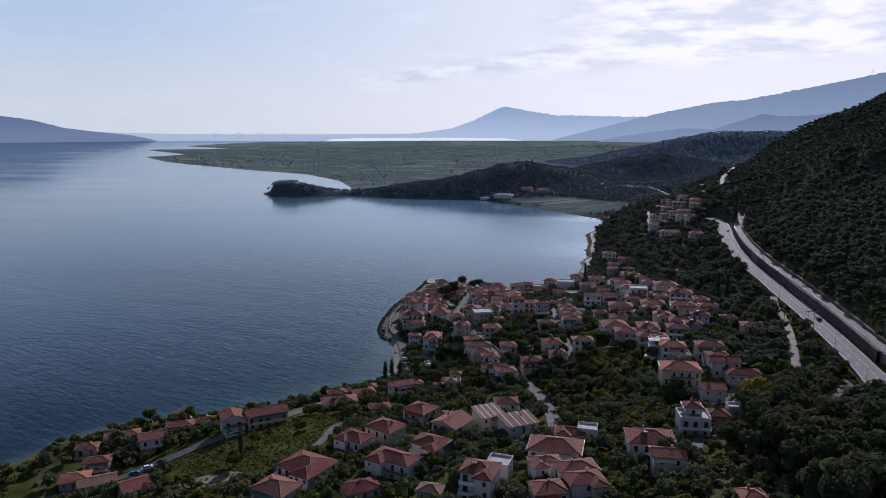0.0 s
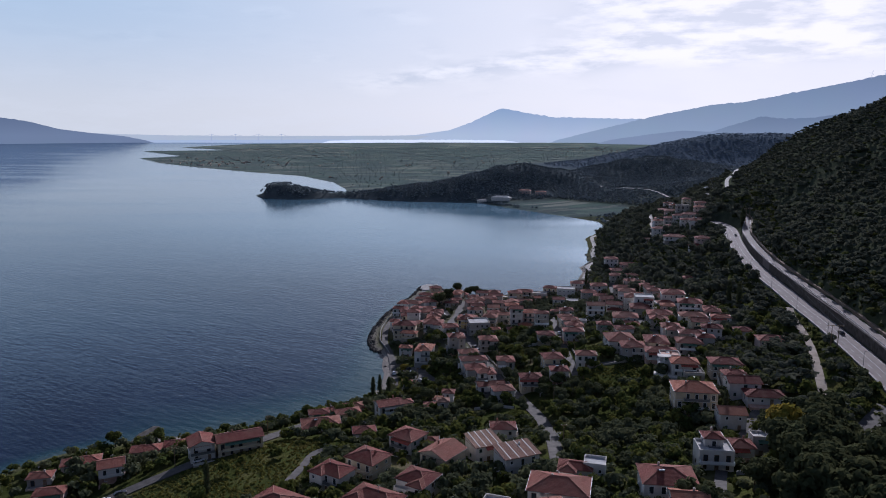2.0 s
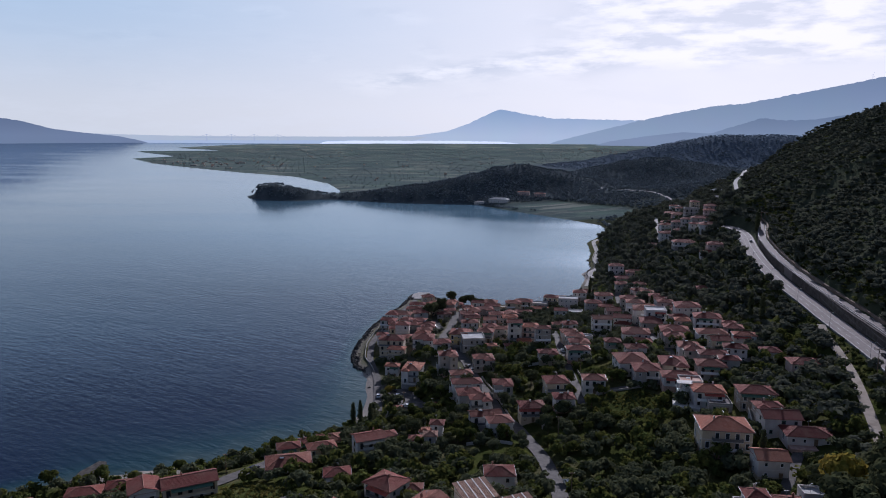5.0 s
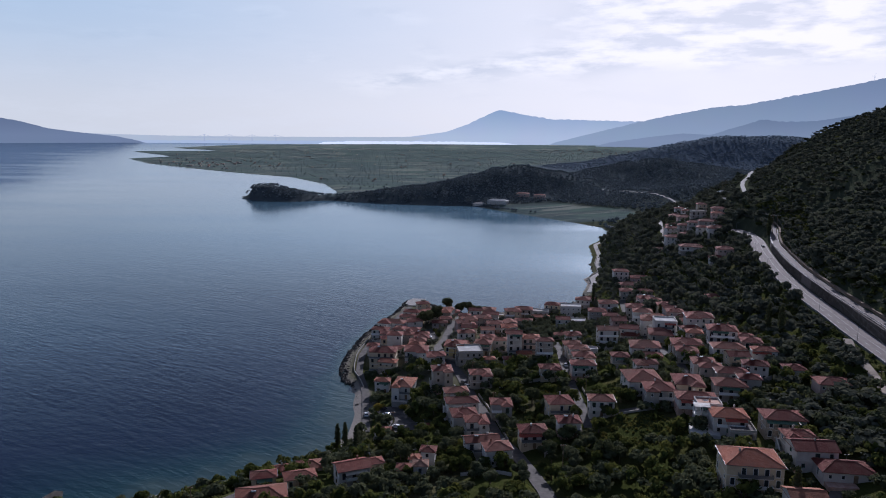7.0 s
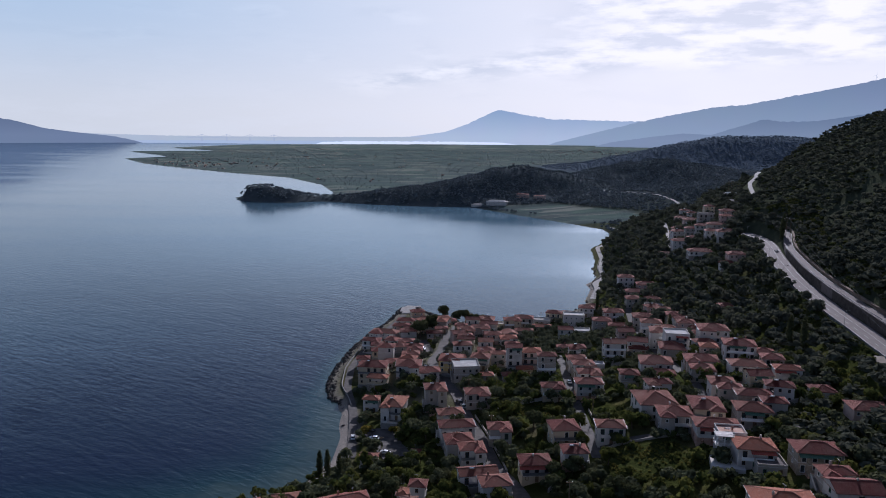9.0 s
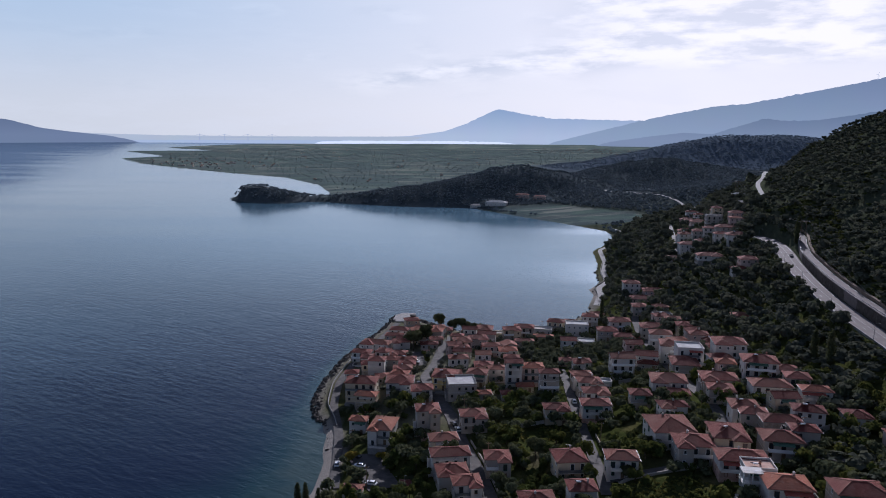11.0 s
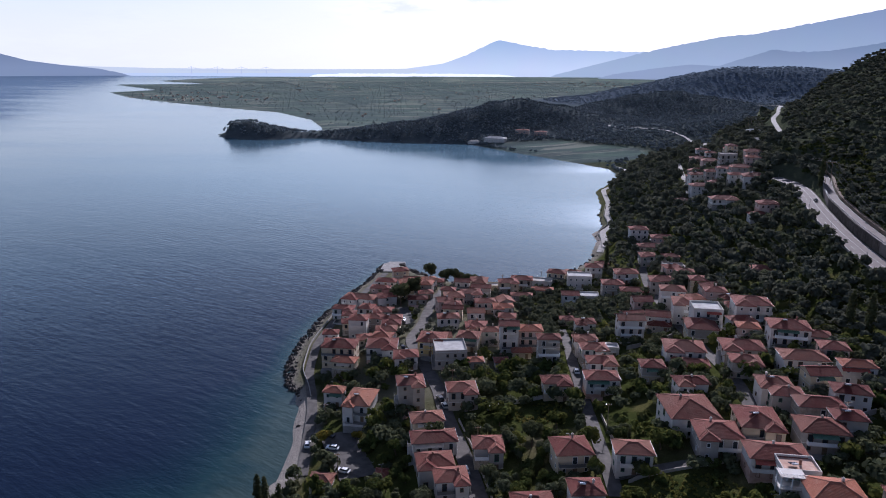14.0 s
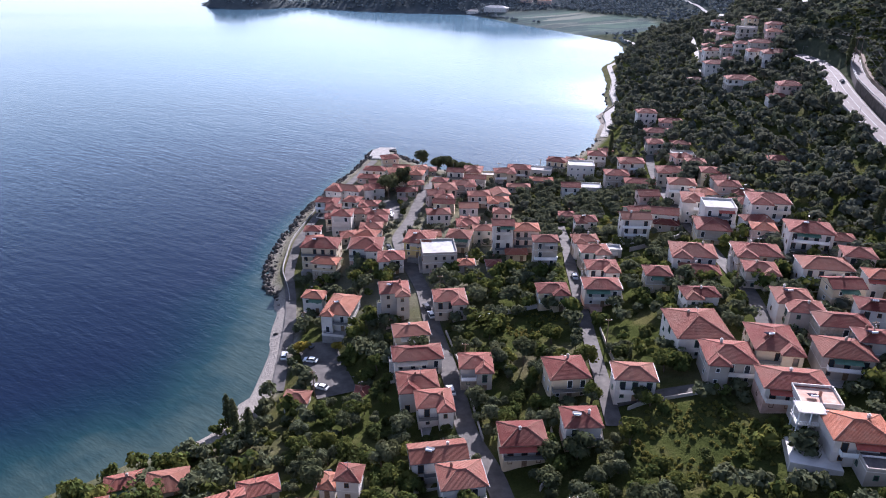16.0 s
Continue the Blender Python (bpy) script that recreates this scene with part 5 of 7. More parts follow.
house(233.5, 764.0, 9.0, 7.0, 2, -10, "hip", 0, "white", "-")
house(241.0, 744.0, 10.0, 8.0, 2, -14, "hip", 1, "cream", "-")
house(229.5, 713.0, 8.0, 8.0, 4, -10, "hip", 0, "cream", "b")
house(233.0, 683.0, 11.0, 8.0, 2, -12, "hip", 0, "pink", "-")
house(199.0, 694.5, 11.0, 7.5, 2, -6, "hip", 0, "white", "-")
house(226.5, 667.0, 9.5, 7.5, 2, -12, "hip", 2, "pink", "-")
house(203.0, 714.0, 9.0, 7.0, 1, -8, "hip", 1, "grey", "-")
house(240.0, 803.0, 10.0, 7.5, 2, -10, "hip", 0, "white", "-")
house(197.1, 572.3, 10.9, 8.7, 2, -10, "hip", 0, "pink", "-")
house(190.7, 566.7, 10.7, 8.6, 1, -10, "hip", 1, "white", "-")
# --- south shore, first seconds
house(-23.6, 308.0, 10.3, 7.2, 2, 24, "gable", 0, "white", "-")
house(-18.4, 317.8, 7.9, 4.7, 1, 20, "hip", 0, "cream", "-")
house(-40.6, 324.0, 8.2, 6.6, 1, 15, "hip", 1, "grey", "-")
house(-41.3, 310.5, 9.8, 5.9, 1, 20, "hip", 0, "cream", "-")
house(-52.2, 327.3, 7.6, 4.6, 1, 20, "hip", 0, "pink", "-")
house(-54.2, 313.9, 8.0, 5.6, 1, 15, "hip", 1, "cream", "-")
house(-49.4, 293.1, 14.8, 10.4, 1, 15, "hip", 1, "grey", "s")
house(-6.3, 309.6, 4.8, 4.5, 1, 0, "hip", 0, "white", "-")
house(-0.9, 303.9, 4.3, 4.5, 2, 0, "hip", 3, "grey", "-")
house(-137.6, 276.5, 13.3, 6.7, 1, 22, "hip", 0, "white", "-")
house(-122.0, 268.1, 8.6, 7.8, 2, 25, "gable", 0, "white", "-")
house(-117.7, 287.5, 10.7, 6.4, 1, 15, "hip", 0, "cream", "-")
house(-107.7, 292.6, 8.6, 6.0, 1, 15, "hip", 1, "pink", "-")
house(-76.0, 272.5, 16.0, 8.0, 2, 26, "gable", 0, "cream", "b")
house(-88.5, 268.0, 8.5, 9.0, 2, 26, "gable", 0, "white", "-")
house(-146.3, 264.7, 7.8, 5.5, 1, 15, "hip", 0, "grey", "-")
house(-136.4, 253.1, 9.5, 5.7, 1, 15, "hip", 0, "pink", "-")
house(-137.7, 239.2, 9.6, 7.7, 1, 20, "hip", 2, "grey", "-")
house(-108.5, 224.0, 9.0, 9.0, 1, 38, "gable", 0, "white", "-")
house(-128.5, 237.0, 12.5, 7.5, 1, 26, "gable", 3, "stone", "-")
house(-46.0, 209.0, 14.5, 12.0, 2, -30, "hip", 1, "white", "b")
house(-52.0, 194.0, 11.5, 9.2, 2, -28, "hip", 1, "white", "b")
house(-30.3, 278.7, 8.1, 6.5, 1, 10, "hip", 0, "stone", "-")
house(-12.5, 259.0, 9.8, 9.0, 2, -36, "hip", 0, "white", "b")
house(-0.2, 238.5, 10.0, 11.0, 2, -36, "gable", 0, "cream", "b")
house(-33.5, 229.5, 10.5, 7.5, 2, -32, "hip", 1, "white", "b")
house(-24.0, 238.5, 11.0, 9.4, 2, -34, "hip", 1, "cream", "-")
house(-7.0, 217.0, 9.8, 8.4, 2, -30, "hip", 1, "white", "b")
house(-18.0, 206.0, 14.0, 7.6, 2, -30, "hip", 1, "white", "-")
house(-27.0, 193.0, 10.0, 7.0, 1, 28, "hip", 1, "white", "c")
house(20.7, 262.1, 8.4, 6.7, 2, 0, "hip", 1, "white", "-")
house(13.0, 246.0, 9.0, 8.5, 2, 24, "lean", 3, "white", "-")
house(22.5, 231.5, 11.5, 8.0, 2, 24, "lean", 3, "white", "-")
house(7.5, 181.0, 9.0, 8.0, 3, -18, "hip", 1, "white", "-")
house(13.5, 191.5, 6.5, 6.5, 2, -18, "flat", 2, "white", "-")
house(-6.2, 185.1, 6.3, 5.1, 1, -15, "hip", 3, "grey", "-")
house(-5.1, 260.5, 5.7, 4.6, 1, 0, "hip", 1, "cream", "-")
house(30.8, 199.8, 15.2, 10.7, 2, -14, "hip", 0, "white", "c")
house(37.3, 212.5, 8.7, 5.2, 2, -14, "hip", 1, "white", "-")
house(42.8, 213.1, 6.0, 5.4, 2, -14, "flat", 2, "white", "-")
house(33.5, 180.4, 11.0, 7.7, 2, 12, "hip", 1, "white", "c")
house(24.6, 169.0, 8.8, 7.0, 2, 10, "hip", 1, "pink", "-")
house(58.2, 197.7, 13.2, 10.6, 2, -6, "hip", 0, "white", "bc")
house(88.1, 225.4, 7.0, 6.3, 2, -6, "hip", 1, "white", "-")
house(78.3, 219.9, 9.6, 7.9, 2, -6, "flat", 2, "white", "b")
house(78.6, 222.4, 5.2, 5.0, 3, -6, "hip", 1, "white", "b")
house(95.4, 229.3, 4.9, 4.5, 2, -6, "flat", 2, "white", "-")
house(97.8, 257.0, 8.5, 7.7, 2, -6, "gable", 2, "white", "-")
house(91.3, 275.3, 14.7, 11.7, 3, -8, "hip", 2, "cream", "b")
house(111.6, 281.9, 11.3, 7.9, 2, -4, "gable", 0, "white", "-")
house(111.9, 291.1, 8.2, 4.9, 2, -4, "hip", 0, "grey", "-")
house(116.2, 273.1, 13.3, 8.0, 1, -8, "hip", 1, "white", "-")
house(114.1, 305.3, 12.0, 8.4, 2, -8, "hip", 0, "stone", "b")
house(145.3, 333.8, 11.6, 8.1, 1, -8, "hip", 0, "pink", "-")
house(70.6, 156.4, 5.7, 5.1, 1, 0, "hip", 2, "cream", "-")

# --- infill: small houses packed between the others
def fits(x, y, w, d, rad, gap):
    pts = [(x + u * math.cos(rad) - v * math.sin(rad), y + u * math.sin(rad) + v * math.cos(rad)) for u in (-w / 2, 0, w / 2) for v in (-d / 2, 0, d / 2)]
    px, py = np.array(pts).T
    if inland(px, py).min() < 7:
        return False
    for half, q in LINES.values():
        if to_line(px, py, q)[0].min() < half + 0.6:
            return False
    for hx, hy, a, b, r_ in FOOTPRINTS:
        if math.hypot(x - hx, y - hy) > 25:
            continue
        u, v = (px - hx) * math.cos(r_) + (py - hy) * math.sin(r_), -(px - hx) * math.sin(r_) + (py - hy) * math.cos(r_)
        if ((np.abs(u) < a - 0.7 + gap) & (np.abs(v) < b - 0.7 + gap)).any():
            return False
        u, v = (hx - x) * math.cos(rad) + (hy - y) * math.sin(rad), -(hx - x) * math.sin(rad) + (hy - y) * math.cos(rad)
        if abs(u) < w / 2 + 1.5 and abs(v) < d / 2 + 1.5:
            return False
    return True


infill, tries = random.Random(31), 0
BLOCKS = [(-38, 45, 432, 572, 38), (96, 135, 425, 520, 8), (104, 142, 350, 430, 8), (20, 60, 165, 235, 3)]
for bx0, bx1, by0, by1, many in BLOCKS:
    placed = tries = 0
    while placed < many and tries < 500:
        tries += 1
        hx, hy = infill.uniform(bx0, bx1), infill.uniform(by0, by1)
        hw, hd, turn = infill.uniform(6, 9.5), infill.uniform(5, 7.5), infill.choice((-12, -8, 0, 8, 12)) + infill.uniform(-4, 4)
        if fits(hx, hy, hw, hd, radians(turn), 0.3):
            house(hx, hy, hw, hd, infill.choice((1, 2, 2, 2)), turn, infill.choice(("hip", "hip", "hip", "gable")), infill.choice((0, 0, 1, 1, 2)), infill.choice(("white", "white", "cream", "grey", "pink")), "q")
            placed += 1


# ---- trees ----
def fast_mesh(name, verts, tris, mat):
    """A mesh straight from arrays."""
    me = bpy.data.meshes.new(name)
    n, m, k = len(verts), len(tris), tris.shape[1]
    me.vertices.add(n)
    me.vertices.foreach_set("co", np.ascontiguousarray(verts, np.float32).ravel())
    me.loops.add(m * k)
    me.loops.foreach_set("vertex_index", np.ascontiguousarray(tris, np.int32).ravel())
    me.polygons.add(m)
    me.polygons.foreach_set("loop_start", np.arange(0, m * k, k, dtype=np.int32))
    me.update(calc_edges=True)
    me.polygons.foreach_set("use_smooth", np.ones(m, bool))
    me.validate()
    me.materials.append(mat)
    return me


def leaf_cloud(rng, blobs, count, size, flat=0.7):
    """Leaf sprays on the shells of several blobs (x, y, z, r, height ratio)."""
    b = np.array(blobs, float)
    pick = rng.choice(len(b), count, p=b[:, 3] ** 2 / (b[:, 3] ** 2).sum())
    d = rng.normal(size=(count, 3))
    d /= np.linalg.norm(d, axis=1)[:, None]
    d[:, 2] = np.where(d[:, 2] < -0.35, -d[:, 2], d[:, 2])
    r = b[pick, 3] * rng.uniform(0.84, 1.12, count)
    c = b[pick, :3] + d * r[:, None] * np.stack([np.ones(count), np.ones(count), b[pick, 4]], -1)
    nrm = d + rng.normal(size=(count, 3)) * 0.35
    nrm /= np.linalg.norm(nrm, axis=1)[:, None]
    a = np.cross(nrm, rng.normal(size=(count, 3)))
    a /= np.linalg.norm(a, axis=1)[:, None]
    e = np.cross(nrm, a)
    s = size * rng.uniform(0.6, 1.3, count)[:, None]
    v = np.stack([c - a * s, c - e * s * flat, c + a * s, c + e * s * flat], 1).reshape(-1, 3)
    return v, np.arange(count * 4).reshape(-1, 4)


def core(rng, blobs, shrink=0.78):
    """Lumpy solid hearts of the blobs, as quads."""
    vs, fs, n = [], [], 0
    for x, y, z, r, k in blobs:
        a, p = np.meshgrid(np.linspace(0, 2 * np.pi, 6)[:-1], np.linspace(-1.3, 1.45, 3))
        rr = r * shrink * rng.uniform(0.8, 1.1, a.shape)
        v = np.stack([x + rr * np.cos(a) * np.cos(p), y + rr * np.sin(a) * np.cos(p), z + rr * np.sin(p) * k], -1).reshape(-1, 3)
        i = np.arange(15).reshape(3, 5)
        f = np.stack([i[:-1], np.roll(i, -1, 1)[:-1], np.roll(i, -1, 1)[1:], i[1:]], -1).reshape(-1, 4)
        vs.append(v), fs.append(f + n)
        n += 15
    return np.concatenate(vs), np.concatenate(fs)


def crown_shape(rng, kind, leaves):
    if kind == "cypress":
        blobs = [(rng.uniform(-0.12, 0.12), rng.uniform(-0.12, 0.12), 0.8 + k * 1.0, 0.95 * math.sin(math.pi * (0.16 + 0.8 * (k + 0.6) / 10.4)) ** 0.7 + 0.08, 1.25) for k in range(10)]
        size = 0.34
    elif kind == "pine":
        blobs = [(rng.uniform(-1.6, 1.6), rng.uniform(-1.6, 1.6), rng.uniform(4.0, 6.6), rng.uniform(1.2, 1.9), 0.75) for _ in range(9)]
        size = 0.55
    elif kind == "bush":
        blobs = [(rng.uniform(-0.9, 0.9), rng.uniform(-0.9, 0.9), rng.uniform(0.5, 1.2), rng.uniform(0.6, 1.1), 0.8) for _ in range(5)]
        size = 0.35
    else:
        blobs = [(rng.uniform(-1.5, 1.5), rng.uniform(-1.5, 1.5), rng.uniform(2.0, 3.9), rng.uniform(0.9, 1.5), 0.85) for _ in range(8)]
        size = 0.42
    grow = 0.8 if leaves > 200 else min(2.0, (260 / leaves) ** 0.42)
    v, f = leaf_cloud(rng, blobs, leaves, size * grow)
    cv, cf = core(rng, blobs if leaves > 200 else blobs[::2] if leaves > 60 else blobs[::3], 0.84 if leaves > 200 else 0.95 if leaves > 20 else 1.15)
    return np.concatenate([v, cv]), np.concatenate([f, cf + len(v)])


def trunk_mesh(rng, height_, r, limbs):
    """A tapered, slightly bent trunk with limbs."""
    v, f = [], []

    def tube(p, q, r0, r1, sides=6):
        i = len(v)
        d = (q - p).normalized()
        s = d.orthogonal().normalized()
        t = d.cross(s)
        for c, rr in ((p, r0), ((p + q) / 2 + Vector((rng.uniform(-0.1, 0.1), rng.uniform(-0.1, 0.1), 0)), (r0 + r1) / 2), (q, r1)):
            v.extend(tuple(c + (s * math.cos(6.2832 * k / sides) + t * math.sin(6.2832 * k / sides)) * rr) for k in range(sides))
        for ring in range(2):
            for k in range(sides):
                f.append([i + ring * sides + k, i + ring * sides + (k + 1) % sides, i + (ring + 1) * sides + (k + 1) % sides, i + (ring + 1) * sides + k])

    top = Vector((rng.uniform(-0.3, 0.3), rng.uniform(-0.3, 0.3), height_))
    tube(Vector((0, 0, -0.8)), top, r, r * 0.6)
    for k in range(limbs):
        a = 6.2832 * k / limbs + rng.uniform(-0.4, 0.4)
        tube(top * rng.uniform(0.75, 0.98), top + Vector((math.cos(a) * 1.2, math.sin(a) * 1.2, rng.uniform(0.9, 1.7))), r * 0.45, r * 0.15, 5)
    return raw_mesh("trunk", v, f, BARK)


tree_rng = np.random.RandomState(11)
LEAVES = {"olive": OLIVE, "broad": BROAD, "pine": PINE, "cypress": PINE, "bush": SCRUB, "bloom": BLOSSOM, "oak": PINE}
NAMES = {"olive": ("olive_tree", "round grey-green olive tree on a grassy slope"), "broad": ("garden_tree", "leafy green garden tree among the houses"), "pine": ("pine_tree", "dark green pine tree with a broad crown"),
         "cypress": ("cypress_tree", "tall narrow dark green cypress tree"), "bush": ("garden_shrub", "low dense green shrub beside a wall"), "bloom": ("flowering_tree", "bushy tree in yellow spring blossom"), "oak": ("evergreen_tree", "dark round evergreen tree on the quay")}
MODELS = {}
for kind in LEAVES:
    shape = "olive" if kind in ("broad", "bloom", "oak") else kind
    MODELS[kind] = []
    for _ in range(3):
        v, f = crown_shape(tree_rng, shape, {"cypress": 700, "bush": 260}.get(shape, 700))
        tall = {"pine": 4.2, "bush": 0.4, "cypress": 0.8}.get(shape, 2.0)
        MODELS[kind].append((fast_mesh("crown", v, f, LEAVES[kind]), trunk_mesh(random.Random(len(MODELS)), tall, 0.24 if shape != "bush" else 0.08, 4 if shape in ("olive", "pine") else 2)))
LIGHT_MODELS = {k: [crown_shape(tree_rng, "olive" if k in ("broad", "bloom") else k, n) for _ in range(5)] for k, n in (("olive", 110), ("broad", 110), ("pine", 110), ("bush", 62))}
MID_MODELS = {k: [crown_shape(tree_rng, "olive" if k == "broad" else k, n) for _ in range(6)] for k, n in (("olive", 64), ("broad", 64), ("pine", 64))}
THIN_MODELS = {k: [crown_shape(tree_rng, k, n) for _ in range(6)] for k, n in (("olive", 40), ("pine", 40), ("bush", 28))}
SPARSE_MODELS = {k: [crown_shape(tree_rng, k, n) for _ in range(6)] for k, n in (("olive", 16), ("pine", 16), ("bush", 14))}
FAR_MODELS = [crown_shape(tree_rng, "olive", 7) for _ in range(4)]


def plant(kind, x, y, size, turn=None, drop=0.1):
    crown, trunk = MODELS[kind][dice.randrange(3)]
    name, label = NAMES[kind]
    base = new(name)
    base.location, base.scale = (x, y, ground_at(x, y) - drop), (size, size, size * dice.uniform(0.88, 1.12))
    base.rotation_euler = (0, 0, dice.uniform(0, 6.28) if turn is None else turn)
    tagged(base, label, "shrub" if kind == "bush" else "tree", "village trees")
    for nm, me in (("trunk", trunk), ("crown", crown)):
        ob = new(nm, me)
        ob.parent = base
    return base


def clear_of(x, y, gap_road, gap_house):
    """True where a plant stands clear of roads, houses and the shore."""
    d = inland(x, y)
    ok = (d > 5) & ((d > 17) | (y < 440) | (y > 640))
    for nm_, (half, q) in LINES.items():
        half = half + 4 if nm_ == 'highway' and gap_road > 1.1 else half + 3 if nm_ in ("hill_road", "north_road") else half + 3.5 if nm_ == "west_road" else half
        near = (x > q[:, 0].min() - 9) & (x < q[:, 0].max() + 9) & (y > q[:, 1].min() - 9) & (y < q[:, 1].max() + 9)
        if near.any():
            d, _ = to_line(x[near], y[near], q)
            ok[near] &= d > half + gap_road
            if nm_ == "highway":  # nothing grows between the two carriageways
                ok[near] &= (d > 13) | (x[near] < np.interp(y[near], q[:, 1], q[:, 0]))
    for hx, hy, a, b, rad in FOOTPRINTS:
        u, v = (x - hx) * math.cos(rad) + (y - hy) * math.sin(rad), -(x - hx) * math.sin(rad) + (y - hy) * math.cos(rad)
        ok &= (np.abs(u) > a + gap_house) | (np.abs(v) > b + gap_house)
    return ok


def scatter(seed, x0, x1, y0, y1, step):
    r = np.random.RandomState(seed)
    x, y = (v.ravel() for v in np.meshgrid(np.arange(x0, x1, step), np.arange(y0, y1, step)))
    return x + r.uniform(-0.48, 0.48, x.shape) * step, y + r.uniform(-0.48, 0.48, y.shape) * step, r


MEADOWS = [(-170, 240, 34, 26), (-58, 268, 14, 12), (-72, 245, 32, 26), (-90, 222, 24, 18), (74, 320, 15, 13), (47, 378, 10, 7), (134, 368, 9, 8), (86, 460, 8, 8), (8, 240, 8, 6)]


def meadow(x, y):
    m = np.zeros(x.shape)
    for cx, cy, a, b in MEADOWS:
        m = np.maximum(m, 1 - smooth(0.7, 1.15, np.hypot((x - cx) / a, (y - cy) / b)))
    return m


def grove(name, label, x, y, sizes, rng, models, mat, draw=False, wide=1.0, tall=1.0):
    """Many plants of one kind joined into one mesh."""
    vs, fs, n = [], [], 0
    z = height(x, y)
    for k in range(len(x)):
        v, f = models[rng.randint(len(models))]
        a, s = rng.uniform(0, 6.28), sizes[k]
        c, d = math.cos(a) * s * wide, math.sin(a) * s * wide
        p = np.stack([v[:, 0] * c - v[:, 1] * d + x[k], v[:, 0] * d + v[:, 1] * c + y[k], v[:, 2] * s * tall * rng.uniform(0.8, 1.15) + z[k] - 0.45 * s], -1)
        vs.append(p), fs.append(f + n)
        n += len(v)
    v = np.concatenate(vs)
    return tagged(new(name, fast_mesh(name, drawn_in(v) if draw else v, np.concatenate(fs), mat)), label, "trees", kind="stuff")


# Village trees that can be told apart, in the stretch nearest to the flight.
x, y, r = scatter(1, -205, 152, 130, 430, 4.1)
mead = meadow(x, y)
keep = clear_of(x, y, 1.0, 0.3) & (r.uniform(size=x.shape) < np.where(mead > 0.4, np.where(x < -135, 0.3, np.where(x < 0, 0.04, 0.09)), 0.92)) & (wave(x, y, 42, 13) + r.uniform(-0.5, 0.5, x.shape) > -0.75)
x, y = x[keep], y[keep]
order = np.argsort(np.hypot(x - 30, y - 330))
for k in order[:210]:
    kind = dice.choices(("olive", "broad", "bush", "pine"), (5, 4, 3, 1))[0]
    plant(kind, x[k], y[k], {"olive": 0.75, "broad": 0.8, "bush": 1.0, "pine": 0.7}[kind] * dice.uniform(0.75, 1.5))
rest = order[210:]
pick = r.uniform(size=len(rest))
for kind, lo, hi, mat, label in (("olive", 0, 0.5, OLIVE, "olive groves on the slopes round the village"), ("broad", 0.5, 0.8, BROAD, "green garden trees round the village"), ("bush", 0.8, 1, SCRUB, "low shrubs on the village slopes")):
    s = rest[(pick >= lo) & (pick < hi)]
    if len(s):
        grove(kind + "_grove", label, x[s], y[s], r.uniform(0.65, 1.3, len(s)), r, LIGHT_MODELS[kind], mat)
x, y, r = scatter(2, -60, 330, 430, 1010, 4.8)
keep = clear_of(x, y, 0.8, 0.2) & (wave(x, y, 60, 14) + r.uniform(-0.5, 0.5, x.shape) > np.where((x < 120) & (y < 620), -0.6, -0.9)) & (x < 195 + 0.22 * (y - 400)) & (meadow(x, y) < 0.6)
x, y = x[keep], y[keep]
pick = r.uniform(size=len(x))
for kind, lo, hi, mat, label in (("olive", 0, 0.4, HAZED_SLOPE_OLIVE, "olive trees between the far houses"), ("broad", 0.4, 0.78, HAZED_SLOPE_BROAD, "green trees between the far houses"), ("pine", 0.78, 1, HAZED_MOUNTAIN_WOOD, "dark pines on the wooded slope")):
    s = (pick >= lo) & (pick < hi)
    grove(kind + "_wood", label, x[s], y[s], r.uniform(0.65, 1.25, s.sum()) * np.where((x[s] < 120) & (y[s] < 620), 0.62, 1.0), r, MID_MODELS[kind], mat)
x, y, r = scatter(15, 55, 112, 440, 530, 4.6)
keep = clear_of(x, y, 0.8, 0.3) & (meadow(x, y) < 0.6) & (r.uniform(size=x.shape) < 0.85)
grove("garden_wood", "dense dark garden trees between the lanes", x[keep], y[keep], r.uniform(0.75, 1.25, keep.sum()), r, LIGHT_MODELS["olive"], HAZED_SLOPE_BROAD)
x, y, r = scatter(16, 40, 112, 528, 585, 4.4)
keep = clear_of(x, y, 0.8, 0.3) & (r.uniform(size=x.shape) < 0.6)
grove("waterfront_shrub", "low green shrubs behind the waterfront houses", x[keep], y[keep], r.uniform(0.5, 0.9, keep.sum()), r, LIGHT_MODELS["bush"], HAZED_SLOPE_BROAD)
# The wooded mountainside above and below the highway.
x, y, r = scatter(3, 100, 560, 120, 1150, 4.7)
east = 150 + 0.12 * (y - 250) + 12
keep = (x > np.where(y < 430, 120, 1e9)) | (x > 190 + 0.22 * (y - 400))
keep &= (x < 0.74 * y + 30) & clear_of(x, y, 1.2, 0.5) & (wave(x, y, 75, 15) + r.uniform(-0.6, 0.6, x.shape) > -0.9)
x, y = x[keep], y[keep]
pick = r.uniform(size=len(x))
near = np.hypot(x - 100, y - 330) < 330
for kind, lo, hi, mat in (("pine", 0, 0.55, HAZED_MOUNTAIN_WOOD), ("bush", 0.55, 0.78, SCRUB), ("olive", 0.78, 1, HAZED_MOUNTAIN_WOOD)):
    s = (pick >= lo) & (pick < hi)
    for models, side, word in ((THIN_MODELS, near, "lower"), (SPARSE_MODELS, ~near, "upper")):
        q = s & side
        grove(f"{word}_mountain_{kind}", f"dense dark scrub and pines on the {word} mountainside", x[q], y[q], r.uniform(0.5, 0.95, q.sum()) * (1.6 if kind == "bush" else 1.0), r, models[kind], mat, False, 1.25, 0.85)
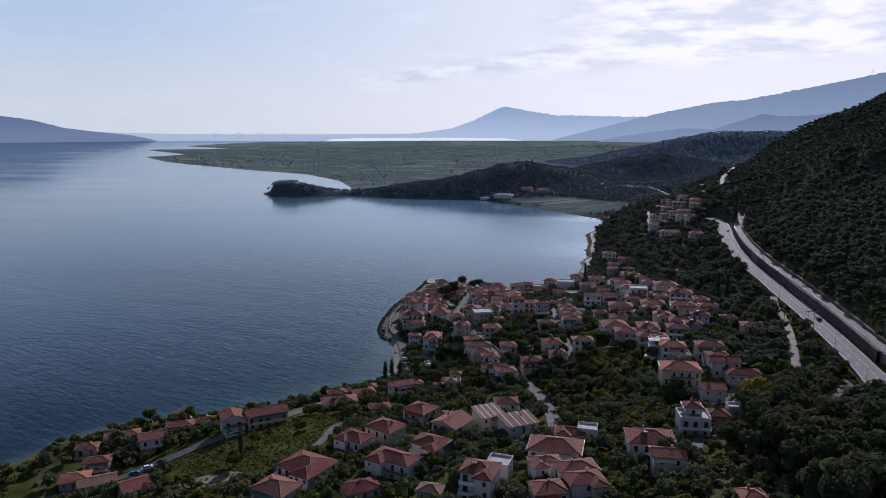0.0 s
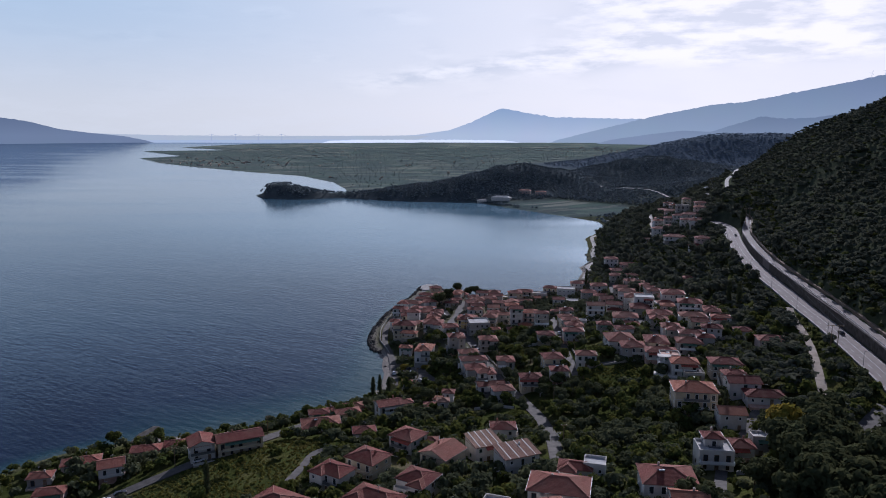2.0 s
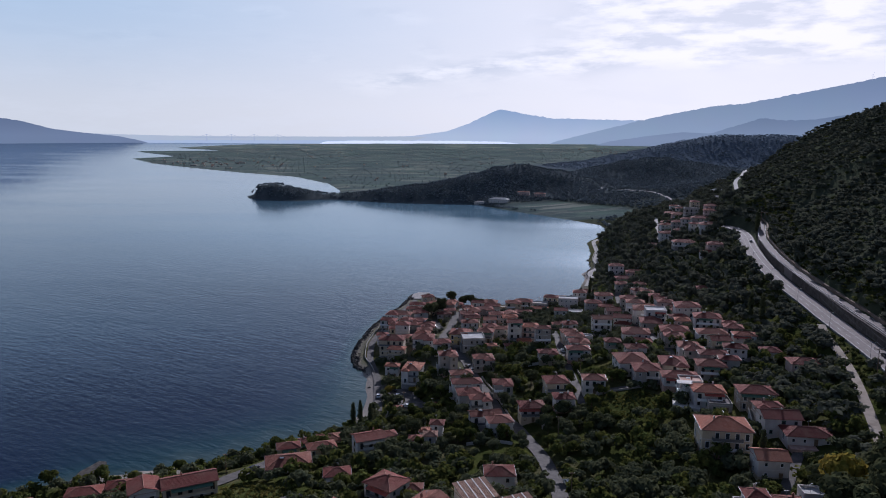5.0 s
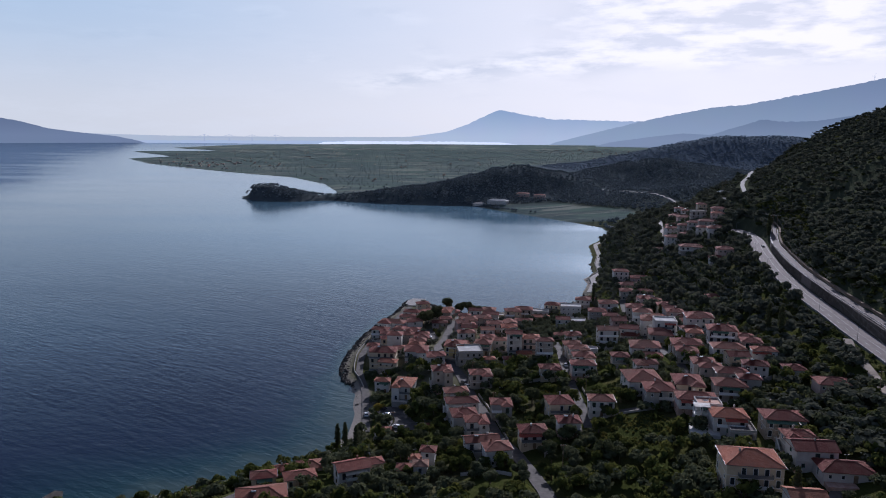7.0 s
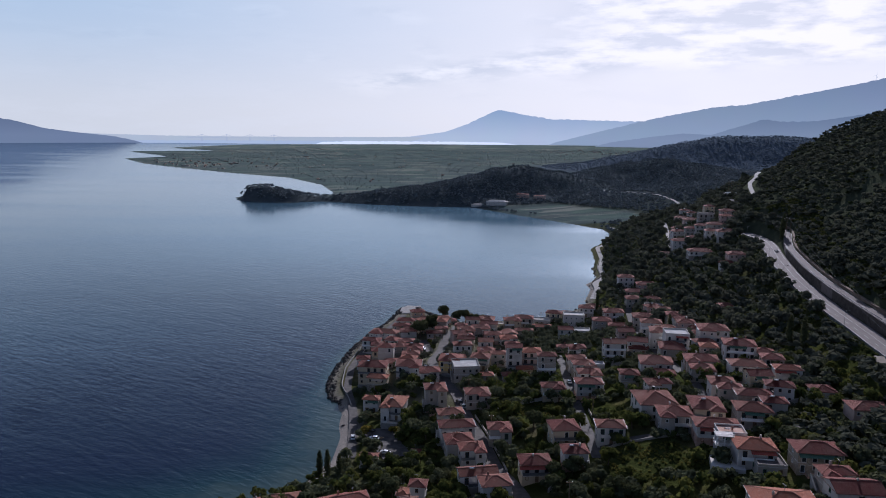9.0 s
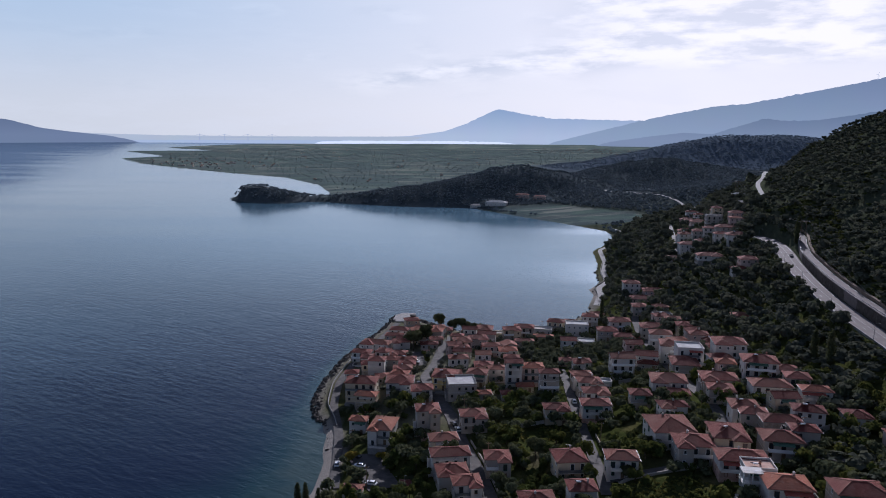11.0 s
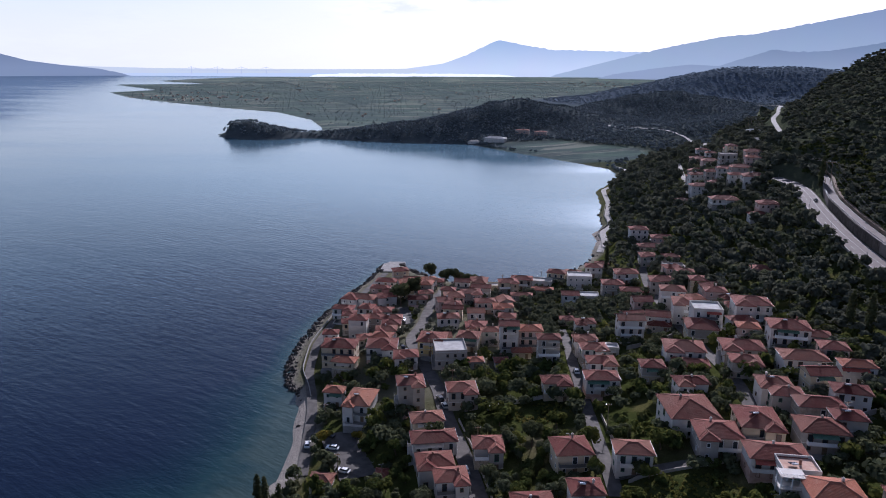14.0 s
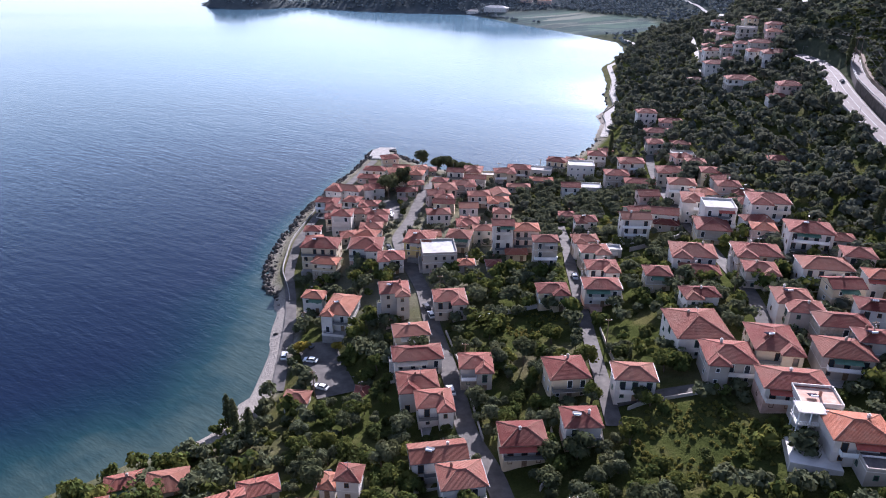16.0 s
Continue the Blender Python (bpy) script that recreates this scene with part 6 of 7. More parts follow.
# Wooded hills across the bay, and hedges of the plain.
x, y, r = scatter(4, -420, 900, 960, 1900, 5.8)
h = natural(x, y)
keep = ((h > 6) & (y > 1150) | (h <= 6) & (y < 1420) & (wave(x, y, 90, 19) > -0.25)) & (inland(x, y) > 4) & (x > np.where(y < 1150, 195, -1e3)) & clear_of(x, y, 2, 0) & (wave(x, y, 120, 16) + r.uniform(-0.5, 0.5, x.shape) > -0.75)
keep &= ~((x > 70) & (x < 300) & (y > 1085) & (y < 1290) & (h < 11) & (inland(x, y) > 14 + 5 * wave(x, y, 40, 71)))
grove("hill_woods", "woods tinted with haze covering the low hills across the bay", x[keep], y[keep], r.uniform(0.7, 1.25, keep.sum()), r, FAR_MODELS, HAZED_FAR_WOOD, False, 1.05, 0.9)
x, y, r = scatter(5, 300, 2100, 1950, 3000, 13.0)
h = natural(x, y)
keep = h > 12
grove("far_woods", "woods tinted with haze on the far hills", x[keep], y[keep], r.uniform(0.8, 1.3, keep.sum()), r, FAR_MODELS, HAZED_HILL_WOOD, True, 1.6, 0.8)
x, y, r = scatter(6, -1500, 1700, 1500, 5600, 17.0)
h = natural(x, y)
hedge = (np.abs(np.sin((x * 0.94 + y * 0.34) / 140 * 3.14 + wave(x, y, 500, 41))) < 0.1) | (wave(x, y, 170, 42) > 0.75)
hedge |= np.abs(np.sin((-x * 0.34 + y * 0.94) / 85 * 3.14 + wave(x, y, 400, 43))) < 0.2
keep = (h < 7) & (inland(x, y) > 14) & ((x > 400) | (y > 1500)) & (hedge | (r.uniform(size=x.shape) < 0.09)) & (r.uniform(size=x.shape) < 0.8)
grove("plain_trees", "scattered trees and hedges between the fields of the plain", x[keep], y[keep], r.uniform(0.5, 1.0, keep.sum()), r, FAR_MODELS, HAZED_PLAIN_WOOD, True)

# Trees leaning over the south shore, and scrub on the highway verges.
x, y, r = scatter(10, -205, -38, 150, 352, 3.4)
d = inland(x, y)
keep = (d > 1.6) & (d < 11) & (r.uniform(size=x.shape) < np.where(x < -122, 0.22, 0.75)) & ((d > 8.5) | (x < -119) | (x > -80))
for _, (half, q) in LINES.items():
    keep &= to_line(x, y, q)[0] > half + 1.0
for hx, hy, a, b, rad in FOOTPRINTS:
    keep &= np.hypot(x - hx, y - hy) > max(a, b) + 0.6
grove("shore_wood", "dark green trees along the water's edge", x[keep], y[keep], r.uniform(0.55, 1.0, keep.sum()), r, LIGHT_MODELS["broad"], BROAD)
x, y, r = scatter(11, 120, 260, 180, 660, 2.6)
dh = to_line(x, y, hq)[0]
keep = (dh > 6.8) & (dh < 16) & (to_line(x, y, uq)[0] > 4.6) & (x < np.interp(y, hq[:, 1], hq[:, 0]) + 2) & clear_of(x, y, 0.6, 0.3) & (r.uniform(size=x.shape) < 0.8)
keep |= (dh > 6.8) & (dh < 13.5) & (to_line(x, y, uq)[0] > 4.6) & (x < np.interp(y, hq[:, 1], hq[:, 0]) + 2) & (to_line(x, y, LINES["dirt_track"][1])[0] > 2.6) & (r.uniform(size=x.shape) < 0.75)
grove("verge_scrub", "low dark scrub on the banks beside the highway", x[keep], y[keep], r.uniform(0.5, 1.05, keep.sum()), r, THIN_MODELS["bush"], SCRUB)
x, y, r = scatter(14, 150, 290, 250, 660, 2.5)
dh, du = to_line(x, y, hq)[0], to_line(x, y, uq)[0]
keep = (dh > 11.6) & (du > 4.6) & (du < 20) & (x > np.interp(y, uq[:, 1], uq[:, 0])) & (r.uniform(size=x.shape) < 0.8)
grove("bank_scrub", "dark scrub on the slope above the upper road", x[keep], y[keep], r.uniform(0.6, 1.2, keep.sum()), r, THIN_MODELS["bush"], SCRUB)
# Tall dark wood beside the upper lane.
x, y, r = scatter(7, 84, 150, 140, 240, 6.0)
keep = clear_of(x, y, 1.0, 0.6) & (x > 92 + 0.25 * (y - 200)) & (x < 138 - 0.35 * (y - 180)) & (r.uniform(size=x.shape) < 0.85)
for px, py in zip(x[keep], y[keep]):
    plant("pine", px, py, dice.uniform(1.2, 1.9))
# Rough grass and herbs of the open plots.
x, y, r = scatter(8, -125, 160, 190, 470, 1.5)
keep = (meadow(x, y) > 0.3) & clear_of(x, y, 0.3, 0.1) & (wave(x, y, 14, 51) + r.uniform(-0.6, 0.6, x.shape) > -0.45)
TUFTS = [crown_shape(tree_rng, "bush", 26) for _ in range(5)]
grove("rough_grass", "tall yellow-green grass and herbs in open plots", x[keep], y[keep], r.uniform(0.25, 0.5, keep.sum()), r, TUFTS, GRASS)
x, y, r = scatter(9, -125, 160, 190, 470, 3.6)
keep = (meadow(x, y) > 0.4) & clear_of(x, y, 0.8, 0.5) & (r.uniform(size=x.shape) < np.where(x < 0, 0.07, 0.28))
grove("meadow_shrub", "green shrubs scattered over the rough meadow", x[keep], y[keep], r.uniform(0.6, 1.15, keep.sum()), r, LIGHT_MODELS["bush"], BROAD)

# Single trees that stand out.
for cx, cy, s in ((-35, 351, 1.15), (-31, 344, 1.2), (-26.5, 341, 1.1), (-75, 235, 1.0), (98, 262, 1.1), (124, 470, 1.1), (106, 560, 1.2), (158, 402, 1.5), (155, 408, 1.4), (232, 585, 1.5), (236, 592, 1.4), (66, 350, 0.55), (122, 246, 1.3)):
    plant("cypress", cx, cy, s)
for cx, cy, s in ((-6, 512, 1.5), (1, 519, 1.4), (-3, 526, 1.3), (-8, 520, 1.3), (96, 205, 1.3), (105, 215, 1.4), (88, 190, 1.2), (80, 178, 1.3), (112, 225, 1.9), (120, 238, 1.6), (131, 205, 2.0), (96, 216, 1.9), (60, 188, 1.0), (64, 185, 1.1), (80, 196, 1.1), (85, 200, 1.2), (92, 196, 1.8)):
    plant("pine", cx, cy, s)
for cx, cy, s in ((7.5, 571, 1.9), (16, 565, 1.6), (22.5, 561, 1.75), (24, 565, 1.3), (29, 556.5, 1.6), (34.5, 551, 1.7)):
    plant("oak", cx, cy, s)
for cx, cy, s in ((-22, 383, 0.9), (-12, 384, 0.7), (104, 227, 2.6)):
    plant("bloom", cx, cy, s)
for cx, cy, s in ((2.6, 484, 0.5), (2.2, 489, 0.55), (1.4, 494, 0.5), (0.8, 499, 0.6), (-0.2, 504, 0.5)):
    plant("broad", cx, cy, s)

# ---- things on roads, shore and roofs ----
CAR_PAINT = {"white": material("white_car_paint", (0.75, 0.75, 0.74), 0.25, spec=0.6), "dark": material("dark_car_paint", (0.03, 0.03, 0.035), 0.25, spec=0.6), "silver": material("silver_car_paint", (0.45, 0.46, 0.47), 0.3, 0.5),
             "blue": material("blue_car_paint", (0.05, 0.12, 0.4), 0.25, spec=0.6), "red": material("red_car_paint", (0.35, 0.03, 0.025), 0.25, spec=0.6)}
TYRE = material("tyre_rubber", (0.02, 0.02, 0.02), 0.9)
LAMP = material("headlight_glass", (0.7, 0.7, 0.68), 0.1)


def section_mesh(name, profile, half, mat, narrow=0.9):
    """A body drawn from a side outline (y along the car, z up), rounded in at the top."""
    n = len(profile)
    top = max(z for _, z in profile)
    v = []
    for s in (-1, 1):
        v += [(s * half * (narrow if z > top * 0.8 else 1.0), y, z) for y, z in profile]
    f = [list(range(n))[::-1], list(range(n, 2 * n))] + [[k, (k + 1) % n, n + (k + 1) % n, n + k] for k in range(n)]
    me = raw_mesh(name, v, f, mat)
    return me


CAR_ME = {}
for key, mat in CAR_PAINT.items():
    CAR_ME[key] = section_mesh("body", [(-2.05, 0.35), (-2.1, 0.75), (-1.9, 0.92), (-0.95, 0.98), (0.95, 1.0), (1.75, 0.9), (2.08, 0.72), (2.1, 0.35)], 0.86, mat, 0.95)
    CAR_ME[key + "_roof"] = section_mesh("roof_panel", [(-1.25, 1.38), (-1.1, 1.45), (0.2, 1.45), (0.4, 1.38)], 0.66, mat)
CABIN = section_mesh("cabin_glass", [(-1.75, 0.97), (-1.3, 1.385), (0.42, 1.385), (1.1, 0.97)], 0.76, GLASS, 0.86)
WHEEL = cylinder_mesh("wheel", 0.32, 0.2, TYRE, 14)
RIM = cylinder_mesh("rim", 0.19, 0.215, METAL, 10)
HEAD = raw_mesh("headlight", *boxes([(-0.16, -0.03, -0.07, 0.16, 0.05, 0.07)]), LAMP)


def car(x, y, turn, paint, label, z=None):
    base = new("car")
    base.location, base.rotation_euler = (x, y, (ground_at(x, y) + 0.31) if z is None else z), (0, 0, radians(turn))
    tagged(base, label, "car", "cars")
    part("body", CAR_ME[paint], base)
    part("cabin_glass", CABIN, base)
    part("roof_panel", CAR_ME[paint + "_roof"], base)
    for sx in (-0.8, 0.8):
        for sy in (-1.3, 1.3):
            w = part("wheel", WHEEL, base, (sx, sy, 0.32))
            part("rim", RIM, w)
        part("headlight", HEAD, base, (sx * 0.75, 2.06, 0.68))
    return base


for x, y, turn, paint, label in (
        (-18.5, 377.5, 80, "white", "white hatchback parked in the shore car park"), (-13, 363, 70, "white", "white car parked at the car park edge"), (22.3, 350, 12, "white", "white car parked on the village street"),
        (16.5, 389, 14, "silver", "silver car beside the village street"), (15, 394, 20, "dark", "dark car parked by the bend in the street"), (3.5, 430, 20, "dark", "dark car in the square by the church"),
        (1.5, 436, 30, "silver", "silver car in the square by the church"), (-0.5, 441, 25, "dark", "dark car parked in the village square"), (62.5, 408, -3, "white", "white van-like car on the middle lane"),
        (41, 262, 10, "white", "white car beside the row houses"), (-88, 263.5, -55, "white", "white van-like car on the shore road"), (-110, 249, -55, "dark", "dark car parked along the shore road"),
        (-114, 246, -55, "white", "white car parked along the shore road"), (-118, 243.5, -55, "blue", "blue car parked along the shore road"), (-62, 295, -35, "dark", "dark car parked under trees by the road"),
        (111, 442, -3, "white", "white car parked on the upper lane"), (113.5, 480, -8, "silver", "silver car parked on the upper lane"), (116, 503, -8, "white", "white car on the lane between houses"),
        (-3.5, 483, 85, "dark", "dark car parked in the paved square"), (-3.8, 487, 85, "silver", "silver car parked in the paved square"), (-4.6, 491, 85, "dark", "dark hatchback parked in the paved square"),
        (22, 345, 190, "silver", "silver car driving down the street"), (-21, 386, 60, "dark", "dark car in the shade by the car park"), (-27.5, 383, 5, "white", "white car on the promenade")):
    car(x, y, turn, paint, label)
k = int(np.argmin(np.abs(hq[:, 1] - 330)))
car(hq[k, 0] + 1.8, hq[k, 1], -8, "dark", "dark car driving on the highway", hq[k, 2] + 0.09)
k = int(np.argmin(np.abs(hq[:, 1] - 560)))
car(hq[k, 0] + 2.2, hq[k, 1], 165, "dark", "small dark car far along the highway", hq[k, 2] + 0.09)


# Utility poles and street lamps.
def pole(x, y, tall, label, arms=1, wide=1.8, name="utility_pole"):
    base = new(name)
    base.location = (x, y, ground_at(x, y) - 0.3)
    tagged(base, label, "pole", "poles")
    part("pole_shaft", cylinder_mesh("pole_shaft", 0.16, tall, WOOD, 8, "z", 0.1), base)
    for a in range(arms):
        arm = part("crossarm", raw_mesh("crossarm", *boxes([(-wide / 2, -0.08, tall - 0.5 - 0.7 * a, wide / 2, 0.08, tall - 0.34 - 0.7 * a)]), WOOD), base)
        for u in (-0.42, 0.42):
            part("insulator", cylinder_mesh("insulator", 0.06, 0.22, TANK, 8, "z"), arm, (u * wide, 0, tall - 0.34 - 0.7 * a))
    return base


for x, y, tall in ((63, 362, 9), (62.5, 396, 9), (65, 430, 9), (26, 360, 9), (19, 400, 9), (11, 430, 9), (40, 250, 9), (44, 300, 9), (102, 380, 9), (106, 430, 9), (-14, 359, 9), (-24, 398, 8), (-96, 262, 8), (-70, 290, 8), (152, 318, 9), (120, 345, 9), (7, 505, 9), (12, 530, 9), (48, 556, 8), (70, 560, 8)):
    pole(x, y, tall, "brown wooden utility pole with one crossarm")


def twin_pole(x, y, tall):
    """Two posts joined by a long crossarm, as stand beside the highway."""
    base = new("power_pole")
    base.location, base.rotation_euler = (x, y, ground_at(x, y) - 0.3), (0, 0, radians(-10))
    tagged(base, "double wooden power pole with a long crossarm beside the highway", "pole", "poles")
    for u in (-1.3, 1.3):
        part("pole_shaft", cylinder_mesh("pole_shaft", 0.18, tall, WOOD, 8, "z", 0.12), base, (u, 0, 0))
    arm = part("crossarm", raw_mesh("crossarm", *boxes([(-3.2, -0.1, tall - 0.4, 3.2, 0.1, tall - 0.18)]), WOOD), base)
    for u in (-3, 0, 3):
        part("insulator", cylinder_mesh("insulator", 0.09, 0.4, TANK, 8, "z"), arm, (u, 0, tall - 0.18))


twin_pole(158, 306, 11)
twin_pole(236, 585, 13)
twin_pole(322, 905, 14)


def power_line(a, b, sag):
    """Three slack wires from pole to pole, as one thing."""
    line = new("power_line")
    tagged(line, "three slack black power cables strung between double poles", "cable", "power lines")
    (ax, ay, ah), (bx, by, bh) = a, b
    az, bz = ground_at(ax, ay) + ah - 0.1, ground_at(bx, by) + bh - 0.1
    for u in (-3, 0, 3):
        c, t = math.cos(radians(-10)) * u, math.sin(radians(-10)) * u
        v, f, n = [], [], 24
        for k in range(n + 1):
            w = k / n
            p = (ax + (bx - ax) * w + c, ay + (by - ay) * w + t, az + (bz - az) * w - 4 * sag * w * (1 - w))
            v += [(p[0] - 0.035, p[1], p[2]), (p[0] + 0.035, p[1], p[2]), (p[0], p[1], p[2] + 0.06)]
        for k in range(n):
            f += [[3 * k + i, 3 * k + (i + 1) % 3, 3 * k + 3 + (i + 1) % 3, 3 * k + 3 + i] for i in range(3)]
        part("wire", raw_mesh("wire", v, f, DARK_METAL), line)


power_line((158, 306, 11), (236, 585, 13), 7)
power_line((236, 585, 13), (322, 905, 14), 9)


def street_lamp(x, y, z, turn):
    base = new("street_lamp")
    base.location, base.rotation_euler = (x, y, z), (0, 0, turn)
    tagged(base, "slim grey steel street lamp at the highway edge", "street lamp", "highway lamps")
    part("lamp_post", cylinder_mesh("lamp_post", 0.1, 8.0, METAL, 8, "z", 0.06), base)
    part("lamp_arm", raw_mesh("lamp_arm", *boxes([(0, -0.04, 7.85, 1.8, 0.04, 7.95)]), METAL), base)
    part("lamp_head", raw_mesh("lamp_head", *boxes([(1.5, -0.14, 7.72, 2.3, 0.14, 7.86)]), DARK_METAL), base)


_, hn = frame_of(hq)
for k in range(14, len(hq) - 4, 14):
    street_lamp(hq[k, 0] - hn[k, 0] * 5.95, hq[k, 1] - hn[k, 1] * 5.95, hq[k, 2] - 0.5, math.atan2(hn[k, 1], hn[k, 0]))

# Rocks along the shore.
rock_rng = np.random.RandomState(5)
vs, fs, n = [], [], 0
for (ax, ay), (bx, by) in zip(SHORE[18:41], SHORE[19:42]):
    run = math.hypot(bx - ax, by - ay)
    many = 4.0 if (SHORE_TIP[0][1] - 12 < ay < 600 and ax < 0) else 0.5
    for _ in range(int(run * many)):
        t = rock_rng.uniform()
        s = rock_rng.uniform(0.4, 1.25)
        a, p = np.meshgrid(np.linspace(0, 6.283, 7)[:-1], np.linspace(-1.3, 1.4, 4))
        rr = s * rock_rng.uniform(0.65, 1.15, a.shape)
        x0, y0 = ax + (bx - ax) * t + rock_rng.uniform(-2.2, 3.4), ay + (by - ay) * t + rock_rng.uniform(-1.5, 1.5)
        v = np.stack([x0 + rr * np.cos(a) * np.cos(p), y0 + rr * np.sin(a) * np.cos(p), 0.25 + rr * np.sin(p) * 0.8], -1).reshape(-1, 3)
        i = np.arange(24).reshape(4, 6)
        vs.append(v), fs.append(np.stack([i[:-1], np.roll(i, -1, 1)[:-1], np.roll(i, -1, 1)[1:], i[1:]], -1).reshape(-1, 4) + n)
        n += 24
tagged(new("shore_rocks", fast_mesh("shore_rocks", np.concatenate(vs), np.concatenate(fs), STONE)), "dark boulders along the waterline", "rocks", kind="stuff")


# Pier at the tip of the village.
def slab(name, corners, z0, z1, mat, label, category, kind=""):
    n = len(corners)
    v = [(x, y, z0) for x, y in corners] + [(x, y, z1) for x, y in corners]
    f = [list(range(n))[::-1], list(range(n, 2 * n))] + [[k, (k + 1) % n, n + (k + 1) % n, n + k] for k in range(n)]
    return tagged(mesh_object(name, v, f, mat), label, category, kind=kind)


slab("pier", [(-23, 590), (-22, 602), (-18, 606.5), (-9, 606.5), (-9, 603.8), (-15, 601.5), (-15, 590)], -3, 1.3, CONCRETE, "low concrete pier at the village tip", "pier", "structure")
slab("quay", [(20, 559.5), (42, 551), (62, 559.5), (61, 565), (42, 558.5), (21, 566.5)], -2, 1.5, CONCRETE, "pale concrete quay along the small bay", "quay", "structure")


slab("landing", [(-21, 583), (-20, 600), (-18.5, 604.6), (-14.5, 604.6), (-13, 602), (-9.8, 583.5)], -2, 1.9, CONCRETE, "broad pale stone landing at the pier head", "landing")
slab("mole", [(-14, 602.5), (-8.5, 601), (-8.2, 602.4), (-13.5, 604)], -2, 0.9, STONE, "short dark rock mole beside the landing", "mole")


slab("jetty", [(-130, 299), (-122, 301), (-121.5, 309), (-124, 316), (-127, 316.5), (-130, 308)], -2, 0.8, STONE, "small pale concrete jetty beside the pebble beach", "jetty", "structure")
for cx, cy, s in ((-134, 296, 1.35), (-117, 301, 1.25), (-76, 228, 1.1), (-60, 322, 1.3), (-92, 306, 1.1)):
    plant("broad", cx, cy, s)

# Bare earth hollow in the sloping meadow.
hv = [(-81, 221, ground_at(-81, 221) + 0.3)]
for ring in (0.35, 0.68, 1.0):
    for k in range(18):
        x, y = -81 + ring * (12 + 1.5 * math.sin(3 * k)) * math.cos(k * 0.349), 221 + ring * (5 + math.sin(2 * k)) * math.sin(k * 0.349)
        hv.append((x, y, ground_at(x, y) + 0.34 - 0.2 * ring))
hf = [[0, 1 + k, 1 + (k + 1) % 18] for k in range(18)] + [[1 + 18 * q + k, 19 + 18 * q + k, 19 + 18 * q + (k + 1) % 18, 1 + 18 * q + (k + 1) % 18] for q in (0, 1) for k in range(18)]
tagged(mesh_object("ground_clearing", hv, hf, BARE), "bare brown earth clearing in the meadow", "bare earth", kind="structure")


def far_building(name, label, x, y, w, d, h, turn, wall, roof, category):
    """A low building across the bay: wall and shallow roof."""
    base = new(name)
    base.location, base.rotation_euler = (x, y, ground_at(x, y)), (0, 0, radians(turn))
    tagged(base, label, category, "buildings across the bay")
    part("wall", raw_mesh("wall", *boxes([(-w / 2, -d / 2, -2, w / 2, d / 2, h)]), wall), base)
    me, lines, _ = roof_mesh("hip", w, d, h, roof, 0.6)
    part("roof", me, base)
    for k in range(int(w / 4)):
        part("window", WINDOWS[0][0][0], base, (-w / 2 + 2 + 4 * k, -d / 2, 1.0))


far_building("beach_hotel", "long low white hotel by the bay shore", 92, 1296, 34, 14, 5, -24, WALLS["white"], FLAT_ROOFS[2], "hotel")
far_building("beach_hotel", "low white annex of the bay hotel", 60, 1311, 20, 10, 3.5, -18, WALLS["white"], FLAT_ROOFS[3], "hotel")
far_building("holiday_house", "row of pale pink holiday houses on the wooded slope", 138, 1338, 22, 9, 5, -12, WALLS["pink"], ROOFS[0], "house")
far_building("holiday_house", "pale holiday house row under the hill", 166, 1326, 20, 9, 5, -12, WALLS["pink"], ROOFS[0], "house")
far_building("farm_shed", "pale shed in a clearing above the hamlet", 262, 742, 12, 6, 3, -20, WALLS["white"], FLAT_ROOFS[3], "shed")
far_building("farm_shed", "long pale shed in the clearing", 284, 800, 16, 6, 3, -30, WALLS["grey"], FLAT_ROOFS[2], "shed")

# Settlements and glasshouses scattered over the plain, too many and small to tell apart.
hr = np.random.RandomState(77)
px = np.r_[hr.normal(-900, 150, 55), hr.uniform(-1500, 1400, 170), hr.normal(1150, 260, 90)]
py = np.r_[hr.normal(2850, 200, 55), hr.uniform(1750, 6200, 170), hr.normal(5200, 500, 90)]
ok = (inland(px, py) > 25) & (natural(px, py) < 8)
for nm, lab, mat, pick_ in (("plain_walls", "scattered pale houses of the villages on the plain", WALLS["grey"], 0), ("plain_roofs", "scattered red roofs of the villages on the plain", ROOFS[3], 1)):
    hr2 = np.random.RandomState(78)
    vs, fs, n = [], [], 0
    for x, y in zip(px[ok], py[ok]):
        w, d, h, g = hr2.uniform(2.5, 5), hr2.uniform(2.5, 4.5), hr2.uniform(2, 4), hr2.uniform(0, 1)
        if g > 0.93:
            w, h = w * 4, 3.5
        if pick_ == 0:
            v, f = boxes([(x - w, y - d, 0.5, x + w, y + d, 2.5 + h)])
        else:
            if g > 0.8:
                continue
            z = 2.52 + h
            v = [(x - w - 0.6, y - d - 0.6, z), (x + w + 0.6, y - d - 0.6, z), (x + w + 0.6, y + d + 0.6, z), (x - w - 0.6, y + d + 0.6, z), (x - w * 0.5, y, z + 1.4), (x + w * 0.5, y, z + 1.4)]
            f = [[0, 1, 5, 4], [1, 2, 5], [2, 3, 4, 5], [3, 0, 4], [3, 2, 1, 0]]
        vs += v
        fs += [[k + n for k in q] for q in f]
        n += len(v)
    tagged(mesh_object(nm, drawn_in(np.array(vs)), fs, mat), lab, "houses", kind="stuff")

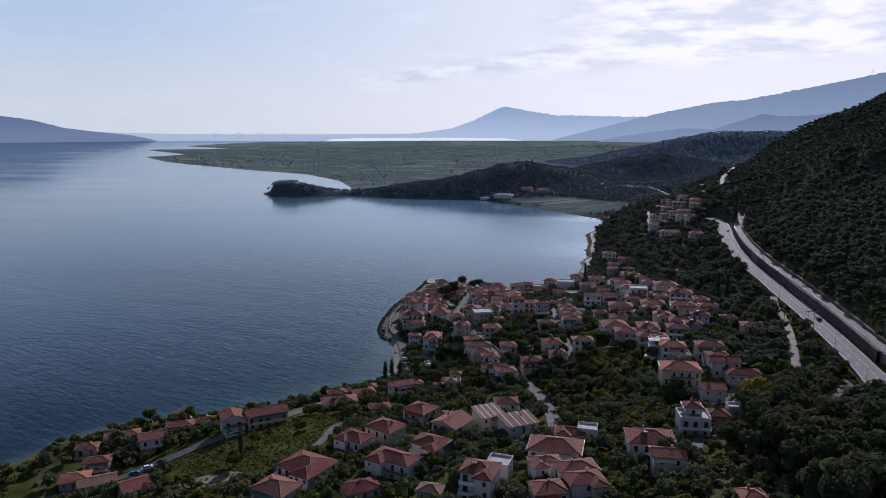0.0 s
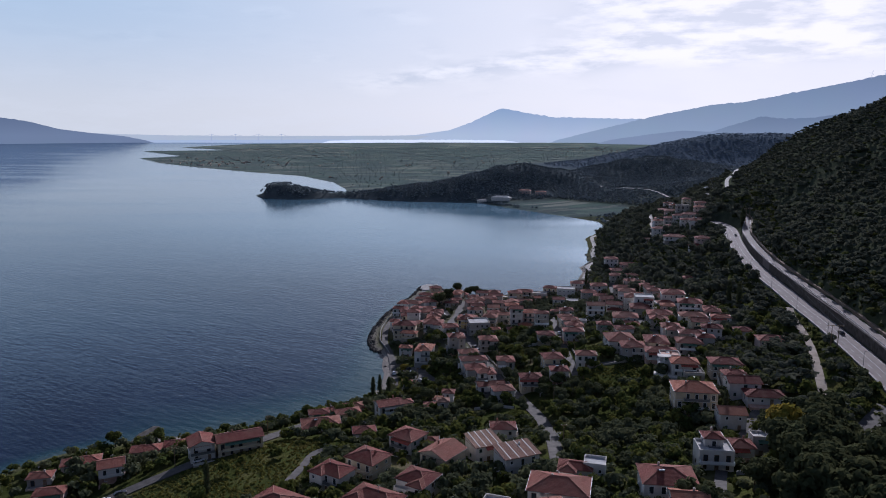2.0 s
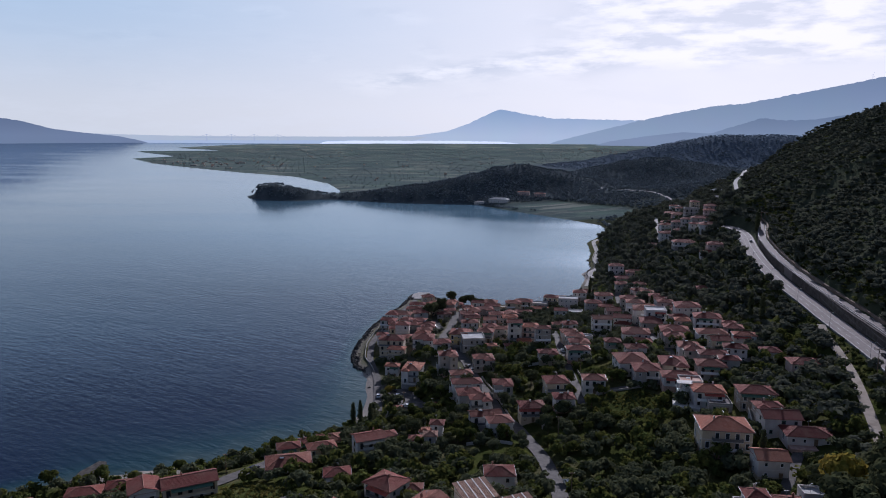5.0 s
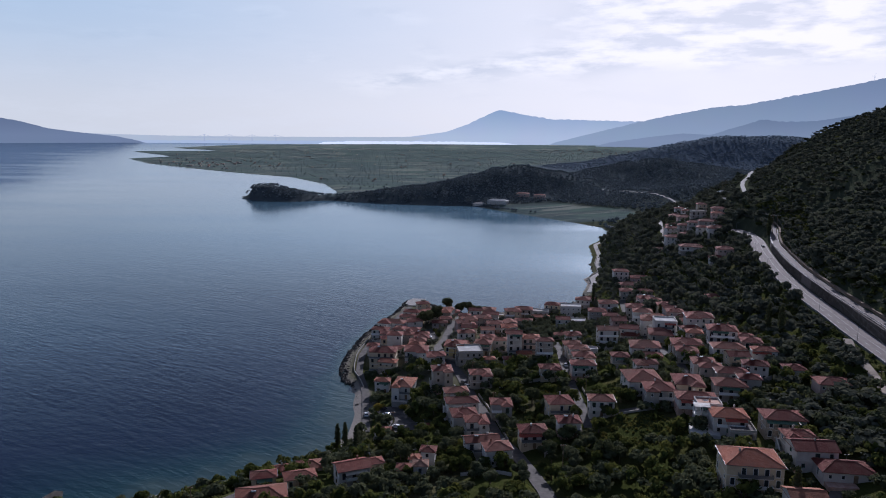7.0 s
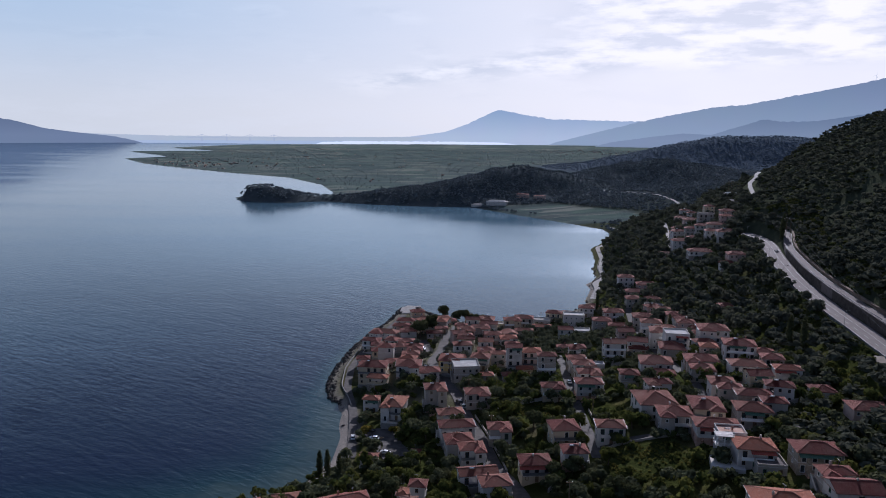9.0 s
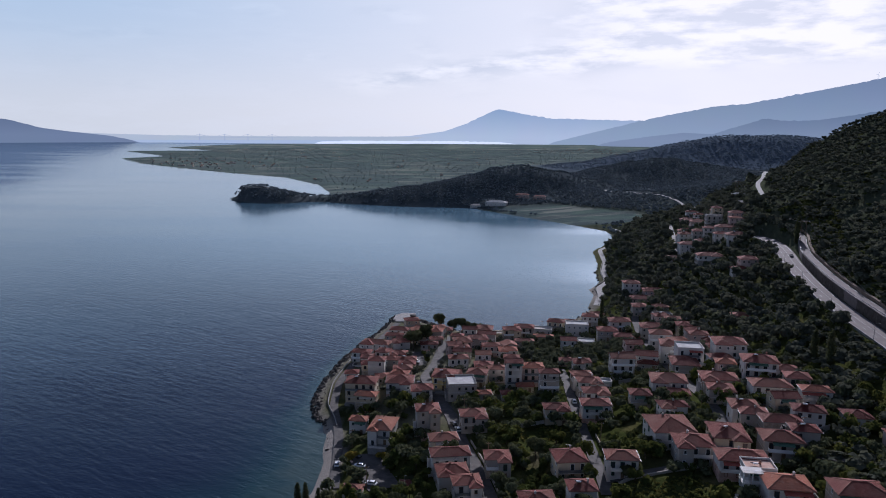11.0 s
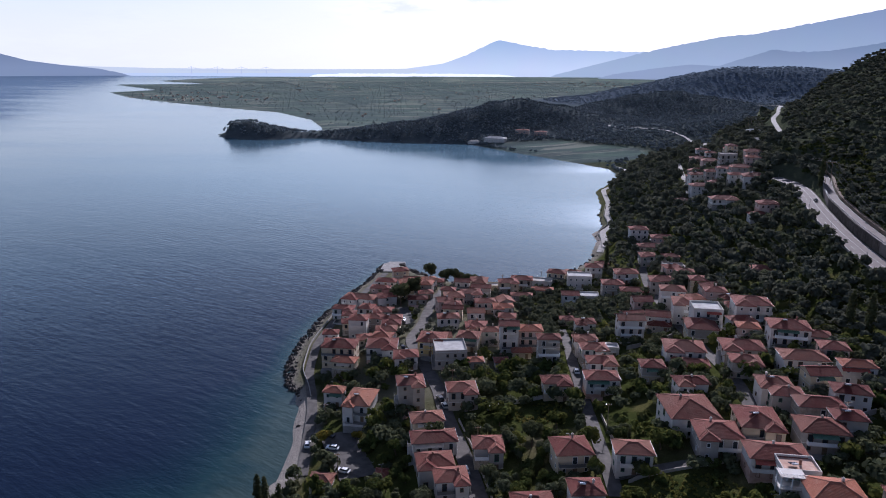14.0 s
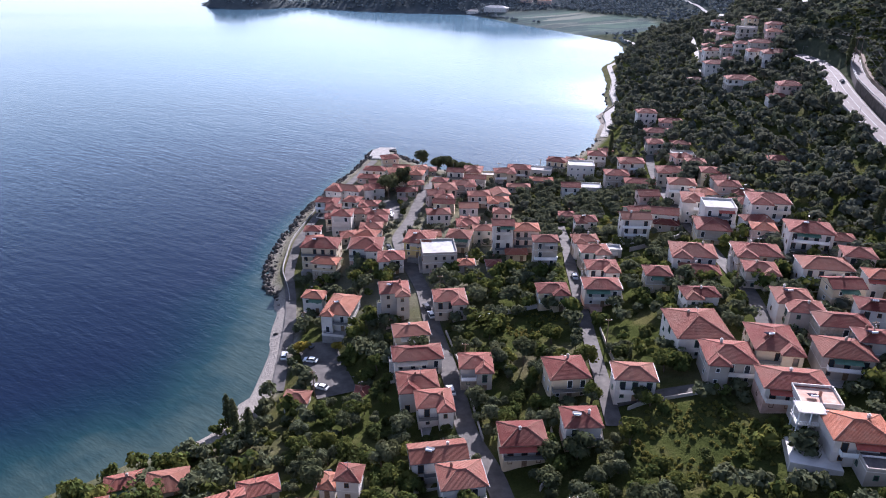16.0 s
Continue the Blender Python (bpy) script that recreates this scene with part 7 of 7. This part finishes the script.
# Garden and terrace walls.
def garden_wall(points, tall, mat, label, thick=0.3):
    q = resample(points, 2.0)
    q[:, 2] = height(q[:, 0], q[:, 1])
    _, nrm = frame_of(q)
    v, f = [], []
    for k in range(len(q)):
        for s, z in ((-1, -1.2), (1, -1.2), (1, tall), (-1, tall)):
            v.append((q[k, 0] + nrm[k, 0] * s * thick / 2, q[k, 1] + nrm[k, 1] * s * thick / 2, q[k, 2] + z))
    for k in range(len(q) - 1):
        for a in range(4):
            b = (a + 1) % 4
            f.append([4 * k + a, 4 * k + b, 4 * k + 4 + b, 4 * k + 4 + a])
    f += [[0, 3, 2, 1], [4 * len(q) - 4 + k for k in range(4)]]
    tagged(mesh_object("garden_wall", v, f, mat), label, "wall", "garden walls")


garden_wall([(30, 384), (36, 386), (46, 388), (56, 391)], 1.4, WALLS["white"], "white plastered garden wall beside a meadow")
garden_wall([(56.5, 371), (57, 380), (57.5, 390)], 1.2, WALLS["grey"], "grey rendered garden wall along the lane")
garden_wall([(29.5, 330), (27.5, 345), (25, 362), (21, 380)], 1.1, WALLS["grey"], "grey rendered wall along the village street")
garden_wall([(63.5, 342), (63, 356), (63.5, 372)], 1.2, WALLS["stone"], "brown stone wall along the middle lane")
garden_wall([(62, 333.5), (75, 334.5), (90, 336.5)], 0.9, WALLS["grey"], "low grey wall above the meadow")
garden_wall([(-33, 418), (-35.5, 428), (-41, 442), (-43, 470), (-39, 505)], 0.8, CONCRETE, "low concrete sea wall beside the promenade")
garden_wall([(120, 634), (126.5, 668), (128.5, 692), (142, 716), (147, 757), (158, 800)], 1.0, CONCRETE, "pale sea wall of the bay road")
garden_wall([(-5, 200), (4, 212), (8, 224)], 1.0, WALLS["white"], "white wall beside a village house")
garden_wall([(82, 212), (92, 206), (104, 204)], 1.2, CONCRETE, "long concrete wall beneath the pines")
garden_wall([(116, 352), (122, 349), (132, 352)], 1.6, WALLS["grey"], "grey retaining wall above a green plot")
garden_wall([(84, 425), (92, 427), (104, 432)], 1.6, WALLS["grey"], "grey retaining wall along the lane")
garden_wall([(28, 300), (24, 305), (12, 304)], 1.1, WALLS["white"], "white garden wall by the street corner")
garden_wall([(40, 312), (44, 316), (44.5, 330)], 1.4, WALLS["grey"], "grey yard wall between two houses")

# Car park bays.
bays = []
for k in range(8):
    u = k / 7
    x, y = -13.2 + 7.6 * u, 384 - 22 * u
    bays.append((x, y - 0.06, x + 4.2, y + 0.06))
lot = bpy.data.objects["road_parking_lot"]
zs = [float(np.interp(-y0, -LINES["parking_lot"][1][:, 1], LINES["parking_lot"][1][:, 2])) for _, y0, _, _ in bays]
for (x0, y0, x1, y1), z in zip(bays, zs):
    mesh_object("bay_line", [(x0, y0, z + 0.1), (x1, y0 + 1.2, z + 0.1), (x1, y1 + 1.2, z + 0.1), (x0, y1, z + 0.1)], [[0, 1, 2, 3]], WHITE_LINE, lot)


# Terrace of the large white house, with its sloping garden wall.
slab("terrace", [(86.5, 309), (95.5, 306.5), (97.5, 317), (89.5, 319.5)], ground_at(92, 313) - 4, ground_at(92, 313) + 1.6, SLAB, "pale paved terrace below the large white house", "terrace")

# Colonnade on that terrace.
veranda = new("veranda")
veranda.location, veranda.rotation_euler = (92.8, 318.2, ground_at(92, 313) + 1.6), (0, 0, radians(-8))
tagged(veranda, "white plastered veranda with columns and two open decks", "veranda")
for u in (-1.9, 0.4, 2.7):
    for v in (-1.6, 1.6):
        part("column", cylinder_mesh("column", 0.16, 5.9, RAIL, 10, "z", 0.14), veranda, (u, v, 0))
for z in (2.9, 5.9):
    part("deck", raw_mesh("deck", *boxes([(-2.2, -1.9, z - 0.2, 3.2, 1.9, z)]), SLAB), veranda)
    part("railing", raw_mesh("railing", *boxes([(-2.2, -1.9, z + 0.75, 3.2, -1.82, z + 0.82), (-2.2, -1.82, z + 0.75, -2.12, 1.9, z + 0.82)] + [(-2.2 + 0.3 * k, -1.88, z + 0.002, -2.15 + 0.3 * k, -1.84, z + 0.748) for k in range(18)]), RAIL), veranda)

# The long cable-stayed bridge far across the strait.
# Bridge and turbines glow with haze painted into their colour.
HAZE_STEEL = haze_material("bridge_haze", (0.42, 0.46, 0.52), (0.36, 0.41, 0.48), 140)
bridge = new("cable_bridge")
bridge.location = (0, 0, 0)
tagged(bridge, "far white cable-stayed bridge with four pylons in haze", "bridge")
spots = []
for a in (-18.95, -17.15, -15.45, -13.65):
    ang, dist = radians(a), 4545
    px, py = MIDDLE[0] + dist * math.sin(ang), MIDDLE[1] + dist * math.cos(ang)
    spots.append((px, py))
    pylon = part("pylon", raw_mesh("pylon", *boxes([(-2.6, -2, 70, 2.6, 2, 89), (-1.2, -1.2, 89, 1.2, 1.2, 110)]), HAZE_STEEL), bridge, (px, py, 0))
    for s in (-1, 1):
        cable = raw_mesh("stay_cable", [(0, 0, 109), (s * 62, 0, 89.6), (s * 62, 0, 89.2), (0, 0, 107)], [[0, 1, 2, 3]], HAZE_STEEL)
        part("stay_cable", cable, pylon, turn=0.28)
(ax, ay), (bx, by) = spots[0], spots[-1]
ux, uy = (bx - ax) / 430, (by - ay) / 430
v, f = boxes([(0, -1.5, 88.2, 1, 1.5, 89.6)])
deck = [(ax - ux * 90 + (bx - ax + ux * 180) * x, ay - uy * 90 + (by - ay + uy * 180) * x + y, z) for x, y, z in v]
part("deck", raw_mesh("deck", deck, f, HAZE_STEEL), bridge)

# Turbines on the far ridge.
for a, e in ((30.2, 3.85), (31.0, 4.0), (31.7, 4.12)):
    ang = radians(a)
    t = new("wind_turbine")
    t.location = (MIDDLE[0] + 4480 * math.sin(ang), MIDDLE[1] + 4480 * math.cos(ang), 125 + 4480 * math.tan(radians(e)) - 12)
    tagged(t, "tiny white wind turbine on the far mountain ridge", "wind turbine", "ridge turbines")
    part("tower", cylinder_mesh("tower", 1.0, 30, HAZE_STEEL, 6, "z", 0.6), t)
    for k in range(3):
        b = part("blade", raw_mesh("blade", *boxes([(-0.5, -0.3, 0, 0.5, 0.3, 13)]), HAZE_STEEL), t, (0, -1.2, 30))
        b.rotation_euler = (0, k * 2.094 + 0.4, 0)


# ---- thin clouds over the mountains ----
def cloud_material():
    m = bpy.data.materials.new("thin_cloud")
    m.use_nodes = True
    t = m.node_tree
    t.nodes.clear()
    out, mix, clear, glow = (t.nodes.new("ShaderNode" + k) for k in ("OutputMaterial", "MixShader", "BsdfTransparent", "Emission"))
    uv, mp, n1, n2, r1, mul, edge, sep = (t.nodes.new("ShaderNode" + k) for k in ("UVMap", "Mapping", "TexNoise", "TexNoise", "ValToRGB", "Math", "Math", "SeparateXYZ"))
    mp.inputs["Scale"].default_value = (4.2, 5.0, 1)
    n1.inputs["Scale"].default_value, n1.inputs["Detail"].default_value, n1.inputs["Roughness"].default_value = 1.3, 9, 0.6
    n2.inputs["Scale"].default_value, n2.inputs["Detail"].default_value, n2.inputs["Roughness"].default_value = 1.9, 10, 0.58
    r1.color_ramp.elements[0].position, r1.color_ramp.elements[1].position = 0.46, 0.6
    r1.color_ramp.elements[0].color = (0.95, 0.95, 0.95, 1)
    r2 = t.nodes.new("ShaderNodeValToRGB")
    r2.color_ramp.elements[0].color, r2.color_ramp.elements[1].color = (0.84, 0.87, 0.91, 1), (1.15, 1.13, 1.1, 1)
    r2.color_ramp.elements[0].position, r2.color_ramp.elements[1].position = 0.42, 0.58
    fade = t.nodes.new("ShaderNodeAttribute")
    fade.attribute_name = "fade"
    tint, tone = t.nodes.new("ShaderNodeAttribute"), t.nodes.new("ShaderNodeMix")
    tint.attribute_name, tone.data_type, tone.blend_type = "tint", "RGBA", "MULTIPLY"
    tone.inputs[0].default_value = 1.0
    streak, patchy = t.nodes.new("ShaderNodeAttribute"), t.nodes.new("ShaderNodeMix")
    streak.attribute_name, patchy.data_type = "streak", "RGBA"
    patchy.inputs[6].default_value = (1, 1, 1, 1)
    ln = t.links.new
    ln(uv.outputs[0], mp.inputs[0]), ln(mp.outputs[0], n1.inputs["Vector"]), ln(mp.outputs[0], n2.inputs["Vector"])
    ln(n1.outputs[0], r1.inputs[0]), ln(n2.outputs[0], r2.inputs[0]), ln(streak.outputs["Fac"], patchy.inputs[0]), ln(r2.outputs[0], patchy.inputs[7]), ln(patchy.outputs[2], tone.inputs[6]), ln(tint.outputs["Vector"], tone.inputs[7]), ln(tone.outputs[2], glow.inputs[0])
    mul.operation = "MULTIPLY"
    ln(r1.outputs[0], mul.inputs[0]), ln(fade.outputs["Fac"], mul.inputs[1])
    ln(mul.outputs[0], mix.inputs[0]), ln(clear.outputs[0], mix.inputs[1]), ln(glow.outputs[0], mix.inputs[2]), ln(mix.outputs[0], out.inputs[0])
    return m


na, ne = 260, 150
az, el = np.meshgrid(np.linspace(-64, 64, na), np.linspace(-0.6, 44, ne))
a_, e_ = np.radians(az.ravel()), np.radians(el.ravel())
cv = np.stack([MIDDLE[0] + 4820 * np.sin(a_) * np.cos(e_), MIDDLE[1] + 4820 * np.cos(a_) * np.cos(e_), 125 + 4820 * np.sin(e_)], -1)
cloud = mesh_object("backdrop_clouds", cv, grid_faces(na, ne), cloud_material(), smooth_shade=True)
layer = cloud.data.uv_layers.new(name="UVMap")
loops = np.empty(len(cloud.data.loops), np.int32)
cloud.data.loops.foreach_get("vertex_index", loops)
layer.data.foreach_set("uv", np.stack([az.ravel()[loops] / 40, el.ravel()[loops] / 12], -1).astype(np.float32).ravel())
fa = cloud.data.attributes.new("fade", "FLOAT", "POINT")
fade = smooth(-64, -50, az) * (1 - smooth(50, 64, az)) * (1 - smooth(10, 18, el))
fa.data.foreach_set("value", fade.ravel().astype(np.float32))
sunward = (smooth(-34, 22, az) * (1 - 0.25 * smooth(30, 64, az)) * (1 - 0.12 * smooth(0, 3, -el + 2))).ravel()
climb = smooth(1.0, 9.5, el).ravel()
vector_attribute(cloud.data, "tint", [(a + (b - a) * climb) * (1 - sunward) + c * sunward for a, b, c in ((0.72, 0.52, 0.975), (0.715, 0.62, 0.91), (0.64, 0.645, 0.805))])
sa = cloud.data.attributes.new("streak", "FLOAT", "POINT")
axis = 4.2 + 0.11 * (az + 6) + 0.5 * wave(az, el, 14, 61)
band = np.exp(-((el - axis) / (0.65 + 0.05 * np.maximum(az, 0))) ** 2) * smooth(-11, -3, az)
bank = smooth(4, 17, az) * smooth(4.6, 6.5, el)
upper = 0.7 * smooth(8, 14, az) * smooth(8.6, 9.3, el)
wisps = 0.5 * np.exp(-((el - 8.6) / 0.35) ** 2) * smooth(0.1, 0.8, wave(az, el * 3, 11, 62)) + 0.25 * smooth(0.3, 0.9, wave(az, el * 4, 9, 63)) * smooth(2, 4, el)
sa.data.foreach_set("value", np.clip(band + bank + upper + wisps, 0, 1).ravel().astype(np.float32))
cloud.visible_shadow = False
tagged(cloud, "thin veil of white cloud and haze over the horizon", "clouds", kind="structure")
